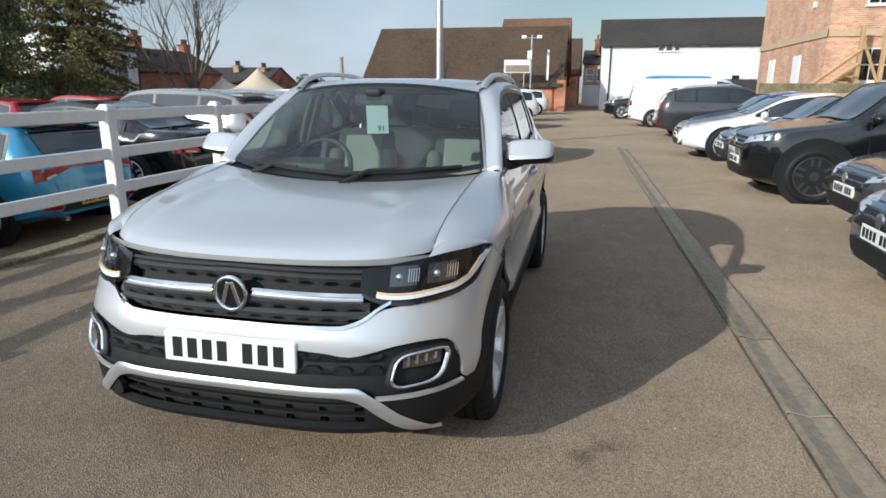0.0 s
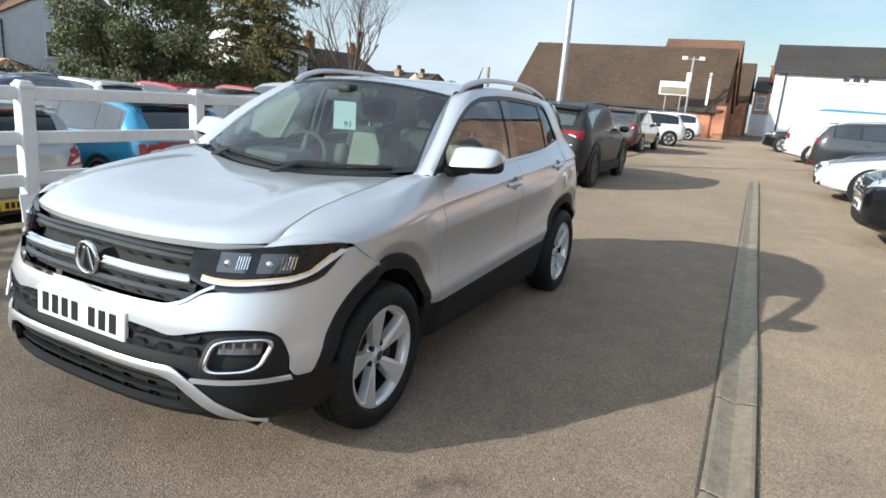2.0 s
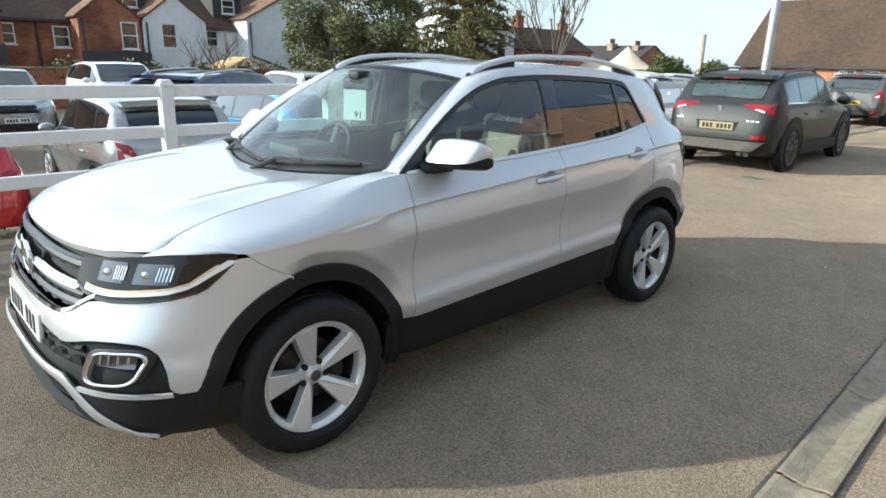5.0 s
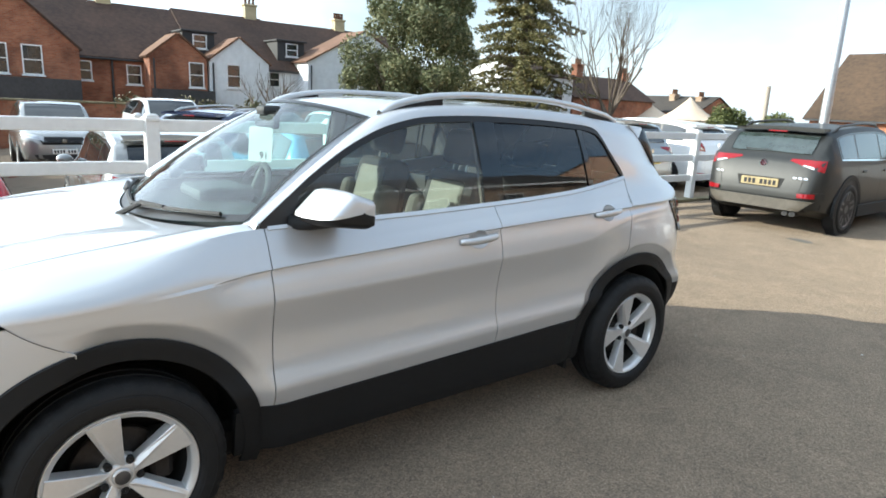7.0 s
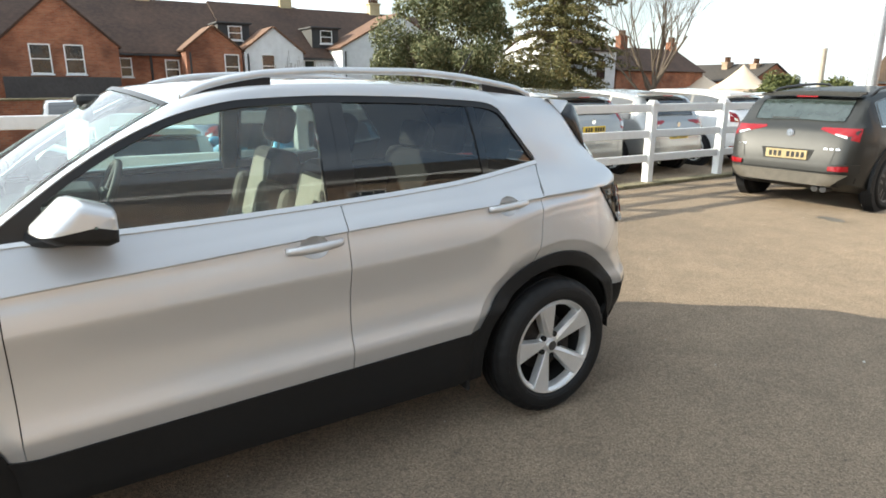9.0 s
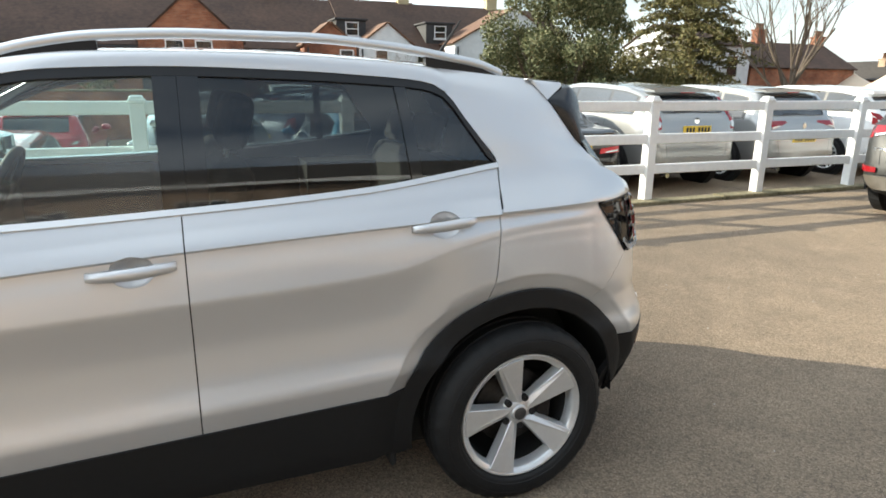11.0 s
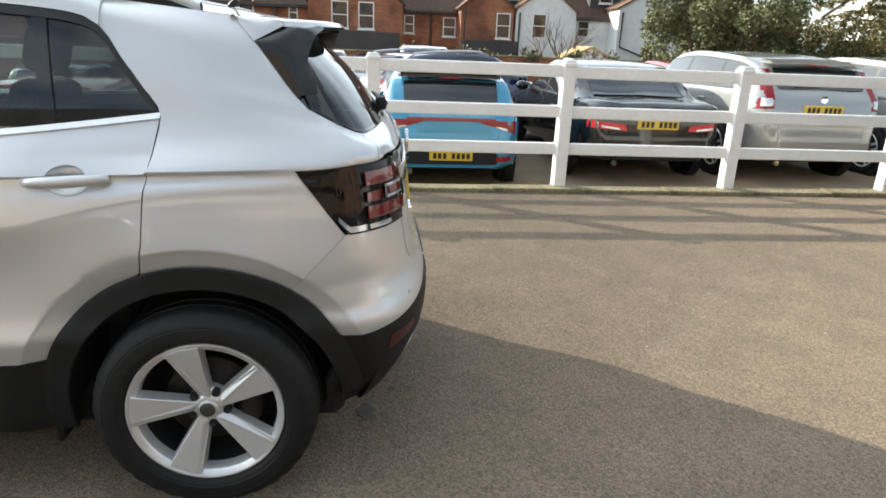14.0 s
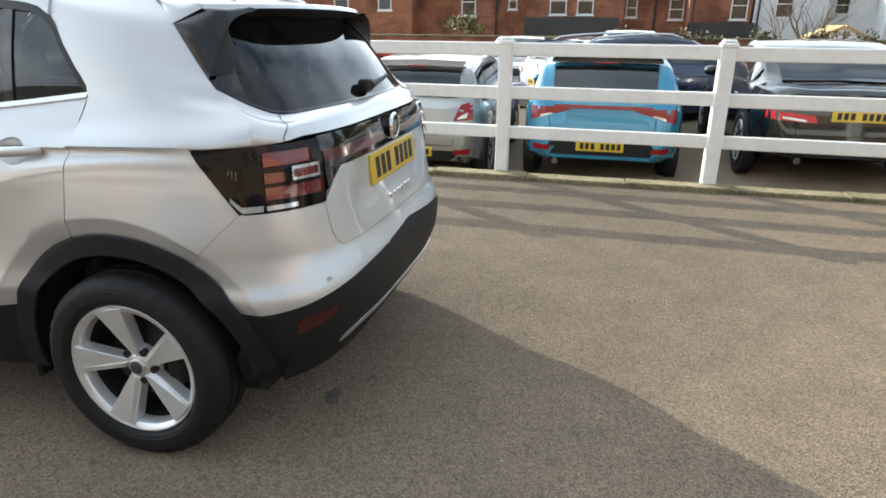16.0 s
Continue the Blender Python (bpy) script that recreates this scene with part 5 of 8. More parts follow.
        for sgn in (1, -1):
            sheet("window_strip", lambda f, v, sgn=sgn: side_pt(f, .01 + .05 * v, sgn, .008), steps(sd[0] - .02, sd[-1] + .012, 14), (0, 1), CHROME, root, thick=.006, flip=sgn < 0)
        p = top_pt(S["rr"] - .05, 0, .0)
        fin_v = [(-.02, -.09, -.01), (.02, -.09, -.01), (.025, .07, -.02), (-.025, .07, -.02), (-.004, .05, .055), (.004, .05, .055)]
        link_mesh("aerial_fin", [(p.x + a, p.y + b, p.z + c_) for a, b, c_ in fin_v], [(0, 1, 5, 4), (1, 2, 5), (2, 3, 4, 5), (3, 0, 4), (0, 3, 2, 1)], GLOSS_BLACK, root)
    part("wiper", box(-.02, .34, (S["gb"] - .5) * L - .075, (S["gb"] - .5) * L - .055, smooth_interp(S["gb"] - .012, top), smooth_interp(S["gb"] - .012, top) + .02), BLACK_PLASTIC, root) if style in ("suv", "crossover", "hatch") else None
    cast_patch(bvh, "rear_valance", [(-half * .86, .26), (half * .86, .26), (half * (.90 if val_top < .5 else .55), val_top), (-half * (.90 if val_top < .5 else .55), val_top)], "y", CLADDING, root, 10, 3, off=.008)
    cast_patch(bvh, "grille", [(-half * .50, zt - .42), (half * .50, zt - .42), (half * .58, zt - .24), (-half * .58, zt - .24)], "-y", BLACK_PLASTIC, root, 8, 3)
    cast_patch(bvh, "lower_grille", [(-half * .62, .30), (half * .62, .30), (half * .70, .43), (-half * .70, .43)], "-y", BLACK_PLASTIC, root, 8, 2)
    for k in range(3):
        z = zt - .39 + .05 * k
        cast_patch(bvh, "grille_bar", [(-half * .48, z), (half * .48, z), (half * .48, z + .014), (-half * .48, z + .014)], "-y", GLOSS_BLACK, root, 8, 1, off=.012)
    bm = tube([(0, -.5 * L - .004, zt - .33), (0, -.5 * L - .02, zt - .33)], .055, 16)
    part("badge", bm, CHROME, root)
    pz = plate_z or zt - .30
    hit = bvh.ray_cast(Vector((0, 6, pz)), Vector((0, -1, 0)))[0]
    if rear_plate and hit:
        p = part("number_plate", box(-.26, .26, hit.y - .005, hit.y + .014, pz - .056, pz + .056, .004), plate_mat or PLATE_YELLOW, root)
        plate_bars(p, 0, hit.y + .014, pz, .52, .111, 1)
    hit = bvh.ray_cast(Vector((0, -6, .50)), Vector((0, 1, 0)))[0]
    p = part("number_plate", box(-.26, .26, hit.y - .016, hit.y + .005, .45, .561, .004), PLATE_WHITE, root)
    plate_bars(p, 0, hit.y - .016, .505, .52, .111, -1)
    if not skid:
        part("exhaust", tube([(half * .55, L / 2 - .15, .27), (half * .55, L / 2 - .01, .27)], .035, 12), CHROME, root)
    return root


def park(nose_x=None, tail_x=None, y=0.0, facing="-x", L=4.2, x=None, turn=0.0, z=None):
    """Pose of a car by its nose or tail. The car's own nose looks to -y."""
    ang = {"-x": -90, "+x": 90, "-y": 0, "+y": 180}[facing] + turn
    if facing == "-x":
        cx = nose_x + L / 2 if nose_x is not None else tail_x - L / 2
    elif facing == "+x":
        cx = tail_x + L / 2 if tail_x is not None else nose_x - L / 2
    else:
        cx = x
    return pose(cx, y, yard_level(cx, y) if z is None else z, 0, 0, ang)



# ---- the silver crossover ----
WB, TR = 2.551, 0.328
FRONT_Y = [(0.2, -.74), (.28, -.80), (.35, -.815), (.45, -.818), (.55, -.797), (.62, -.792), (.70, -.768), (.80, -.738), (.88, -.712), (.95, -.64), (1.05, -.5)]
REAR_Y = [(0.2, 3.12), (.35, 3.185), (.50, 3.240), (.58, 3.246), (.63, 3.238), (.70, 3.210), (.74, 3.200), (.82, 3.182), (1.04, 3.150), (1.16, 3.09)]
def nose_n(z):
    return interp(z, [(.6, 3.2), (.75, 2.8), (.88, 2.5)])
def tail_n(z):
    return interp(z, [(.62, 3.7), (.72, 3.6), (.84, 3.9)])


def belt_z(y):
    return smooth_interp(y, [(.3, 1.07), (.5, 1.078), (1.0, 1.085), (1.57, 1.105), (2.0, 1.13), (2.25, 1.157), (2.475, 1.186)])


def crease(y):
    return smooth_interp(y, [(-.278, .878), (-.2, .884), (.28, .924), (.47, .945), (.95, .973), (1.5, 1.006), (2.07, 1.030), (2.45, 1.042), (2.82, 1.049), (3.0, 1.05)])


def second_crease(y):
    """Soft edge under the main crease; it sweeps up behind the rear handle."""
    return smooth_interp(y, [(0, .822), (1.46, .872), (1.87, .887), (2.10, .905), (2.29, .950), (2.45, .980), (2.60, .994), (2.85, .998)])


def section(y, z):
    """Half-width of the flank at y, height z."""
    z1, z2, zl, zb = crease(y), second_crease(y), .506 + .033 * max(y, 0), belt_z(y)
    fade = max(0.0, min(1.0, (y - .27) / .14)) * max(0.0, min(1.0, (2.95 - y) / .40))
    f = fade
    h = max(0.0, min(1.0, (y - 2.12) / .34))   # haunch over the rear wheel
    pts = [(.15, .78), (.22, .815), (.30, .845), (.38, .857), (zl - .06, .873), (zl - .008, .879 + .004 * f), (zl + .003, .879 + .003 * f), (zl + .05, .868 - .002 * f), (zl + .11, .864 - .006 * f + .012 * h), ((zl + z2) / 2, .865 - .008 * f + .026 * h),
           (z2 - .075, .871 - .004 * f + .019 * h), (z2 - .020, .8765 + .002 * f + .006 * h), (z2 - .004, .878 + .0036 * f), (z2 + .003, .8785 + .0036 * f), (z2 + .020, .879 + .0015 * f), (lerp(z2, z1, .5), .881 - .007 * f), (z1 - .014, .882 - .019 * f), (z1 - .006, .8825 - .020 * f), (z1 + .004, .8835 + .002 * f),
           (z1 + .012, .8828 - .0008 * f), (lerp(z1, zb, .5), .856), (zb + .01, .808)]
    w = smooth_interp(z, pts)
    # between the arches the body draws in, most of all above the main crease
    waist = max(0.0, min(1.0, (y - .02) / .40)) * (1 - .5 * max(0.0, min(1.0, (y - 2.2) / .35)) * max(0.0, min(1.0, 1 - (z - z1) / .05)))
    w -= .014 * max(0.0, min(1.0, (y - 2.1) / .35)) * max(0.0, min(1.0, (z - z1) / .10))
    w -= waist * interp(z, [(zl, .014), (z2 - .075, .012), (z2 + .003, .011), (z1 - .014, .017), (z1 - .006, .018), (z1 + .004, .031), (z1 + .05, .033), (zb, .028)])
    flare = .018 * math.exp(-((y - WB) / .32) ** 2) + .008 * math.exp(-((y) / .34) ** 2)
    taper = .045 * max(0, min(1, (y - 2.15) / .65)) * max(0, min(1, (z - .6) / .35))
    return w - taper + flare * max(0, min(1, (1.0 - z) / .3))


def arch_lip(y, z):
    """Inward chamfer of the panels round the wheel arches."""
    lip = 0
    for yc in (0, WB):
        rr = math.hypot(y - yc, z - TR)
        t = max(0, min(1, (.520 - rr) / .012))
        lip += .48 * max(0, .520 - max(rr, .455)) * t * t * (3 - 2 * t)
    return lip * max(0, min(1, (y + .14) / .12))


def flank_x(y, z):
    w = section(min(y, 2.8), z)
    if y < 0:
        n = nose_n(z)
        w *= (1 - min(1, y / smooth_interp(z, FRONT_Y)) ** n) ** (1 / n)
    if y > 2.5:
        n = tail_n(z)
        w *= (1 - min(1, (y - 2.5) / (smooth_interp(z, REAR_Y) - 2.5)) ** n) ** (1 / n)
    return w - arch_lip(y, z)


def nose_y(x, z):
    w, n = section(0, z), nose_n(z)
    return smooth_interp(z, FRONT_Y) * (1 - min(1, abs(x) / w) ** n) ** (1 / n)


def tail_w(z):
    return section(2.8, z)


def nx(x, z, off=0.0):
    """Point of the nose at x and height z, off metres proud of it."""
    y = nose_y(x, z)
    y2 = nose_y(x + .01, z)
    n = Vector((y2 - y, -.01, 0)).normalized()
    return Vector((x, y, z)) + n * off


def round_end(a, w, depth, n):
    """Half outline: a 0 is the middle, .7 is 0.86 of the width, 1 is the side."""
    if a < .7:
        x = w * .86 * a / .7
        return x, depth * (1 - (x / w) ** n) ** (1 / n)
    y0 = (1 - .86 ** n) ** (1 / n)
    yy = y0 * (1 - (a - .7) / .3)
    return w * (1 - yy ** n) ** (1 / n), depth * yy


def on_nose(a, z, off=0.0):
    """Point of the front, a from 0 (middle) to 1 (front wheel's axis)."""
    w, n = section(0, z), nose_n(z)
    x, d = round_end(a, w, -smooth_interp(z, FRONT_Y), n)
    nn = Vector(((x / w) ** (n - 1) / w, -(d / -smooth_interp(z, FRONT_Y)) ** (n - 1) / -smooth_interp(z, FRONT_Y), 0)).normalized()
    return Vector((x, -d, z)) + nn * off


def on_tail(a, z, off=0.0, y_end=2.5):
    """Point of the rear, a from 0 (middle) over .7 (corner) to 1 (the flank at y_end)."""
    w, n = tail_w(z), tail_n(z)
    dep = smooth_interp(z, REAR_Y) - 2.5
    x, d = round_end(min(a, .7), w, dep, n)
    if a > .7:
        y = lerp(2.5 + d, y_end, (a - .7) / .3)
        x, d = flank_x(y, z), y - 2.5
    nn = Vector((min(1, x / w) ** (n - 1) / w, max(0, d / dep) ** (n - 1) / dep, 0)).normalized()
    return Vector((x, 2.5 + d, z)) + nn * off


def tx(x, z, off=0.0):
    return on_tail(.7 * x / (.86 * tail_w(z)), z, off)


main_car = tagged(empty("crossover_car"), "clean silver metallic crossover with black cladding and alloy wheels", "car")
GAP = mat("gap_and_shade_black", (0.01, 0.01, 0.01), 0.8)
TRIM_DARK = mat("window_trim", (0.012, 0.012, 0.013), 0.35)
GLASS_CLEAR = glass_mat("clear_car_glass", (0.78, 0.93, 0.89), ior=1.60, dust_haze=0.065)
GLASS_SCREEN = glass_mat("windscreen_glass", (0.66, 0.92, 0.88), 0.0, 1.52, 0.030)
GLASS_REAR = glass_mat("dark_rear_glass", (0.06, 0.07, 0.07), 0.0, 1.5, 0.006)
GLASS_DARK = glass_mat("privacy_glass", (0.27, 0.31, 0.30), dust_haze=0.012)
CLOTH_DARK = mat("dark_seat_cloth", (0.035, 0.036, 0.038), 0.9, vary=0.3, scale=30)
CLOTH_GREY = mat("grey_seat_cloth", (0.20, 0.20, 0.175), 0.9, vary=0.2, scale=40)
CLOTH_MID = mat("taupe_seat_cloth", (0.105, 0.10, 0.09), 0.9, vary=0.2, scale=40)
CABIN = mat("cabin_plastic", (0.022, 0.024, 0.025), 0.7, vary=0.1)
HEADLINER = mat("pale_headliner", (0.42, 0.41, 0.38), 0.9)
LAMP_BLACK = mat("lamp_interior", (0.006, 0.006, 0.006), 0.10, spec=0.35, coat=0.15)
LAMP_SHELL = mat("lamp_bowl", (0.10, 0.10, 0.105), 0.18, metal=0.8, coat=1.0)
DRL = mat("daytime_lens", (0.80, 0.80, 0.78), 0.15, coat=1.0)
DRL_AMBER = mat("amber_indicator_strip", (0.80, 0.56, 0.30), 0.15, coat=1.0)
BAR_RED = mat("smoked_red_bar", (0.09, 0.012, 0.012), 0.1, coat=0.8)
DULL_RED = mat("dark_red_lens", (0.15, 0.010, 0.011), 0.12, coat=0.8)
PINK_LENS = mat("pale_red_lens", (0.17, 0.020, 0.018), 0.12, metal=0.2, coat=0.8)
SMOKED = mat("smoked_tail_lens", (0.008, 0.007, 0.007), 0.06, spec=0.22, coat=0.06)
SENSOR = mat("sensor_grey", (0.56, 0.57, 0.59), 0.4, metal=0.4)
BLADE = mat("satin_black_trim", (0.012, 0.013, 0.015), 0.22)
CARD = mat("price_card", (0.80, 0.82, 0.82), 0.5)


def cosine(a, b, n):
    return [lerp(a, b, (1 - math.cos(math.pi * i / n)) / 2) for i in range(n + 1)]


def pair(name, f, us, vs, material, label="", thick=.016, flip=False, parent=None, smooth=True):
    """The panel and its mirror image on the other side; one panel right across where it starts in the middle."""
    if us[0] == 0 and max(abs(f(0, v)[0]) for v in vs) < 1e-6:
        def across(u, v):
            p = f(abs(u), v)
            return Vector((math.copysign(p[0], u), p[1], p[2]))
        ob = sheet(name, across, [-u for u in reversed(us)] + list(us[1:]), vs, material, parent or main_car, label, thick, flip, smooth=smooth)
        return ob, ob
    a = sheet(name, f, us, vs, material, parent or main_car, label, thick, flip, smooth=smooth)
    b = sheet(name, lambda u, v: Vector((-f(u, v)[0], f(u, v)[1], f(u, v)[2])), us, vs, material, parent or main_car, label, thick, not flip, smooth=smooth)
    return a, b


ARCH = .452
def arch_z(y, yc, r=ARCH):
    d = abs(y - yc)
    return TR + math.sqrt(r * r - d * d) if d < r else -1


def clad_top(y):
    return .445 + .033 * (y - .48)


# bonnet edge from the headlight to the windscreen's foot
EDGE = [(-.475, .668, .893), (-.455, .669, .912), (-.42, .671, .938), (-.35, .674, .966), (-.28, .676, .987), (-.19, .678, 1.005), (-.09, .680, 1.021), (.03, .682, 1.037), (.14, .684, 1.050), (.22, .687, 1.061), (.30, .690, 1.071), (.42, .708, 1.080), (.5, .722, 1.083)]
def edge_x(y):
    return smooth_interp(y, [(a, b) for a, b, c in EDGE])
def edge_z(y):
    return smooth_interp(y, [(a, c) for a, b, c in EDGE])


def flank(y, z):
    return Vector((flank_x(y, z), y, z))


# front wing
def wing(y, v):
    zl = max(arch_z(y, 0), clad_top(.48) if y > .4 else 0)
    zs = min(crease(y) + .006, edge_z(y) - .03)
    if v <= .7:
        z = lerp(zl, zs, v / .7)
        return Vector((flank_x(y, z), y, z))
    t = (v - .7) / .3
    x0, x1 = flank_x(y, zs), edge_x(y)
    z1 = edge_z(y)
    c = Vector((lerp(x0, x1, .09), y, lerp(zs, z1, .62)))
    p = Vector((x0, y, zs)) * (1 - t) ** 2 + c * 2 * t * (1 - t) + Vector((x1, y, z1)) * t * t
    # towards the door the shoulder takes the door's section
    k = max(0.0, min(1.0, (y + .05) / .48))
    k = k * k * (3 - 2 * k)
    zb = z1 - .004
    q = flank(y, lerp(zs, zb, t / .7)) if t < .7 else flank(y, zb).lerp(Vector((x1, y, z1)), (t - .7) / .3)
    return p.lerp(q, k)
def wing_front(v):
    return interp(v, [(0, -.09), (.7, -.264), (.8, -.34), (1, -.468)])
pair("front_wing", lambda u, v: wing(lerp(wing_front(v), .4885, u), v), cosine(0, 1, 48), steps(0, .50, 12) + steps(.50, .65, 10)[1:] + steps(.65, .7, 14)[1:] + steps(.7, 1, 16)[1:], PAINT_SILVER, flip=False)


# doors and rear quarter
def row_z(y, k, low):
    """Height of row k (0..5) of a door: rows follow the creases."""
    z1 = crease(y)
    knots = [low, .506 + .033 * max(y, 0), second_crease(y), z1 - .004, z1 + .004, belt_z(y)]
    i = min(4, int(k))
    return lerp(knots[i], knots[i + 1], k - i)
def shut_y(z):
    """Rear edge of the rear door."""
    y = interp(z, [(.755, 2.403), (.86, 2.425), (1.0, 2.44), (1.10, 2.460), (1.185, 2.472)])
    return min(y, WB - math.sqrt(max(0, ARCH ** 2 - (z - TR) ** 2)))
def front_door(y, k):
    return flank(y, row_z(y, k, clad_top(y)))
def rear_door(u, k):
    y = 2.3
    for _ in range(6):
        y = shut_y(row_z(y, k, clad_top(y)))
    y = lerp(1.529, y, u)
    return flank(y, row_z(y, k, clad_top(y)))
ROWS_K = steps(0, .8, 3) + steps(.8, 1.06, 8)[1:] + steps(1.06, 1.9, 12)[1:] + steps(1.9, 2.08, 9)[1:] + steps(2.08, 3, 14)[1:] + [3.5, 4] + steps(4, 5, 14)[1:]
HANDLES = ((1.40, .966), (2.255, 1.022))
def in_recess(p):
    return any(((p.y - yh) / .054) ** 2 + ((p.z - zh - .004) / .040) ** 2 < 1 for yh, zh in HANDLES)
def punch(obs):
    for ob in obs:
        bm = bmesh.new()
        bm.from_mesh(ob.data)
        bmesh.ops.delete(bm, geom=[f for f in bm.faces if all(in_recess(v.co) for v in f.verts)], context="FACES")
        for v in bm.verts:
            for yh, zh in HANDLES:
                a, b = (v.co.y - yh) / .054, (v.co.z - zh - .004) / .040
                k = math.hypot(a, b)
                if k < 1:
                    y, z = yh + .054 * a / k, zh + .004 + .040 * b / k
                    v.co = Vector((math.copysign(flank_x(y, z), v.co.x), y, z))
        bm.to_mesh(ob.data)
        bm.free()
punch(pair("front_door", front_door, steps(.492, 1.32, 24) + steps(1.32, 1.47, 28)[1:] + [1.49, 1.5255], ROWS_K, PAINT_SILVER))
punch(pair("rear_door", rear_door, steps(0, .70, 18) + steps(.70, .90, 34)[1:] + steps(.90, 1, 6)[1:], ROWS_K, PAINT_SILVER))


# rear quarter below the crease, round to the corner; outer edges: door, arch, lamp, bumper
LAMP_EDGE = [(2.835, 1.045), (2.963, .868)]
def quarter_low(u, v):
    if u < .35:
        y = 2.45
        for _ in range(6):
            z = lerp(max(arch_z(y, WB), .56), crease(y), v)
            y = shut_y(z) + .0035
        y = lerp(y, 2.628, u / .35)
    else:
        t = (u - .35) / .65
        yb_, yt_ = lerp(2.628, 2.800, t), lerp(2.628, 2.963, t)
        zt_ = crease(yt_) + .004 if yt_ < 2.835 else interp(yt_, LAMP_EDGE)
        return flank(lerp(yb_, yt_, v), lerp(arch_z(yb_, WB), zt_, v))
    zb = max(arch_z(y, WB), .552)
    zt_ = crease(y) + .004 if y < 2.835 else interp(y, LAMP_EDGE)
    return flank(y, lerp(zb, zt_, v))
pair("rear_quarter", quarter_low, steps(0, .35, 14) + steps(.35, 1, 30)[1:], steps(0, .3, 16) + steps(.3, 1, 24)[1:], PAINT_SILVER)

QF = [(0, .884, 2.4445, 1.052), (.11, section(2.463, 1.117) + .0005, 2.4660, 1.117), (.22, section(2.474, 1.182) + .001, 2.4755, 1.186), (.38, .728, 2.424, 1.268), (.55, .706, 2.374, 1.335), (.78, .667, 2.308, 1.418), (1, .605, 2.285, 1.488)]
QR = [(0, .765, 3.00, 1.072), (.22, .702, 2.962, 1.136), (.33, .690, 2.896, 1.168), (.42, .682, 2.860, 1.206), (.55, .668, 2.818, 1.250), (.78, .640, 2.718, 1.380), (1, .600, 2.655, 1.452)]
def quarter_up(u, v):
    a = Vector([smooth_interp(v, [(q[0], q[k]) for q in QF]) for k in (1, 2, 3)])
    b = Vector([smooth_interp(v, [(q[0], q[k]) for q in QR]) for k in (1, 2, 3)])
    p = a.lerp(b, u)
    p.x += math.sin(math.pi * u) * lerp(.028, .012, v)
    if v > .74:
        p += Vector((.6, 0, .8)) * .016 * math.sin(math.pi * (v - .74) / .26) * (1 - u) ** 2
    if v < .12:
        zc = crease(p.y) + .004 if p.y < 2.838 else interp(p.y, [(2.838, 1.053), (3.01, 1.058)])
        p.x = lerp(flank_x(p.y, zc), p.x, v / .12)
        p.z = lerp(zc, p.z, v / .12)
    return p
pair("rear_pillar", quarter_up, steps(0, 1, 18), steps(0, .12, 4) + steps(.12, 1, 18)[1:], PAINT_SILVER, thick=.008)

# windows: outline of the glass area along the side
DLO = [(.47, 1.088), (.56, 1.158), (.72, 1.272), (.90, 1.370), (1.06, 1.428), (1.25, 1.462), (1.55, 1.472), (1.9, 1.464), (2.06, 1.455), (2.22, 1.443), (2.295, 1.426), (2.335, 1.390), (2.375, 1.330), (2.432, 1.250), (2.476, 1.187)]
def dlo_top(y):
    return smooth_interp(y, DLO)
def glass_x(y, z, off=0.0):
    zb = 1.095
    t = (z - zb) / (1.47 - zb)
    return lerp(.780, .655, t) + .012 * math.sin(math.pi * max(0, min(1, t))) + off - .11 * max(0, y - 2.2) ** 1.5
def on_glass(y, v, off):
    z = lerp(belt_z(y), dlo_top(y), v)
    return Vector((glass_x(y, z, off), y, z))
pair("front_side_window", lambda y, v: on_glass(y, v, -.004), steps(.60, 1.50, 14), steps(0, 1, 8), GLASS_CLEAR, thick=0)
pair("rear_side_window", lambda y, v: on_glass(y, v, -.004), steps(1.58, 2.18, 12), steps(0, 1, 8), GLASS_DARK, thick=0)
pair("quarter_window", lambda y, v: on_glass(y, v, -.004), steps(2.18, 2.468, 10), steps(0, 1, 8), GLASS_DARK, thick=0)
pair("door_pillar", lambda y, v: on_glass(y, v, .003), steps(1.485, 1.545, 2), steps(0, 1, 8), GLOSS_BLACK, thick=.02)
pair("door_pillar", lambda y, v: on_glass(y, v, .003), steps(1.546, 1.60, 2), steps(0, 1, 8), GLOSS_BLACK, thick=.02)
pair("quarter_bar", lambda y, v: on_glass(y + .015 - .03 * v, v, .002), steps(2.165, 2.20, 2), steps(0, 1, 8), GLOSS_BLACK, thick=.015)
pair("mirror_sail", lambda y, v: on_glass(y, v, .004), steps(.478, .625, 4), steps(0, 1, 6), TRIM_DARK, thick=.015)
def top_frame(y, v):
    zt_ = dlo_top(y)
    z = lerp(max(belt_z(y), zt_ - interp(y, [(.5, .030), (1.0, .022), (2.3, .020), (2.46, .022)])), zt_ + .004, v)
    return Vector((glass_x(y, z, .004), y, z))
pair("window_frame", top_frame, steps(.478, 2.475, 60), (0, 1), TRIM_DARK, thick=.012)
pair("belt_trim", lambda y, v: Vector((section(y, belt_z(y)) + .010 - .012 * v, y, belt_z(y) - .004 + .014 * v)), steps(.50, 2.474, 40), (0, 1), SATIN, thick=.012)

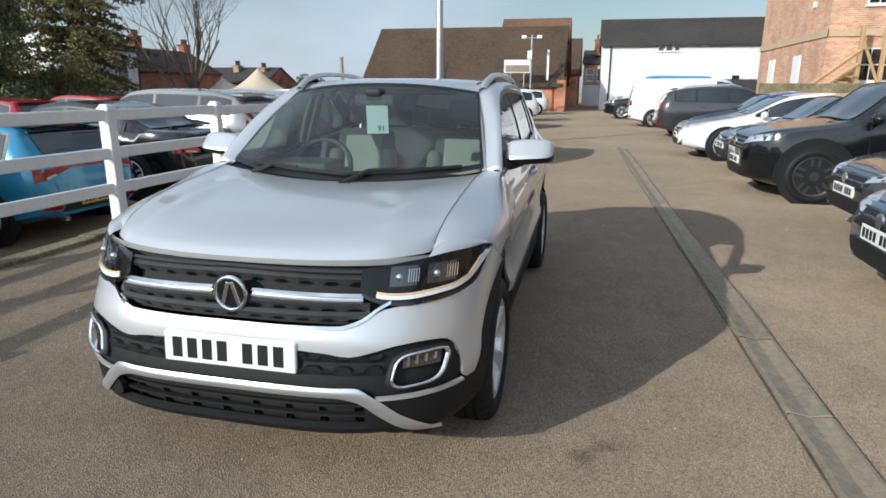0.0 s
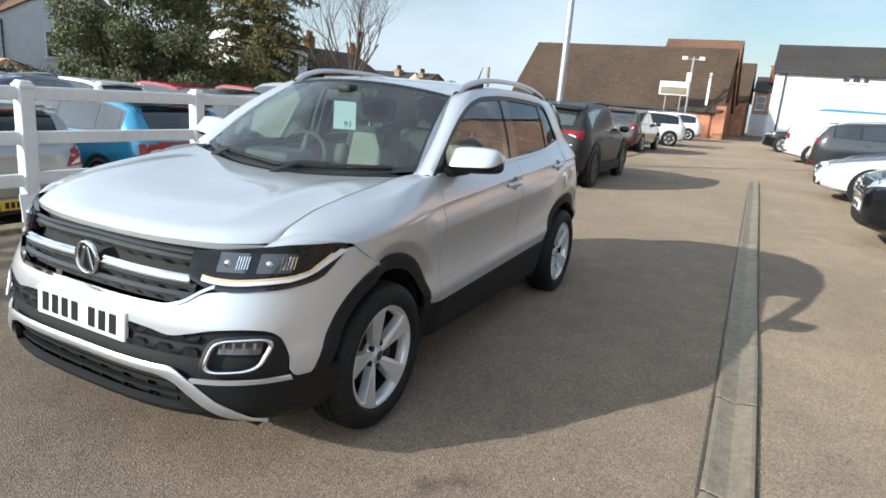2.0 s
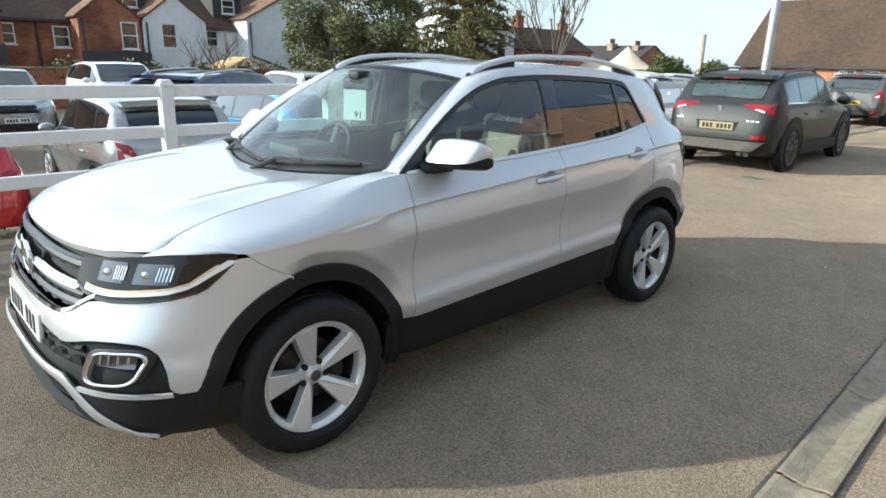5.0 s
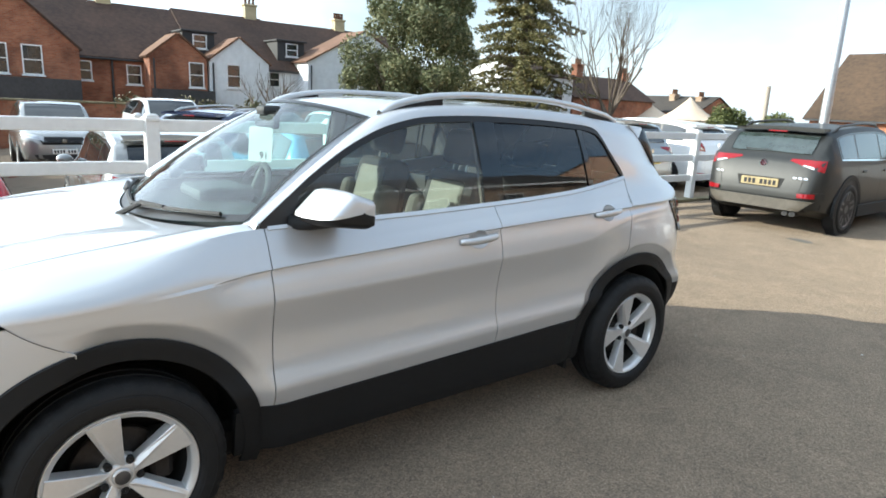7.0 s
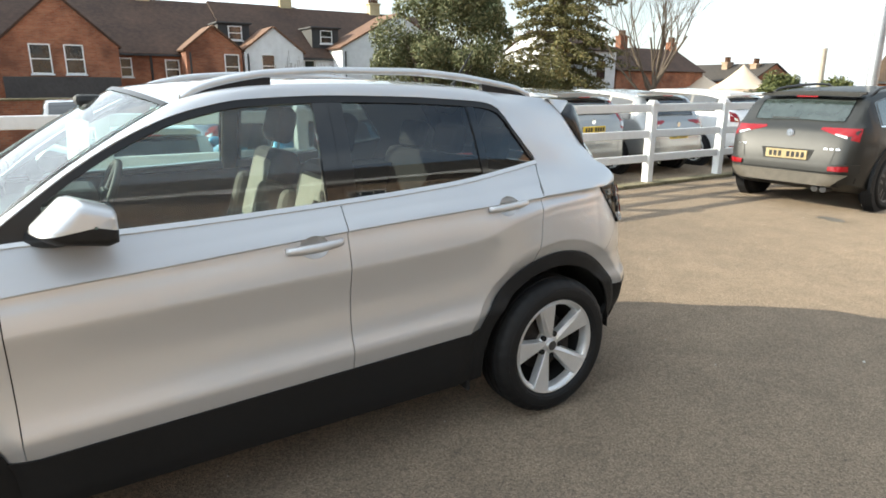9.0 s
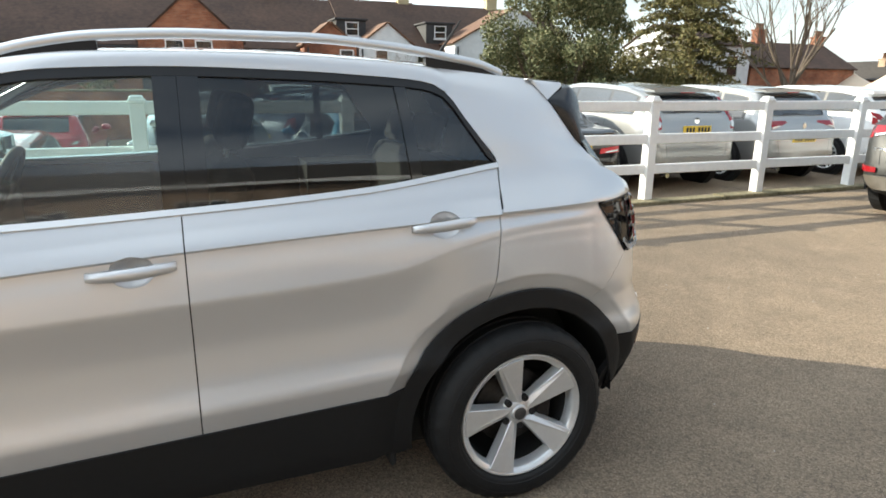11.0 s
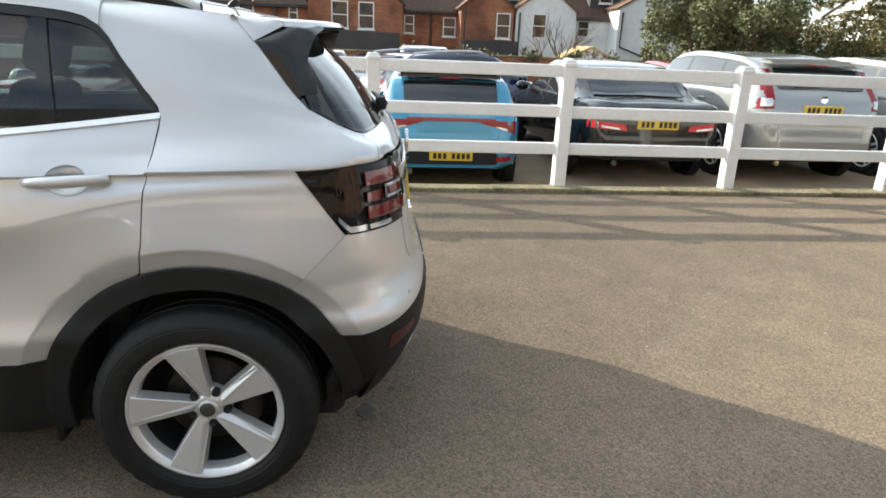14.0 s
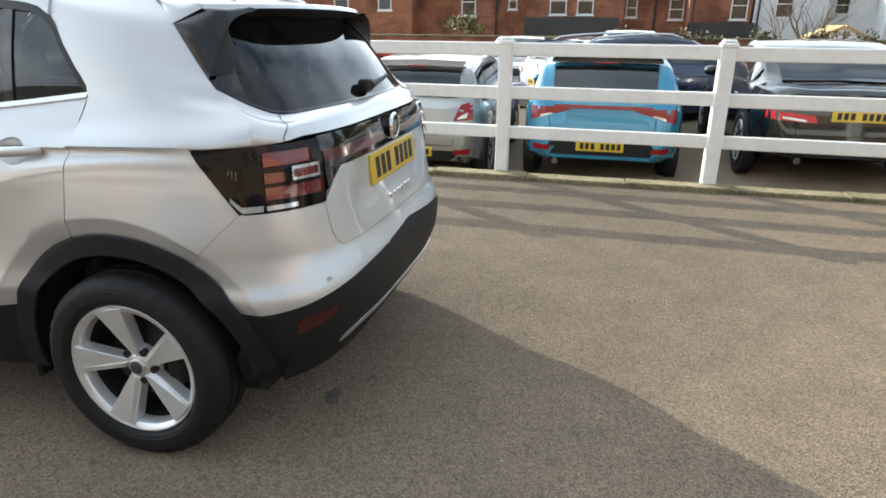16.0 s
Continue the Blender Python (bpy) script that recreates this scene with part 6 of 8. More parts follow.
# roof sides and windscreen pillars
def inner_line(y):
    x = smooth_interp(y, [(.46, .712), (.75, .640), (1.03, .572), (1.12, .572), (1.35, .598), (2.0, .605), (2.3, .605), (2.5, .60)])
    z = smooth_interp(y, [(.46, 1.082), (.75, 1.277), (.92, 1.388), (1.03, 1.452), (1.15, 1.490), (1.35, 1.512), (1.7, 1.518), (2.1, 1.506), (2.35, 1.482), (2.5, 1.468)])
    return Vector((x, y, z))
def rail_side(y, v):
    yo = y
    a = Vector((glass_x(yo, dlo_top(yo), .006), yo, dlo_top(yo) + .004))
    b = inner_line(y)
    p = a.lerp(b, v)
    p += Vector((.55, -.3 * max(0, 1 - (y - .46) / .6), .8)).normalized() * .020 * math.sin(math.pi * v)
    return p
pair("roof_side", rail_side, steps(.468, 2.318, 50), steps(0, 1, 8), PAINT_SILVER, thick=.01)
def roof_z(y):
    return smooth_interp(y, [(.93, 1.502), (1.1, 1.522), (1.4, 1.540), (1.75, 1.545), (2.2, 1.528), (2.5, 1.500), (2.76, 1.462), (2.84, 1.448)])
def roof(y, s):
    e = inner_line(max(1.03, min(y, 2.5)))
    x = s * smooth_interp(y, [(.93, .572), (1.12, .572), (1.35, .598), (2.3, .605), (2.84, .592)])
    yy = y + (.095 * s * s * max(0, 1 - (y - .93) / .3) - .09 * s * s * max(0, (y - 2.55) / .3))
    ze = e.z if y < 2.45 else smooth_interp(yy, [(2.4, 1.477), (2.6, 1.460), (2.75, 1.447)])
    return Vector((x, yy, lerp(roof_z(y), ze, abs(s) ** 2.4)))
sheet("roof", roof, steps(.93, 2.715, 44), steps(-1, 1, 32), PAINT_SILVER, main_car, thick=.012, flip=True)
pair("roof_seam", lambda y, t: roof(y, .90 + .02 * t) + Vector((0, 0, .002)), steps(1.15, 2.6, 24), (0, 1), GAP, thick=0, flip=True)

# windscreen
def screen(u, s, off=0.0):
    b = Vector((s * .705, .20 + .255 * abs(s) ** 2.0, 1.022 + .056 * abs(s) ** 2))
    t = Vector((s * .570, .925 + .10 * abs(s) ** 2, 1.502 - .05 * abs(s) ** 2.2))
    p = b.lerp(t, u)
    return p + Vector((0, -.35, .6)) * .035 * math.sin(math.pi * u) + Vector((0, -.5, .6)) * off
sheet("windscreen", lambda u, s: screen(u, s), steps(0.02, 1, 16), steps(-.985, .985, 24), GLASS_SCREEN, main_car, flip=True)
sheet("screen_border", lambda u, s: screen(u, s, .004), steps(.972, 1.0, 2), steps(-.985, .985, 24), TRIM_DARK, main_car, flip=True)
sheet("screen_border", lambda u, s: screen(u, s, .004), steps(.02, .07, 2), steps(-.985, .985, 24), TRIM_DARK, main_car, flip=True)
pair("screen_border", lambda u, t: screen(u, lerp(.972, .99, t), .004), steps(.03, 1, 14), (0, 1), TRIM_DARK, thick=0, flip=True)

# bonnet
def bonnet(v, s):
    a = abs(s)
    xf = .668
    # front line follows the nose; rear line follows the windscreen's foot
    pf = Vector((a * xf, nose_y(a * xf, .88) + .010, .886 + .006 * a ** 2))
    pr = Vector((a * .690, .205 + .215 * a ** 2.0, 1.030 + .036 * a ** 2))
    ye = lerp(-.475, .36, v)
    e = Vector((edge_x(ye), ye, edge_z(ye)))
    x = lerp(pf.x, pr.x, v) if a < 1 else e.x
    y = lerp(pf.y, pr.y, v)
    crown = smooth_interp(v, [(0, 0), (.05, .028), (.12, .044), (.3, .056), (.6, .044), (1, 0)])
    zl = lerp(pf.z, pr.z, v)
    ridge = .010 * math.exp(-((a - .70 - .05 * (1 - v)) / .10) ** 2) * math.sin(math.pi * min(1, v * 1.1)) if v > 0 else 0
    edge_drop = lerp(zl + crown * .9 + ridge, e.z, max(0, (a - .80) / .20) ** 1.6) if a > .80 else zl + crown * .9 + ridge
    xx = lerp(x, e.x, max(0, (a - .8) / .2))
    return Vector((math.copysign(xx, s), y if a < .8 else lerp(y, e.y, (a - .8) / .2), edge_drop))
sheet("bonnet", bonnet, [0, .006, .015, .03, .05, .075, .10] + steps(.14, 1, 30), steps(-1, 1, 60), PAINT_SILVER, main_car, thick=.022, flip=True)
pair("bonnet_joint", lambda y, t: Vector((edge_x(y) + .0026 * t - .0006, y, edge_z(y) + .0012)), steps(-.455, .355, 40), (0, 1), GAP, thick=0, flip=True)
def lip(v, s):
    a = abs(s)
    x = s * .668
    z = lerp(.866, .8865 + .006 * a * a, v)
    return Vector((x, nose_y(abs(x), .88) + lerp(.014, .0095, v), z))
sheet("bonnet_lip", lip, (0, .5, 1), steps(-1, 1, 40), PAINT_SILVER, main_car)
# dark seals between glass and pillars
def seal(u, v):
    return inner_line(lerp(.462, 1.025, u)).lerp(screen(u, .98), v) - Vector((.001, 0, .002))
pair("pillar_edge", seal, steps(0, 1, 18), (0, 1), PAINT_SILVER, thick=0, flip=True)
for sgn in (1, -1):
    def toe(u, v):
        # the pillar runs on down into the wing
        p, q = rail_side(.468, v), rail_side(.50, v)
        p = p + (p - q) * (u * .35)
        return Vector((sgn * (p.x - .004 * u), p.y, p.z - .012 * u * u))
    sheet("pillar_foot", toe, steps(0, 1, 5), steps(0, 1, 6), PAINT_SILVER, main_car, flip=sgn > 0)
    part("cowl_seal", box(sgn * .68 - .02, sgn * .68 + .02, .40, .48, 1.00, 1.060, .01), TRIM_DARK, main_car)
# dark scuttle and wipers at the screen's foot
sheet("scuttle", lambda t, s: Vector((s * .70, .150 + .085 * t + .245 * s * s, .992 + .03 * t + .05 * s * s)), (0, .5, 1), steps(-1, 1, 16), BLACK_PLASTIC, main_car, flip=True)
for x0, x1 in ((-.52, .06), (.02, .60)):
    pts = []
    for k in range(9):
        x = lerp(x0, x1, k / 8)
        p = screen(.055 + .02 * math.sin(math.pi * k / 8), x / .705, .02)
        pts.append(p)
    w = part("wiper", tube(pts, .009, 6), BLACK_PLASTIC, main_car)
    part("wiper_arm", tube([Vector((x0 + .02, .170 + .25 * (x0 / .705) ** 2, 1.022 + .045 * (x0 / .705) ** 2)), pts[2] + Vector((0, -.012, .012)), pts[4] + Vector((0, -.004, .006))], [.013, .010, .008], 6), BLACK_PLASTIC, w)

# ---- nose ----
def bumper_top(x):
    return interp(x, [(0, .672), (.42, .673), (.47, .688), (.54, .724), (.62, .738), (.72, .745), (.79, .763), (.812, .775), (.828, .815), (.848, .872)])
def bumper_low(x):
    return smooth_interp(x, [(0, .600), (.35, .582), (.44, .570), (.52, .586), (.60, .606), (.68, .612), (.74, .606), (.772, .575), (.786, .51), (.795, .44), (.81, .424), (.85, .42)])
def bumper(a, v):
    p0 = on_nose(a, .6)
    zt_, zb = bumper_top(p0.x), bumper_low(p0.x)
    if p0.y > -.36:
        for _ in range(5):
            zt_ = min(bumper_top(p0.x), interp(on_nose(a, zt_).y, [(-.264, .880), (-.09, .770)]))
    if p0.y > -.46:
        zb = max(zb, arch_z(p0.y, 0))
    return on_nose(a, lerp(zb, max(zt_, zb + .002), v))
pair("front_bumper", bumper, steps(0, .7, 44) + steps(.7, .941, 44)[1:], steps(0, 1, 18), PAINT_SILVER)
pair("bumper_strip", lambda x, v: nx(x, lerp(.412, .426, v) + .02 * max(0, x - .66), .004), steps(.535, .80, 20), (0, .5, 1), PAINT_SILVER, thick=.012)
def bumper_joint(u, v):
    w = .7 * (1 - u)
    p = wing(wing_front(w) - .0010 + .0024 * v, w)
    return p + Vector((.0030, -.0010, .0008))
pair("bumper_joint", bumper_joint, steps(0, .88, 24), (0, 1), GAP, thick=0)
# dark middle of the nose
pair("nose_panel", lambda x, v: nx(x, lerp(.40, .62, v), -.016), steps(0, .80, 40), steps(0, 1, 8), CLADDING, thick=.01)
for row, z0 in enumerate((.545, .500)):
    def teeth(x, v, z0=z0, row=row):
        k = (x * 9.5 + row * .5) % 1
        w = max(0, min(1, min(k, 1 - k) * 6 - .9))
        return nx(x, z0 + .006 * x + v * (.014 + .017 * w), -.010 + .010 * v)
    pair("nose_slat", teeth, steps(0, .555, 110), (0, 1), CLADDING, thick=.014)
# lower intake, skid bar and lip
pair("intake_back", lambda x, v: nx(x, lerp(.24, .44, v), -.06), steps(0, .74, 30), steps(0, 1, 5), GAP, thick=0)
def skid(x, v):
    z = smooth_interp(x, [(0, .432), (.40, .428), (.47, .412), (.54, .355), (.62, .285), (.72, .238)])
    h = smooth_interp(x, [(0, .036), (.40, .038), (.48, .056), (.56, .064), (.63, .056), (.68, .036), (.72, .008)])
    return nx(x, z + h * v, .004 + .012 * math.sin(math.pi * (0.15 + .7 * v)))
pair("skid_bar", skid, steps(0, .72, 44), steps(0, 1, 5), SATIN, thick=.012)
pair("front_lip", lambda x, v: nx(x, lerp(.240, .302, v), .004 - .05 * (1 - v) ** 2), steps(0, .62, 40), steps(0, 1, 6), CLADDING, thick=.03)
def corner(a, v):
    p = on_nose(a, .4)
    lo = interp(p.x, [(.50, .33), (.58, .27), (.66, .235), (.80, .225)])
    hi = interp(p.x, [(.50, .36), (.54, .405), (.80, .424), (.86, .424)])
    if p.y > -.44:
        hi = min(hi, .42)
    z = lerp(lo, hi, v)
    return on_nose(a, z, .002 - .03 * max(0, (.30 - z) / .08) ** 2)
pair("front_corner", corner, steps(.47, .7, 16) + steps(.7, .845, 18)[1:], steps(0, 1, 8), CLADDING, thick=.02)
for z in (.338, .378):
    pair("intake_slat", lambda x, v, z=z: nx(x, z + .010 * v, -.022), steps(0, .54, 30), (0, 1), BLACK_PLASTIC, thick=.02)
for k in range(4):
    x0 = .06 + k * .13
    pair("intake_rib", lambda u, v, x0=x0: nx(x0 + .007 * u, lerp(.30, .42, v), -.036), (0, 1), (0, 1), BLACK_PLASTIC, thick=.03)
# fog lamps in chrome rings
def FR(t, v):
    c, s_ = math.cos(t), math.sin(t)
    sx, sz = math.copysign(abs(c) ** .55, c), math.copysign(abs(s_) ** .55, s_)
    return lerp(.586, .754, .5 + .5 * sx * v) + .012 * sz * v, lerp(.460, .580, .5 + .5 * sz * v) + .006 * sx
ts = steps(0, math.tau, 48)
pair("fog_surround", lambda t, v: nx(*FR(t, v), .006 - .03 * max(0, v - 1.0)), ts, (.90, 1.0, 1.08, 1.17), BLACK_PLASTIC, thick=0)
pair("fog_lamp", lambda t, v: nx(*FR(t, v), .012 if .90 < v < .99 else .003), ts, (.87, .91, .945, .98, 1.01), CHROME, thick=0)
pair("fog_recess", lambda t, v: nx(*FR(t, v), -.012 - .03 * (1 - v)), ts, (.02, .5, .84), LAMP_BLACK, thick=0)
pair("fog_reflector", lambda x, v: nx(x, lerp(.525, .572, v), .0), steps(.620, .735, 8), steps(0, 1, 3), LAMP_SHELL, thick=.02)
for k in range(4):
    x0 = .632 + k * .027
    pair("fog_lens_bar", lambda u, v, x0=x0: nx(x0 + .007 * u, lerp(.532 + .004 * k, .566, v), .006), (0, 1), (0, 1), CHROME, thick=.008)
GRILLE = mat("grille_black", (0.026, 0.027, 0.029), 0.36, vary=0.1, scale=15)
# grille
pair("grille_back", lambda x, v: nx(x, lerp(.665, .88, v), -.05), steps(0, .56, 26), steps(0, 1, 5), GAP, thick=0)
def gr(z, h, off, toothed):
    def f(x, v):
        k = (x * 11) % 1
        w = max(0, min(1, min(k, 1 - k) * 6 - 1.0)) * toothed
        return nx(x, z + v * h - (w if v < .5 else 0) - .02 * x * (z > .72), off + .008 * math.sin(math.pi * v))
    return f
for nm, z, h, off, a0, a1, mt, to in (("grille_slat", .850, .014, -.006, 0, .475, GRILLE, 0), ("grille_slat", .822, .026, -.012, .0, .475, GRILLE, .007),
                                      ("chrome_bar", .774, .015, .0, .078, .475, CHROME, 0), ("grille_slat", .735, .024, -.012, .06, .50, GRILLE, .007),
                                      ("chrome_bar", .762, .008, .002, .078, .475, SATIN, 0), ("grille_slat", .694, .024, -.012, .0, .50, GRILLE, .006)):
    pair(nm, gr(z, h, off, to), steps(a0, a1, 90 if to else 24), (0, .5, 1), mt, thick=.016)
pair("grille_frame", lambda x, v: nx(x, smooth_interp(x, [(0, .662), (.40, .665), (.47, .684), (.53, .726), (.565, .745)]) + .012 * v, .008), steps(0, .565, 36), (0, .5, 1), CHROME, thick=.015)
# round badge, plain
yb = nose_y(0, .768) - .004
bm = lathe([(0, .066), (.010, .066), (.016, .060), (.012, .054), (.004, .053)], 40)
badge = part("badge", bm, CHROME, main_car, "plain round chrome badge", smooth=True, m=pose(0, yb, .765, 0, 0, -90))
part("badge_disc", tube([(0, 0, 0), (.006, 0, 0)], .054, 32), GLOSS_BLACK, badge)
for ang in (28, -28):
    part("badge_bar", box(.004, .012, -.008, .008, -.044, .044, .002), CHROME, badge, m=pose(0, ang / 28 * .020, 0, ang * .6, 0, 0))
# number plate, its registration as plain bars
def reg_bars(parent, y, sign):
    for x in (-.205, -.145, -.085, -.025, .075, .135, .195):
        part("plate_mark", box(x - .020, x + .020, min(y, y + .002 * sign), max(y, y + .002 * sign), -.038, .038, .001), INK, parent)
fp = part("number_plate", box(-.26, .26, -.008, .012, -.056, .056, .004), PLATE_WHITE, main_car, "white front number plate with dark bars", m=pose(0, -.795, .560, -4, 0, 0))
reg_bars(fp, -.008, -1)
# headlights
def hl_top(x):
    return smooth_interp(x, [(.462, .862), (.55, .873), (.65, .884), (.758, .896), (.825, .896), (.848, .888)])
def hl_bot(x):
    return smooth_interp(x, [(.462, .790), (.50, .770), (.56, .752), (.62, .746), (.70, .751), (.76, .759), (.795, .772), (.815, .784), (.832, .824), (.848, .880)])
def lamp_pt(x, v, off):
    z = lerp(hl_bot(x), hl_top(x), v)
    return nx(x, z, off)
heads = pair("headlight", lambda x, v: lamp_pt(x, v, .004), steps(.462, .80, 30) + [.81, .82, .828, .834, .840, .844, .847], steps(0, 1, 10), LAMP_BLACK, thick=.03)
for i, h in enumerate(heads):
    s = 1 if i == 0 else -1
    def mir(p, s=s):
        return Vector((p.x * s, p.y, p.z))
    fl = s < 0
    def strip(s_, out):
        # path along the lamp's foot and up its outer end; out: metres below or outside it
        k = .72
        if s_ < k:
            x = lerp(.50, .792, s_ / k)
            z = lerp(hl_bot(x), hl_top(x), .235) if x < .76 else lerp(lerp(hl_bot(.76), hl_top(.76), .235), .806, (x - .76) / .032)
            return mir(nx(x, z - out, .0095))
        t = (s_ - k) / (1 - k)
        return mir(nx(lerp(.792, .838, t) + out * .55, lerp(.806, .884, t) - out * .5 * (1 - .6 * t), .0095))
    sheet("indicator_strip", lambda u, v: strip(u, .006 * (1 - v)), steps(.04, .92, 32), (0, 1), DRL_AMBER, h, thick=.006, flip=fl)
    sheet("daytime_strip", lambda u, v: strip(u, lerp(.021 + .010 * max(0, (u - .72) / .28), .0070, v)), steps(.04, .97, 40), (0, .5, 1), DRL, h, thick=.006, flip=fl)
    for xc in (.585, .70):
        c = nx(xc, .830, .0)
        d = Vector((c.x * .35, -1, 0)).normalized()
        sheet("lens_surround", lambda u, v, xc=xc: mir(nx(xc + lerp(-.030, .055, u), lerp(.800, .866, v), .0065)), steps(0, 1, 6), steps(0, 1, 4), LAMP_SHELL, h, thick=.006, flip=fl)
        bm = bmesh.new()
        bmesh.ops.create_uvsphere(bm, u_segments=16, v_segments=10, radius=.014)
        part("projector", bm, CHROME, h, smooth=True, m=Matrix.Translation(mir(c) + mir(d) * .004))
        for k in range(5):
            x = xc + .026 + k * .0075
            sheet("reflector_fin", lambda u, v, x=x: mir(nx(x + .0025 * u, lerp(.812, .856, v), .009)), (0, 1), (0, 1), CHROME, h, thick=.003, flip=fl)
    sheet("lamp_rim", lambda x, v: mir(nx(x, hl_bot(x) - .012 * (1 - v), .006)), steps(.47, .846, 30), (0, 1), GLOSS_BLACK, h, thick=.01, flip=fl)

# wing tips above the lamps
def wing_tip(u, v):
    w = lerp(1, .7, u)
    a, b = lamp_pt(lerp(.668, .847, u), 1, .002), wing(wing_front(w), w)
    return a.lerp(b, v) + Vector((.004, -.006, .003)) * math.sin(math.pi * v)
pair("wing_tip", wing_tip, steps(0, 1, 14), steps(0, 1, 4), PAINT_SILVER, thick=0)

# ---- cladding, arches and wheels ----
def clad_sill(u, v):
    y = lerp(.36, 2.16, u)
    lo, hi = .262, clad_top(y) + .004
    z = lerp(lo, hi, v)
    return Vector((flank_x(y, z) + .006 - .05 * max(0, .3 - z) ** 1, y, z))
pair("sill_cladding", clad_sill, steps(0, 1, 40), steps(0, 1, 8), CLADDING, thick=.03)
for yc, a0, a1 in ((0, -14, 178), (WB, 2, 190)):
    def arch_trim(t, v, yc=yc):
        r = lerp(.392, .462, v)
        y, z = yc + r * math.cos(t) * 1.0, TR + r * math.sin(t)
        z = max(z, .2)
        return Vector((flank_x(y, max(z, .22)) + .010 - .005 * (v > .99) - .004 * (v < .01), y, z))
    def arch_rng(t0, t1):
        return [math.radians(lerp(t0, t1, k / 60)) for k in range(61)]
    # the front arch runs down to the bumper, the rear one to the sill
    pair("arch_trim", arch_trim, arch_rng(a0, a1), (0, .06, .3, .6, .94, 1), CLADDING, thick=.02, flip=True)
    def liner(t, v, yc=yc):
        r = .402
        return Vector((lerp(.80, .50, v), yc + r * math.cos(t), TR + r * math.sin(t)))
    pair("wheel_well", liner, [math.radians(lerp(0, 180, k / 40)) for k in range(41)], (0, .5, 1), GAP, thick=0)
    pair("wheel_well_back", lambda t, v, yc=yc: Vector((.50, yc + .405 * v * math.cos(t), TR + .405 * v * math.sin(t))), [math.radians(lerp(0, 180, k / 40)) for k in range(41)], (0, .5, 1), GAP, thick=0)

def tyre_mesh():
    r, w = TR, .103
    prof = [(-w, .235), (-w, .29), (-w * .8, .318), (-w * .60, r - .002), (-w * .58, r - .008), (-w * .50, r - .008), (-w * .48, r), (-w * .14, r), (-w * .12, r - .008), (-w * .04, r - .008), (-w * .02, r),
            (w * .30, r), (w * .32, r - .008), (w * .40, r - .008), (w * .42, r), (w * .66, r - .003), (w * .80, .320), (w * .90, .309), (w * .98, .298), (w * 1.015, .288), (w * 1.005, .2855), (w * 1.03, .283),
            (w * 1.045, .270), (w * 1.03, .252), (w * 1.005, .2495), (w * 1.0, .244), (w * .94, .236), (w * .80, .230)]
    me = bpy.data.meshes.new("tyre")
    sides = 144
    bm = lathe(prof, sides)
    for n, v in enumerate(bm.verts):
        rad, k = math.hypot(v.co.y, v.co.z), n % sides
        if v.co.x > w * .6 and .305 < rad < r - .001 and k % 4 == 0:
            v.co.y *= 1 - .005 / rad
            v.co.z *= 1 - .005 / rad
    bm.to_mesh(me)
    bm.free()
    me.materials.append(RUBBER)
    me.polygons.foreach_set("use_smooth", [True] * len(me.polygons))
    me.set_sharp_from_angle(angle=radians(35))
    return me
def spoke_mesh():
    """One broad blade-like spoke leaning off the radius, its face to +x: flat face, a hollow facet along one flank."""
    pts = {"h0": (.050, -.028, .040), "h1": (.058, .010, .030), "t0": (.0905, -.100, .193), "t1": (.0905, -.004, .2175),
           "k0": (.066, -.012, .050), "k1": (.092, -.088, .199),
           "bh0": (.022, -.032, .040), "bh1": (.022, .014, .030), "bt0": (.050, -.106, .193), "bt1": (.050, .001, .2175), "tm": (.092, -.055, .2105), "bm": (.050, -.055, .2105)}
    order = list(pts)
    v = [pts[k] for k in order]
    i = {k: n for n, k in enumerate(order)}
    faces = [("k0", "h1", "t1", "tm", "k1"), ("h0", "k0", "k1", "t0"), ("h0", "h1", "k0"), ("k1", "tm", "t0"), ("h1", "bh1", "bt1", "t1"), ("t0", "bt0", "bh0", "h0"),
             ("t1", "bt1", "bm", "tm"), ("tm", "bm", "bt0", "t0"), ("h0", "bh0", "bh1", "h1")]
    me = bpy.data.meshes.new("spoke")
    me.from_pydata(v, [], [[i[k] for k in f] for f in faces])
    bm = bmesh.new()
    bm.from_mesh(me)
    bmesh.ops.recalc_face_normals(bm, faces=bm.faces[:])
    bmesh.ops.bevel(bm, geom=bm.edges[:], offset=.0018, segments=1, affect="EDGES")
    bm.to_mesh(me)
    bm.free()
    me.materials.append(ALLOY)
    return me
def lathe_mesh(name, prof, sides, material):
    me = bpy.data.meshes.new(name)
    bm = lathe(prof, sides)
    bm.to_mesh(me)
    bm.free()
    me.materials.append(material)
    me.polygons.foreach_set("use_smooth", [True] * len(me.polygons))
    return me
TYRE, SPOKE = tyre_mesh(), spoke_mesh()
RIM = lathe_mesh("rim", [(.080, .230), (.090, .229), (.092, .226), (.087, .222), (.084, .209), (.074, .205), (.040, .202)], 64, ALLOY)
# the silver barrel is coloured black here to paint the shade behind the spokes
BARREL = lathe_mesh("shaded_barrel", [(.040, .202), (-.02, .200), (-.08, .198), (-.09, .12), (-.09, .01)], 48, GAP)
HUB = lathe_mesh("hub", [(.020, .066), (.044, .064), (.050, .056), (.056, .040), (.064, .034), (.060, .029)], 32, ALLOY)
CAP = lathe_mesh("hub_cap", [(.058, .031), (.068, .029), (.070, .024), (.070, .001)], 24, SATIN)
CAPD = lathe_mesh("cap_disc", [(.0708, .023), (.0712, .0225), (.0712, .001)], 24, ALLOY_DARK)
BOLT = lathe_mesh("wheel_bolt", [(.042, .0125), (.060, .0125), (.060, .009), (.057, .007), (.057, .0005)], 12, GAP)
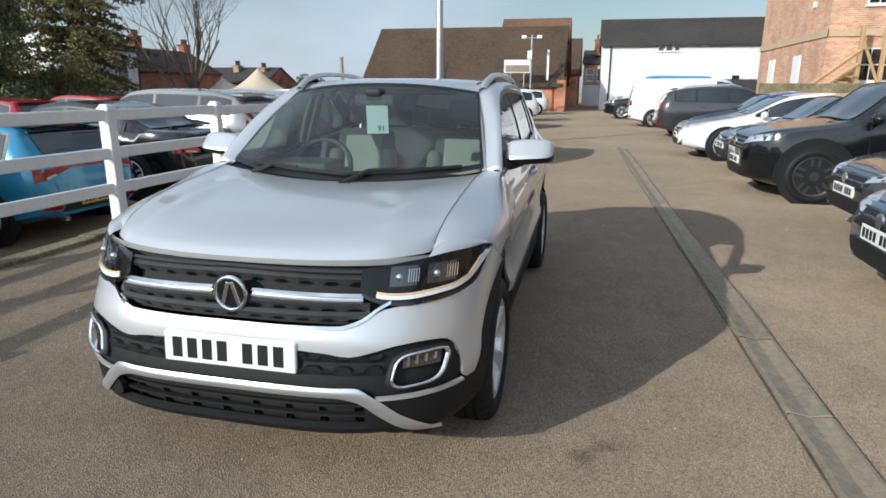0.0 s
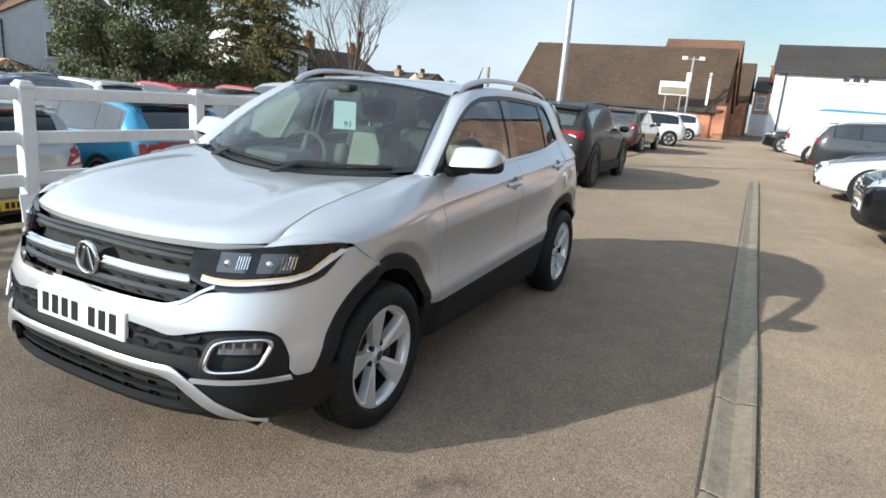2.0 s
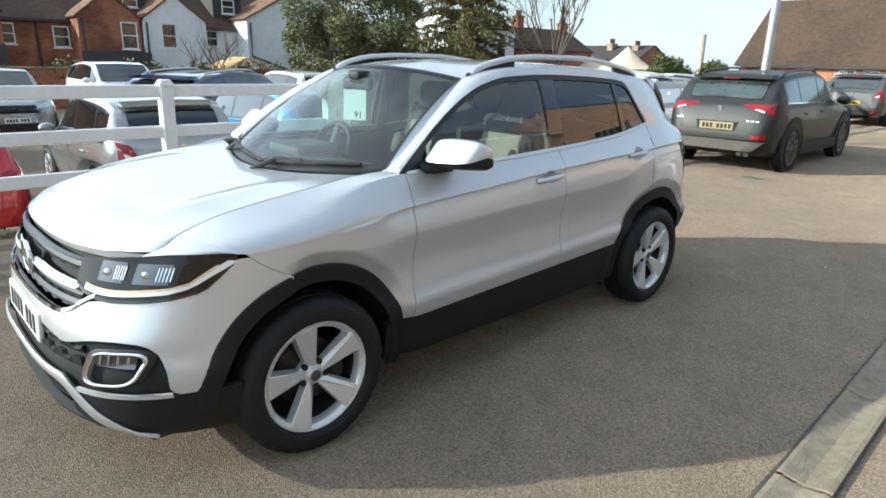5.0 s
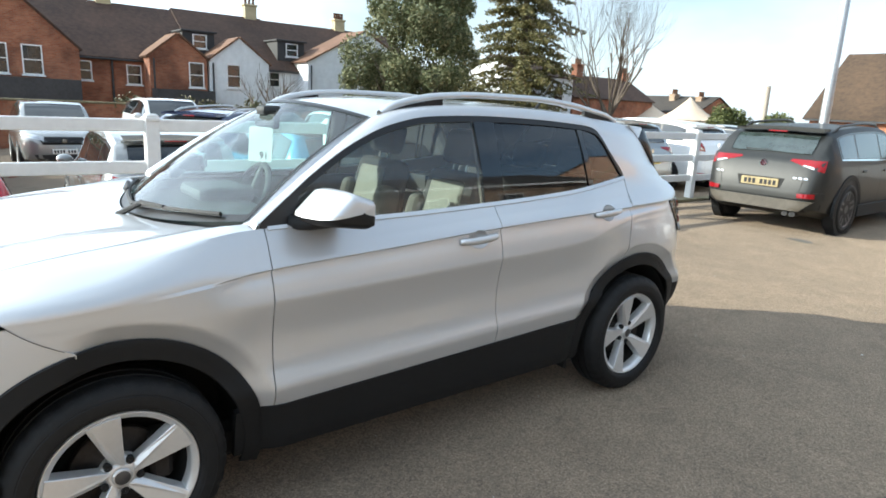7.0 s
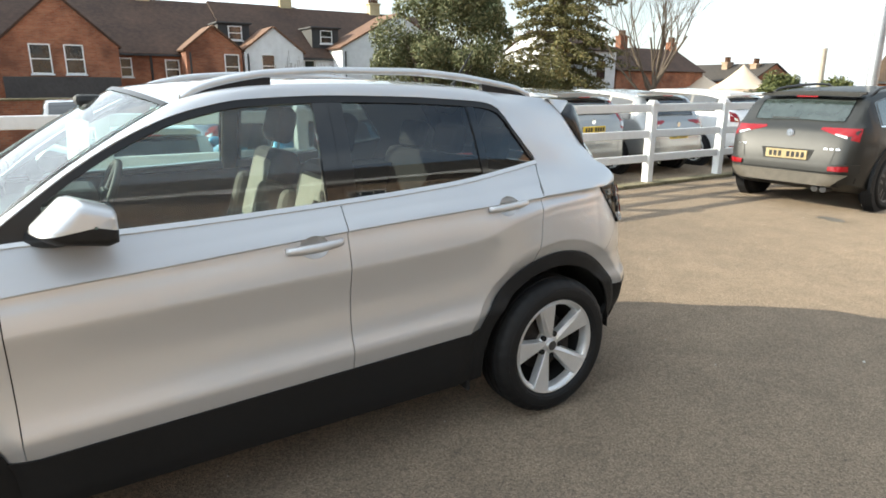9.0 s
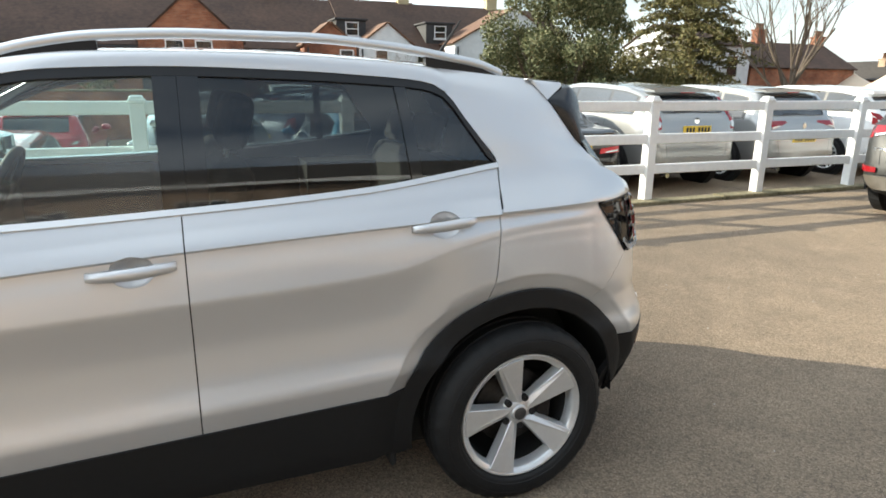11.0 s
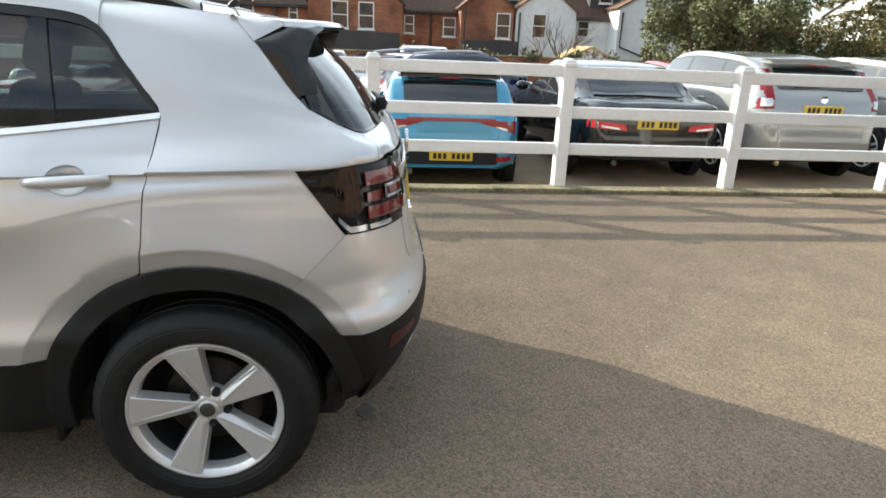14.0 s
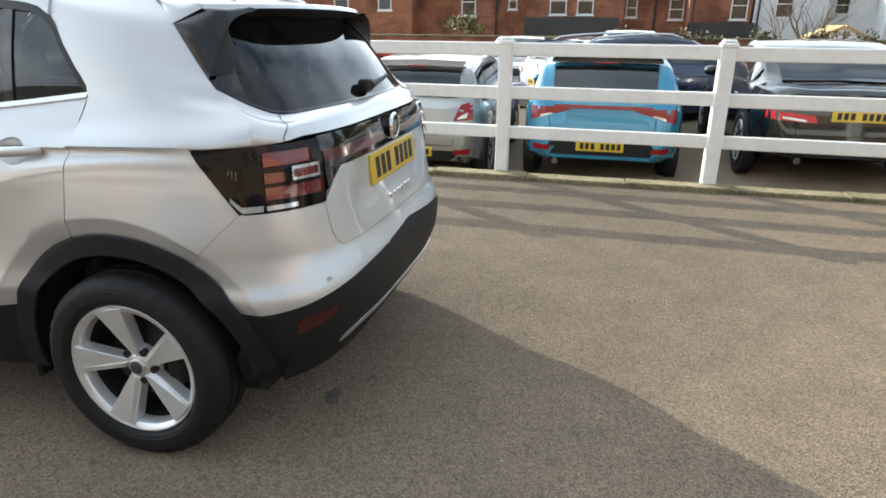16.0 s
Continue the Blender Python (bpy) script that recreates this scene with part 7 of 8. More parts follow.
DISC = lathe_mesh("brake_disc", [(-.02, .140), (.0, .140), (.002, .135), (.002, .07), (.02, .066), (.03, .0)], 40, IRON)
def main_wheel(sgn, y, turn):
    w = new("wheel", None)
    w.parent = main_car
    w.matrix_basis = pose(sgn * .765, y, TR, 0, 0, 0 if sgn > 0 else 180) @ pose(0, 0, 0, turn, 0, 0)
    def sub(nm, me, m=None):
        o = new(nm, me)
        o.parent = w
        if m is not None:
            o.matrix_basis = m
        return o
    for nm, me in (("tyre", TYRE), ("rim", RIM), ("shaded_barrel", BARREL), ("hub", HUB), ("hub_cap", CAP), ("cap_disc", CAPD), ("brake_disc", DISC)):
        sub(nm, me)
    for k in range(5):
        sub("spoke", SPOKE, pose(0, 0, 0, 72 * k, 0, 0))
        a = math.radians(72 * k - 27)
        sub("wheel_bolt", BOLT, pose(0, -.055 * math.sin(a), .055 * math.cos(a)))
for sgn in (1, -1):
    main_wheel(sgn, 0.0, -2)
    main_wheel(sgn, WB, 1)
    part("brake_caliper", box(sgn * .765 - .05, sgn * .765 + .035, WB + .08, WB + .15, TR - .07, TR + .09, .015), IRON, main_car)
    part("brake_caliper", box(sgn * .765 - .05, sgn * .765 + .035, .09, .16, TR - .07, TR + .10, .015), IRON, main_car)

# ---- tail ----
# bumper, from the wing's edge round the corner
def bumper_end(z):
    """Slanting joint from the lamp's low corner to the wheel arch."""
    if z < .705:
        return WB + math.sqrt(ARCH ** 2 - (z - TR) ** 2) - .004
    return interp(z, [(.705, 2.8015), (.868, 2.9645)])
def rb(a, v):
    p = on_tail(a, .7, 0, 2.957)
    zt_ = interp(p.x, [(0, .7115), (.534, .7120), (.5615, .74), (.5735, .775), (.5825, .864), (.80, .866)]) if a < .95 else .868
    zb = interp(p.x, [(0, .655), (.45, .618), (.60, .594), (.72, .570), (.80, .556), (.86, .552)])
    z = lerp(min(zb, zt_ - .002), zt_, v)
    return on_tail(a, z, 0, bumper_end(z))
pair("rear_bumper", rb, steps(0, .49, 18) + steps(.49, .565, 26)[1:] + steps(.565, 1, 36)[1:], steps(0, 1, 34), PAINT_SILVER)
def gate(u, v):
    z = lerp(.714, .960, v)
    xm = interp(z, [(.714, .535), (.74, .561), (.775, .573), (.86, .581), (.905, .54), (.960, .49)])
    x = u * xm
    dish = .010 * math.exp(-((z - .86) / .08) ** 2) * max(0, min(1, (.42 - x) / .06))
    return tx(x, z, .002 - dish)
pair("tailgate", gate, steps(0, 1, 26), steps(0, 1, 22), PAINT_SILVER, thick=.012)
def qr(k):
    """Rear edge of the rear pillar."""
    return Vector([smooth_interp(k, [(q[0], q[n]) for q in QR]) for n in (1, 2, 3)])
def rear_glass(u, s, off=0.0):
    a = abs(s)
    b = Vector((a * .690, 3.082 - .105 * a ** 2.4, 1.130))
    corner = max(0, a - .78) / .22
    b += (qr(.42) + Vector((-.004, .006, 0)) - Vector((.690, 2.977, 1.130))) * corner ** 3
    t = Vector((a * .580, 2.806 - .055 * a * a, 1.424))
    p = b.lerp(t, u)
    p.x = math.copysign(p.x, s)
    return p + Vector((0, .75, .5)) * (.02 * math.sin(math.pi * u) * (1 - .6 * a ** 4) + off)
def gate_top(s, v):
    if s > 1:
        return quarter_up(.95, .42 * v) - Vector((.004, .004, .001))
    x = s * .765
    b = tx(min(x, .70), 1.072)
    if x > .60:
        t = (x - .60) / .165
        b = tx(.60, 1.072).lerp(quarter_up(1, 0), t) + Vector((.012, .016, 0)) * math.sin(math.pi * t)
    e = rear_glass(0, s, -.002)
    k = max(0, (s - .6) / .4) ** 1.5
    bend = quarter_up(1, .42 * v) - quarter_up(1, 0).lerp(qr(.42), v)
    return b.lerp(e, v) + Vector((0, .6, .5)) * .010 * math.sin(math.pi * v) * (1 - k) + bend * k
pair("tailgate_top", gate_top, steps(0, .70, 20) + steps(.70, 1, 18)[1:] + [1.01], steps(0, 1, 9), PAINT_SILVER, thick=0)
pair("tailgate_seam", lambda v, t: gate_top(.885 + .0035 * t - .03 * v, v) + Vector((.0015, .002, .001)), steps(0, 1, 6), (0, 1), GAP, thick=0)
# lamps and the bar between them
pair("light_bar", lambda x, v: tx(x, lerp(lerp(.965, .905, max(0, (x - .47) / .08)), 1.066, v), .004), steps(0, .555, 26), steps(0, 1, 6), GLOSS_BLACK, thick=.012)
pair("red_bar", lambda x, v: tx(x, lerp(.985, 1.020, v), .007), steps(.10, .55, 20), (0, 1), BAR_RED, thick=.006)
def lamp_out(u, v, off=.006):
    a0 = .7 * .562 / (.86 * tail_w(1.0))
    a = lerp(a0, 1, u)
    p = on_tail(a, 1.0, 0, 2.838)
    zt_ = lerp(1.062, 1.0515, u)
    zb = .868 if p.y > 2.963 else interp(p.y, [(2.838, 1.041), (2.963, .868)])
    return on_tail(a, lerp(min(zb, zt_ - .003), zt_, v), off, 2.838)
tails = pair("tail_light", lamp_out, steps(0, 1, 34), steps(0, 1, 8), SMOKED, thick=.016)
for i, tl in enumerate(tails):
    s = 1 if i == 0 else -1
    def mt_(p, s=s):
        return Vector((p.x * s, p.y, p.z))
    fl = s < 0
    def seg(nm, u0, u1, v0, v1, material, off=.011):
        sheet(nm, lambda u, v: mt_(lamp_out(u, v, off)), steps(u0, u1, 8), steps(v0, v1, 3), material, tl, thick=.006, flip=fl)
    seg("brake_lens", .03, .40, .20, .39, DULL_RED)
    seg("brake_lens", .28, .40, .45, .60, DULL_RED)
    seg("brake_lens", .10, .40, .70, .90, PINK_LENS)
    seg("reversing_lens", .05, .24, .45, .66, CLEAR_LENS)
    seg("lens_inset", .07, .22, .495, .615, PINK_LENS, .0135)
    seg("clear_strip", .22, .40, .05, .12, CLEAR_LENS)
    seg("clear_strip", .42, .66, .04, .13, CLEAR_LENS)
    for k in range(3):
        seg("side_rib", .60 + .03 * k, .612 + .03 * k, .50, .64, LAMP_SHELL, .009)
yb = on_tail(0, .985).y + .012
bm = lathe([(0, .05), (.008, .05), (.012, .045), (.008, .040)], 36)
rbadge = part("badge", bm, CHROME, main_car, "plain round chrome badge", smooth=True, m=pose(0, yb, 1.022, 0, 0, 90))
part("badge_disc", tube([(0, 0, 0), (.006, 0, 0)], .041, 28), GLOSS_BLACK, rbadge)
rp = part("number_plate", box(-.26, .26, -.012, .008, -.056, .056, .004), PLATE_YELLOW, main_car, "yellow rear number plate with dark bars", m=pose(0, on_tail(0, .88).y - .006, .898, 6, 0, 0))
reg_bars(rp, .008, 1)
for k in range(6):
    part("model_badge", box(-.13 + .048 * k, -.105 + .048 * k, on_tail(0, .77).y - .02, on_tail(0, .77).y + .004, .762, .782, .002), CHROME, main_car, "small plain chrome letters")
# rear cladding, reflectors, skid
REFLECTOR_DARK = mat("dark_red_reflector", (0.05, 0.003, 0.004), 0.25, coat=0.2)
def rc(a, v):
    z = lerp(.27, interp(on_tail(a, .6, 0, 2.945).x, [(0, .653), (.45, .616), (.60, .592), (.72, .568), (.80, .554), (.86, .550)]) + .006, v)
    tuck = .10 * max(0, 1 - (z - .27) / .16) ** 2
    p = on_tail(a, z, .0005, bumper_end(z) if z > .5 else interp(z, [(.40, 2.905), (.5, 2.965)]))
    c = Vector((p.x, p.y - 2.5, 0)).normalized()
    return p - c * tuck * .3 + c * (.003 if v > .5 else 0)
pair("rear_cladding", rc, steps(0, .60, 24) + steps(.60, 1, 24)[1:], steps(0, 1, 12), CLADDING, thick=.02)
pair("rear_reflector", lambda x, v: tx(x, lerp(lerp(.500, .482, (x - .63) / .115), .534, v) - .10 * (x - .68), .006), steps(.63, .745, 8), (0, .5, 1), REFLECTOR_DARK, thick=.004)
def rskid(a, v):
    z = smooth_interp(a, [(0, .385), (.40, .385), (.50, .365), (.60, .318)])
    z += .028 * v * (1 - max(0, a - .5) / .105)
    p = on_tail(a, z, .0045)
    c = Vector((p.x, p.y - 2.5, 0)).normalized()
    return p - c * (.03 * max(0, 1 - (z - .27) / .16) ** 2 + .016 * max(0, (a - .5) / .1))
pair("rear_skid", rskid, steps(0, .60, 34), (0, .5, 1), SATIN, thick=.02)
for sgn in (1, -1):
    for aa in (.25, .60):
        p, q = on_tail(aa, .628, -.004), on_tail(aa, .628, .0015)
        part("parking_sensor", tube([(sgn * p.x, p.y, p.z), (sgn * q.x, q.y, q.z)], .011, 16), SENSOR, main_car)
# rear glass and spoiler
sheet("rear_window", lambda u, s: rear_glass(u, s), steps(0, 1, 12), steps(-1, 1, 26), GLASS_REAR, main_car)
sheet("window_border", lambda u, s: rear_glass(lerp(0, .022, u), s, .003), (0, 1), steps(-1, 1, 36), GLOSS_BLACK, main_car)
sheet("window_border", lambda u, s: rear_glass(lerp(.91, .98, u), s, .003), (0, .5, 1), steps(-.96, .96, 30), BLADE, main_car)
def spoiler(u, s):
    # from the roof's end over the lip
    a = abs(s)
    y = interp(u, [(0, 2.705), (.8, 2.916), (1, 2.934)])
    z = interp(u, [(0, 1.468), (.8, 1.457), (.92, 1.453), (1, 1.441)])
    return Vector((s * .600, y - lerp(.085, .143, u) * a ** 2.8, z - .012 * a ** 2.2))
sheet("roof_spoiler", spoiler, (0, .2, .4, .6, .8, .86, .92, .96, 1), steps(-1, 1, 36), PAINT_SILVER, main_car, flip=True)
# matt black for the spoiler's underside and the blade's inner face
UNDER_BLACK = mat("spoiler_underside", (0.010, 0.010, 0.011), 0.65, vary=0.2, scale=20)
sheet("spoiler_underside", lambda u, s: (spoiler(1, s) + Vector((0, -.003, -.001))).lerp(rear_glass(.96, s * .97, .004), u) + Vector((0, 0, .012)) * math.sin(math.pi * u), steps(0, 1, 8), steps(-1, 1, 30), UNDER_BLACK, main_car, flip=True)
pair("window_surround", lambda u, v: (qr(lerp(.42, .80, v)) + Vector((-.003, .002, 0))).lerp(rear_glass(v, .95, .003), u), steps(0, 1, 4), steps(0, 1, 14), GLOSS_BLACK, thick=0)
# black blade that wraps from the pillar's edge round under the spoiler's end
FIN_REAR = [(0, .677, 2.838, 1.244), (.35, .642, 2.850, 1.312), (.62, .606, 2.862, 1.368), (.82, .560, 2.876, 1.408), (1, .470, 2.894, 1.430)]
FIN_TOP = Vector((.588, 2.786, 1.431))
def fin_rear(v):
    return Vector([smooth_interp(v, [(q[0], q[n]) for q in FIN_REAR]) for n in (1, 2, 3)])
def fin_front(v):
    if v < .62:
        return qr(lerp(.51, .80, v / .62)) + Vector((.003, .002, 0))
    if v < .84:
        return (qr(.80) + Vector((.003, .002, 0))).lerp(FIN_TOP, (v - .62) / .22)
    p = spoiler(1, lerp(.985, .80, (v - .84) / .16))
    return p + Vector((0, -.004, -.002))
def fin(u, v):
    p = fin_front(v).lerp(fin_rear(v), u)
    return p + Vector((.75, .1, .35)) * .020 * math.sin(math.pi * u) * min(1, 2 * v)
pair("spoiler_blade", fin, steps(0, 1, 10), steps(0, .62, 14) + steps(.62, .84, 8)[1:] + steps(.84, 1, 6)[1:], BLADE, thick=0)
pair("spoiler_blade_inner", lambda u, v: fin_rear(v).lerp(rear_glass(lerp(.34, .97, v), lerp(.93, .86, v), .004), u), steps(0, 1, 4), steps(0, 1, 14), UNDER_BLACK, thick=0)
def spoiler_side(u, v):
    # painted flank of the spoiler above the blade
    a = qr(lerp(.80, 1.0, u))
    b = spoiler(lerp(.97, .10, u), 1) + Vector((.0005, 0, -.001))
    return a.lerp(b, v) + Vector((.010, 0, .004)) * math.sin(math.pi * v) * u + Vector((.006, 0, 0)) * (1 - v)
pair("spoiler_side", spoiler_side, steps(0, 1, 6), steps(0, 1, 8), PAINT_SILVER, thick=.004)
rw = part("rear_wiper", tube([rear_glass(.08, .02, .03), rear_glass(.12, -.22, .022), rear_glass(.15, -.46, .016)], [.016, .010, .006], 8), BLACK_PLASTIC, main_car)
c = rear_glass(.10, .05, .022)
bm = box(c.x - .036, c.x + .030, c.y - .022, c.y + .020, c.z - .026, c.z + .024, .012, seg=3)
part("wiper_boss", bm, BLACK_PLASTIC, rw, smooth=True)

# ---- rails, mirrors, handles, aerial ----
for sgn in (1, -1):
    pts = [(1.06, 1.464), (1.11, 1.496), (1.22, 1.527), (1.36, 1.549), (1.6, 1.561), (1.9, 1.561), (2.15, 1.545), (2.36, 1.516), (2.48, 1.496), (2.56, 1.468)]
    bm = bmesh.new()
    prev = None
    for k in range(41):
        y = lerp(1.06, 2.56, k / 40)
        z = smooth_interp(y, pts)
        x = smooth_interp(y, [(1.06, .578), (1.3, .588), (2.2, .592), (2.56, .575)])
        h, wd = .017, .020
        ring_v = [bm.verts.new((sgn * (x + a * wd), y, z + b * h)) for a, b in ((-1, -.6), (-1, .4), (-.4, 1), (.4, 1), (1, .4), (1, -.6))]
        if prev:
            for q in range(6):
                bm.faces.new((prev[q], prev[(q + 1) % 6], ring_v[(q + 1) % 6], ring_v[q]))
        prev = ring_v
    bmesh.ops.recalc_face_normals(bm, faces=bm.faces[:])
    rr_ = part("roof_rail", bm, SATIN, main_car, smooth=True)
    for y0, y1 in ((1.09, 1.36), (2.28, 2.545)):
        sheet("rail_foot", lambda y, v: Vector((sgn * (smooth_interp(y, [(1.06, .596), (1.3, .606), (2.2, .610), (2.56, .594)])), y, lerp(inner_line(min(y, 2.5)).z - .004, smooth_interp(y, pts) - .004, v))),
              steps(y0, y1, 10), (0, 1), BLACK_PLASTIC, rr_, thick=.02, flip=sgn < 0)

    # mirror: body-colour cap over a black foot
    mirror = empty("door_mirror", Matrix.Translation((-.018 * sgn, -.068, -.010)))
    mirror.parent = main_car
    # wedge-shaped housing: a low nose, a peak near the rear, a flat back
    CAP_Y = [(0, -.112), (.06, -.108), (.30, -.040), (.36, -.022), (.56, .050), (.60, .057), (.66, .058), (.72, .056), (.80, .030), (.92, -.080), (1, -.112)]
    CAP_Z = [(0, -.016), (.06, -.004), (.30, .056), (.36, .059), (.56, .036), (.60, .026), (.66, -.014), (.72, -.044), (.80, -.052), (.92, -.038), (1, -.016)]
    def housing(u, t):
        s_ = 1.16 * smooth_interp(u, [(0, .80), (.10, .94), (.35, 1.0), (.75, .94), (.90, .84), (.96, .72), (.99, .50), (1, .05)])
        x = lerp(.805, 1.042, u)
        return Vector((sgn * x, .775 + .035 * u + interp(t, CAP_Y) * s_, 1.150 + .010 * u + interp(t, CAP_Z) * s_ * 1.08))
    us_ = [0, .05, .1, .2, .35, .5, .65, .75, .82, .88, .92, .95, .975, .99, 1]
    sheet("mirror_cap", housing, us_, steps(0, .66, 33), PAINT_SILVER, mirror, flip=sgn > 0)
    sheet("mirror_base", lambda u, t: housing(u, t) + Vector((0, 0, -.001)), us_, steps(.66, .94, 14), BLACK_PLASTIC, mirror, flip=sgn > 0)
    sheet("mirror_band", lambda u, t: housing(u, t) + Vector((0, -.001, -.002)), us_, steps(.94, 1, 4), BLACK_PLASTIC, mirror, flip=sgn > 0)
    part("mirror_stub", box(sgn * .822 - .012, sgn * .822 + .012, .70, .815, 1.108, 1.180, .008), BLACK_PLASTIC, mirror)
    bm = bmesh.new()
    for a, b in (((sgn * .785, .66, 1.100), (sgn * .88, .765, 1.108)),):
        tube([a, Vector(a).lerp(Vector(b), .5) + Vector((0, 0, -.006)), b], [.030, .024, .022], 10, bm)
    part("mirror_arm", bm, BLACK_PLASTIC, mirror, smooth=True)
    part("side_repeater", box(sgn * 1.0 - .012, sgn * 1.0 + .012, .748, .765, 1.127, 1.132, .001), ORANGE_LENS, mirror)
    part("mirror_glass", box(sgn * .915 - .07, sgn * .915 + .07, .846, .862, 1.118, 1.195, .002), CHROME, mirror)
    # handles
    for yh, zh in HANDLES:
        bm = bmesh.new()
        prev = None
        for k in range(13):
            t = k / 12
            y = yh - .105 + .21 * t
            z = zh + .012 * t
            out = section(y, z) + .012 + .024 * math.sin(math.pi * t) ** .6
            hh = .007 + .008 * math.sin(math.pi * (.15 + .7 * t))
            ring_v = [bm.verts.new((sgn * (out + dx), y, z + dz * hh)) for dx, dz in ((-.014, -1), (0, -1), (.006, 0), (0, 1), (-.014, 1))]
            if prev:
                for q in range(5):
                    bm.faces.new((prev[q], prev[(q + 1) % 5], ring_v[(q + 1) % 5], ring_v[q]))
            else:
                bm.faces.new(ring_v)
            prev = ring_v
        bm.faces.new(prev[::-1])
        bmesh.ops.recalc_face_normals(bm, faces=bm.faces[:])
        hd = part("door_handle", bm, PAINT_SILVER, main_car, smooth=True)
        def bowl(t, r, yh=yh, zh=zh, sgn=sgn):
            y, z = yh + .0545 * r * math.cos(t), zh + .004 + .0405 * r * math.sin(t)
            deep = -.021 * (1 - r * r) ** .7
            return Vector((sgn * (section(y, z) + deep), y, z))
        sheet("handle_recess", bowl, steps(0, math.tau, 36), (.02, .3, .5, .7, .82, .92, .97, 1.0), PAINT_SILVER, hd, flip=sgn < 0)
aerial = part("aerial", tube([(0.0, 2.52, 1.495), (0.0, 2.545, 1.53), (0.0, 2.66, 1.69)], [.014, .008, .003], 8), BLACK_PLASTIC, main_car)

# ---- underside and cabin ----
part("underbody", box(-.70, .70, -.60, 2.95, .20, .34, .03), GAP, main_car)
for sgn in (1, -1):
    part("mud_flap", box(sgn * .74 - .06, sgn * .74 + .06, WB - .46, WB - .44, .20, .34, .01), GAP, main_car)
    part("inner_wall", box(sgn * .755 - .012, sgn * .755 + .012, .48, 2.08, .34, 1.06), CABIN, main_car)
    part("inner_wall", box(sgn * .50 - .012, sgn * .50 + .012, 2.08, 3.0, .34, .95), CABIN, main_car)
    part("inner_ledge", box(sgn * .62 - .12, sgn * .62 + .12, 2.08, 2.85, .95, 1.06), CABIN, main_car)
for sgn in (1, -1):
    bm = box(-.014, .014, 1.49, 1.575, 1.04, 1.46, .010)
    for v in bm.verts:
        v.co.x += sgn * (.765 - .30 * (v.co.z - 1.04))
    part("pillar_trim", bm, CLOTH_MID, main_car)
part("bulkhead", box(-.70, .70, .44, .47, .34, .98), CABIN, main_car)
sheet("headliner", lambda y, s: roof(y, s * .93) - Vector((0, 0, .035)), steps(1.0, 2.6, 14), steps(-1, 1, 10), HEADLINER, main_car)
dash = part("dashboard", box(-.71, .71, .36, .86, .74, 1.0, .05, seg=3), CABIN, main_car)
sheet("dash_top", lambda u, s: Vector((s * .70, lerp(.26 + .18 * s * s, .80, u), 1.005 + .015 * math.sin(math.pi * u))), steps(0, 1, 6), steps(-1, 1, 12), CABIN, dash, flip=True)
part("binnacle", box(-.54, -.20, .56, .84, 1.0, 1.075, .03, seg=2), CABIN, dash)
def seat(x, y, grey=True):
    s = tagged(empty("car_seat"), "", "")
    s.parent = main_car
    part("seat_cushion", box(x - .25, x + .25, y - .28, y + .26, .50, .68, .06, seg=3), CLOTH_DARK, s)
    bm = box(-.25, .25, -.07, .07, 0, .62, .05, seg=3)
    for v in bm.verts:
        v.co.x *= 1 - .22 * max(0, v.co.z) / .62
    part("seat_back", bm, CLOTH_DARK, s, m=pose(x, y + .26, .60, -17, 0, 0))
    part("seat_panel", box(-.135, .135, -.082, -.05, .08, .56, .02, seg=2), CLOTH_GREY if grey else CLOTH_DARK, s, m=pose(x, y + .26, .60, -17, 0, 0))
    for sx in (1, -1):
        part("seat_bolster", box(sx * .195 - .05, sx * .195 + .05, -.125, .02, .06, .46, .045, seg=3), CLOTH_MID, s, m=pose(x, y + .26, .60, -17, 0, 0))
    part("headrest", box(-.13, .13, -.05, .05, .65, .83, .04, seg=3), CLOTH_DARK, s, m=pose(x, y + .26, .60, -15, 0, 0))
    for sx in (-.05, .05):
        part("headrest_post", tube([(sx, 0, .55), (sx, 0, .68)], .006, 6), SATIN, s, m=pose(x, y + .26, .60, -15, 0, 0))
for x in (-.36, .36):
    seat(x, 1.25)
part("rear_bench", box(-.64, .64, 1.85, 2.30, .50, .68, .06, seg=2), CLOTH_DARK, main_car)
part("rear_backrest", box(-.64, .64, -.06, .06, 0, .58, .05, seg=2), CLOTH_DARK, main_car, m=pose(0, 2.34, .60, -18, 0, 0))
for x in (-.38, 0, .38):
    part("headrest", box(-.12, .12, -.04, .04, .58, .74, .035, seg=2), CLOTH_DARK, main_car, m=pose(x, 2.34, .60, -15, 0, 0))
ring_pts = [(.185 * math.cos(t), 0, .185 * math.sin(t)) for t in steps(0, math.tau, 36)]
sw = part("steering_wheel", tube(ring_pts, .017, 8, cap=False), CABIN, main_car, smooth=True, m=pose(-.36, .86, 1.0, -25, 0, 0))
part("wheel_boss", box(-.07, .07, -.03, .03, -.07, .06, .025, seg=2), CABIN, sw)
for ang in (0, 180, 270):
    part("wheel_arm", box(.05, .18, -.012, .012, -.02, .02, .006), CABIN, sw, m=pose(0, 0, 0, 0, ang, 0))
mir_ = part("rear_view_mirror", box(-.12, .12, .80, .835, 1.375, 1.44, .015, seg=2), CABIN, main_car)
part("sensor_housing", box(-.05, .05, .78, .88, 1.43, 1.475, .02, seg=2), CABIN, mir_)
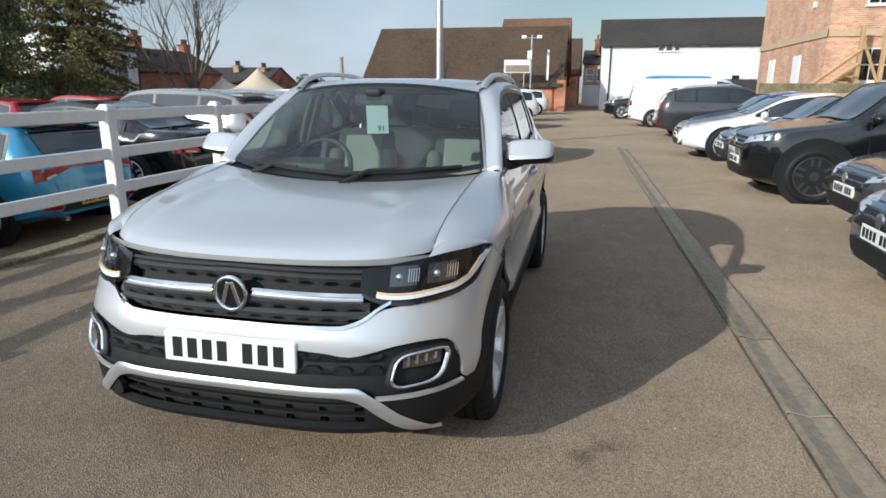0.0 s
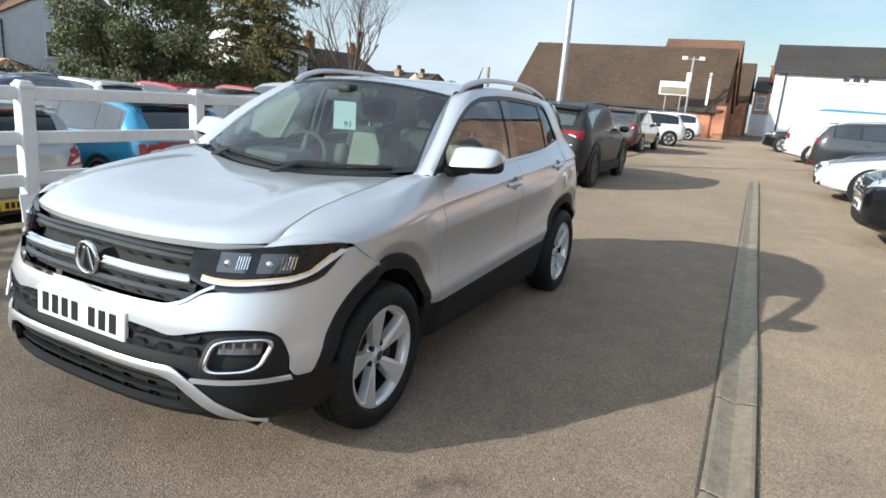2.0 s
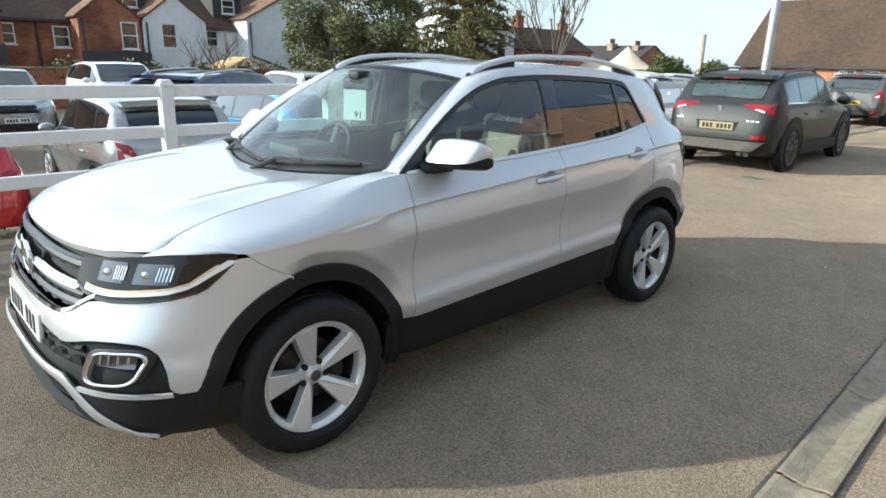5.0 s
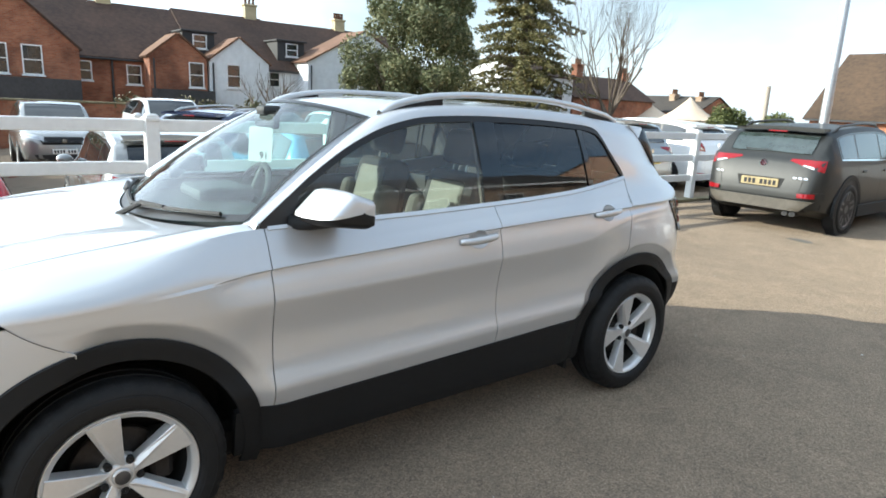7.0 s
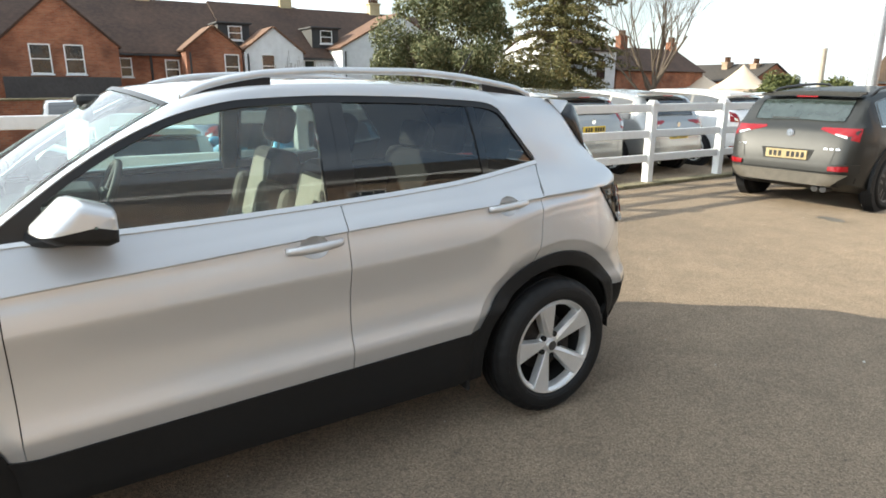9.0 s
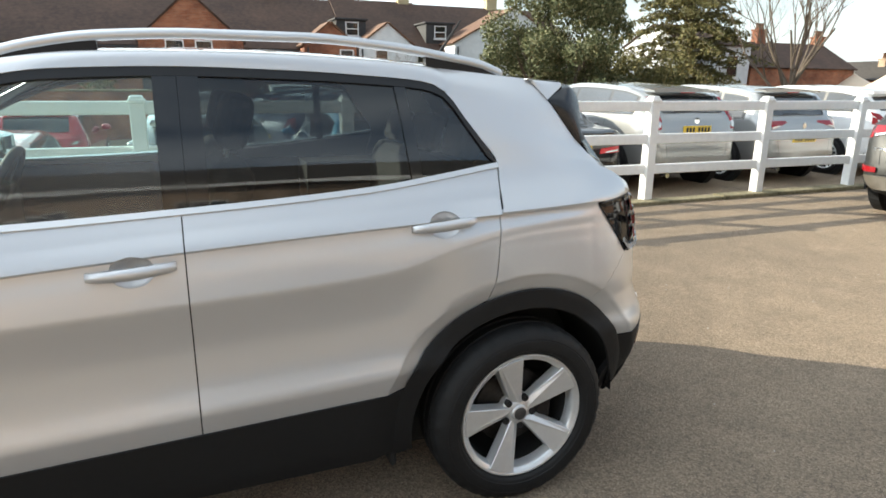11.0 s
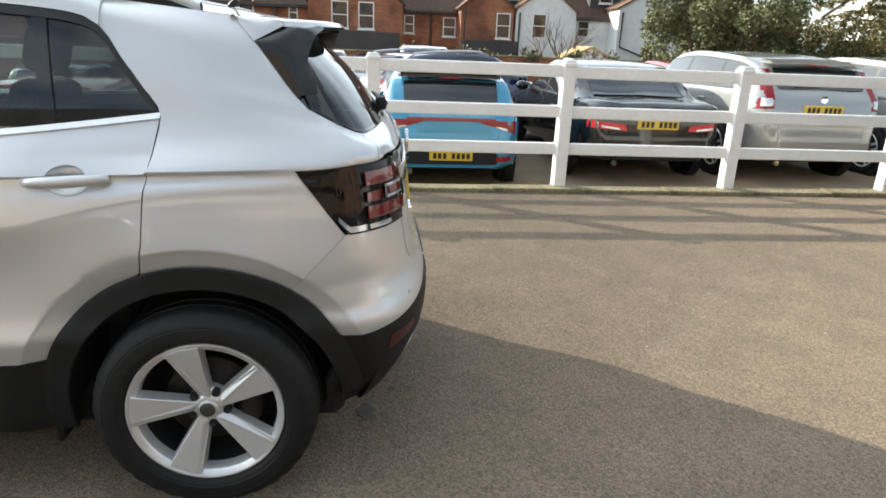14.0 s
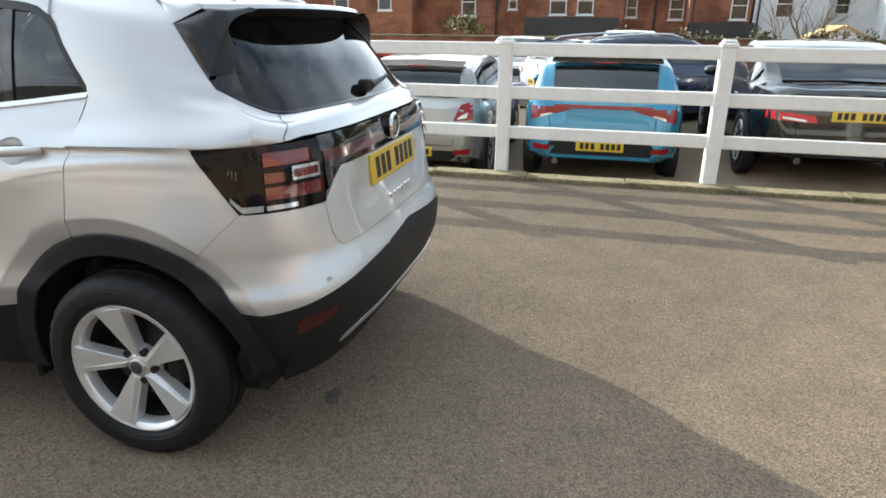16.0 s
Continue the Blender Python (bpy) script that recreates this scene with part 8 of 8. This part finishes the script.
# price card hung from the mirror
card = tagged(part("price_card", box(-.062, .062, -.001, .001, -.080, .075, .0), CARD, None, m=pose(.03, .775, 1.305, -6, 0, 34)), "white hanging price card marked 91 behind the windscreen", "card")
fc = bpy.data.curves.new("number", "FONT")
fc.body, fc.size, fc.align_x = "91", .048, "CENTER"
tmp = new("number_text", fc)
me = bpy.data.meshes.new_from_object(tmp.evaluated_get(bpy.context.evaluated_depsgraph_get()))
bpy.data.objects.remove(tmp)
me.materials.append(INK)
num = new("number_text", me)
num.parent = card
num.matrix_basis = pose(0.02, -.0022, -.068, 90, 0, 0)

for ob in main_car.children:
    if ob.data and ob.data.materials and ob.data.materials[0] in (GLASS_CLEAR, GLASS_DARK, GLASS_SCREEN, GLASS_REAR):
        ob.visible_shadow = False

# row facing the lane on the right-hand side
car("hatchback_car", "blue-grey hatchback parked nose to the lane", PAINTS["steelblue"], park(nose_x=3.15, y=2.05, L=4.0), 4.0, 1.75, 1.47)
car("suv_car", "dark grey compact crossover with mesh grille", PAINTS["graphite"], park(nose_x=3.75, y=4.45, L=4.2), 4.2, 1.78, 1.52)
car("suv_car", "glossy black sport utility car with dark alloy wheels", PAINTS["black"], park(nose_x=3.30, y=7.45, L=4.5), 4.5, 1.87, 1.66, "suv", .37, True, True, clad=True)
car("hatchback_car", "dark blue hatchback tucked between larger cars", PAINTS["darkblue"], park(nose_x=3.55, y=9.95, L=4.0), 4.0, 1.74, 1.46)
car("saloon_car", "white low estate car with black grille", PAINTS["white"], park(nose_x=3.08, y=12.75, L=4.9), 4.9, 1.86, 1.44, "hatch", .34, wb=.6)
car("hatchback_car", "mid-blue hatchback behind a white estate", PAINTS["blue"], park(nose_x=3.7, y=15.5, L=4.2), 4.2, 1.78, 1.46)
car("suv_car", "dark grey people carrier parked tail to the lane", PAINTS["graphite"], park(tail_x=3.2, y=19.4, facing="+x", L=4.4), 4.4, 1.84, 1.63, "suv", .33, True)
car("van", "white panel van with rear doors to the lane", PAINTS["white"], park(tail_x=2.6, y=25.4, facing="+x", L=5.2), 5.2, 1.95, 1.95, "van", .34, category="van")
car("pickup_car", "black pick-up parked nose to the lane", PAINTS["black"], park(nose_x=1.75, y=33.0, L=5.0), 5.0, 1.85, 1.75, "suv", .37)
car("van", "blue and white van at the end of the row", PAINTS["sky"], park(nose_x=2.6, y=37.0, L=5.2), 5.2, 1.95, 2.3, "van", .34, category="van")
# on the lane ahead
car("suv_car", "dirty dark grey sport utility car with wide red lights", PAINTS["mud"], pose(-1.58, 10.82, 0, 0, 0, 181.5), 4.35, 1.76, 1.52, "crossover", .355, True, True, lamp="wing", plate_z=.68, clad=True, refl_z=.55, skid=True, plate_mat=PLATE_DUSTY, glass=SHEEN_GLASS)
car("hatchback_car", "grey-brown hatchback parked along the lane", PAINTS["taupe"], pose(-2.75, 22.4, 0, 0, 0, 178), 4.2, 1.78, 1.5)
car("hatchback_car", "white hatchback parked across the lane's edge", PAINTS["white"], pose(-3.4, 27.6, 0, 0, 0, -62), 4.0, 1.75, 1.48)
car("hatchback_car", "white small car by the hall railings", PAINTS["white"], pose(-3.6, 36.5, 0, 0, 0, -70), 4.0, 1.7, 1.5)
# first row in the lower yard, tails to the fence
car("hatchback_car", "bright red hatchback beyond the white fence", PAINTS["red"], park(tail_x=-4.75, y=-0.75, L=4.0), 4.0, 1.72, 1.46)
car("hatchback_car", "silver five-door hatchback beyond the white fence", PAINTS["silver"], park(tail_x=-4.95, y=1.75, L=3.9), 3.9, 1.70, 1.52, plate_z=.42)
car("hatchback_car", "sky-blue hatchback with black roof and red light bar", PAINTS["sky"], park(tail_x=-4.85, y=3.98, L=4.05), 4.05, 1.775, 1.46, plate_z=.46, lamp="wing", red_bar=True, val_top=.56, roof_mat=GLOSS_BLACK)
car("saloon_car", "black saloon with slim red lights", PAINTS["black"], park(tail_x=-4.75, y=6.48, L=4.7), 4.7, 1.83, 1.44, "saloon", .33, lamp="slim", plate_z=.74)
car("suv_car", "silver sport utility car with tall red lights", PAINTS["silver"], park(tail_x=-4.75, y=8.6, L=4.5), 4.5, 1.82, 1.61, "suv", .35, lamp="tall", plate_z=.93)
car("suv_car", "pale silver sport utility car with slanted red lights", PAINTS["silver"], park(tail_x=-4.8, y=10.9, L=4.4), 4.4, 1.82, 1.60, "crossover", .35, lamp="wing", plate_z=.74)
car("suv_car", "white crossover beyond the fence", PAINTS["white"], park(tail_x=-4.8, y=13.4, L=4.3), 4.3, 1.8, 1.6, "suv", .34)
car("hatchback_car", "black hatchback beyond the fence", PAINTS["black"], park(tail_x=-4.8, y=16.6, L=4.2), 4.2, 1.78, 1.5)
# second row by the wall
car("people_carrier", "silver people carrier facing the fence", PAINTS["silver"], park(nose_x=-14.4, y=1.6, facing="+x", L=4.3), 4.3, 1.78, 1.62, "suv", .32)
car("suv_car", "white sport utility car facing the fence", PAINTS["white"], park(nose_x=-15.0, y=4.6, facing="+x", L=4.4), 4.4, 1.82, 1.62, "suv", .34)
car("estate_car", "navy blue estate with roof rails", PAINTS["navy"], pose(-10.4, 4.75, -0.32, 0, 0, 212), 4.7, 1.85, 1.58, "suv", .34, True)
car("hatchback_car", "white hatchback by the brick wall", PAINTS["white"], park(tail_x=-12.8, y=8.9, L=4.2, z=-.3), 4.2, 1.78, 1.48)
car("hatchback_car", "red hatchback by the brick wall", PAINTS["red"], park(tail_x=-12.6, y=11.2, L=4.1, z=-.3), 4.1, 1.76, 1.5)
car("hatchback_car", "red compact car by the brick wall", PAINTS["red"], park(tail_x=-12.6, y=14.4, L=4.1, z=-.25), 4.1, 1.76, 1.5)
car("hatchback_car", "red city car near the bare tree", PAINTS["red"], park(tail_x=-12.6, y=19.8, L=4.1), 4.1, 1.76, 1.48)
car("hatchback_car", "silver hatchback near the bare tree", PAINTS["silver"], park(tail_x=-12.6, y=22.6, L=4.1), 4.1, 1.76, 1.5)
car("hatchback_car", "red hatchback in the lower yard", PAINTS["red"], park(tail_x=-11.8, y=-1.2, L=4.1), 4.1, 1.76, 1.5)
car("hatchback_car", "silver small car in the lower yard", PAINTS["silver"], park(tail_x=-12.0, y=-4.0, L=4.0), 4.0, 1.74, 1.5)
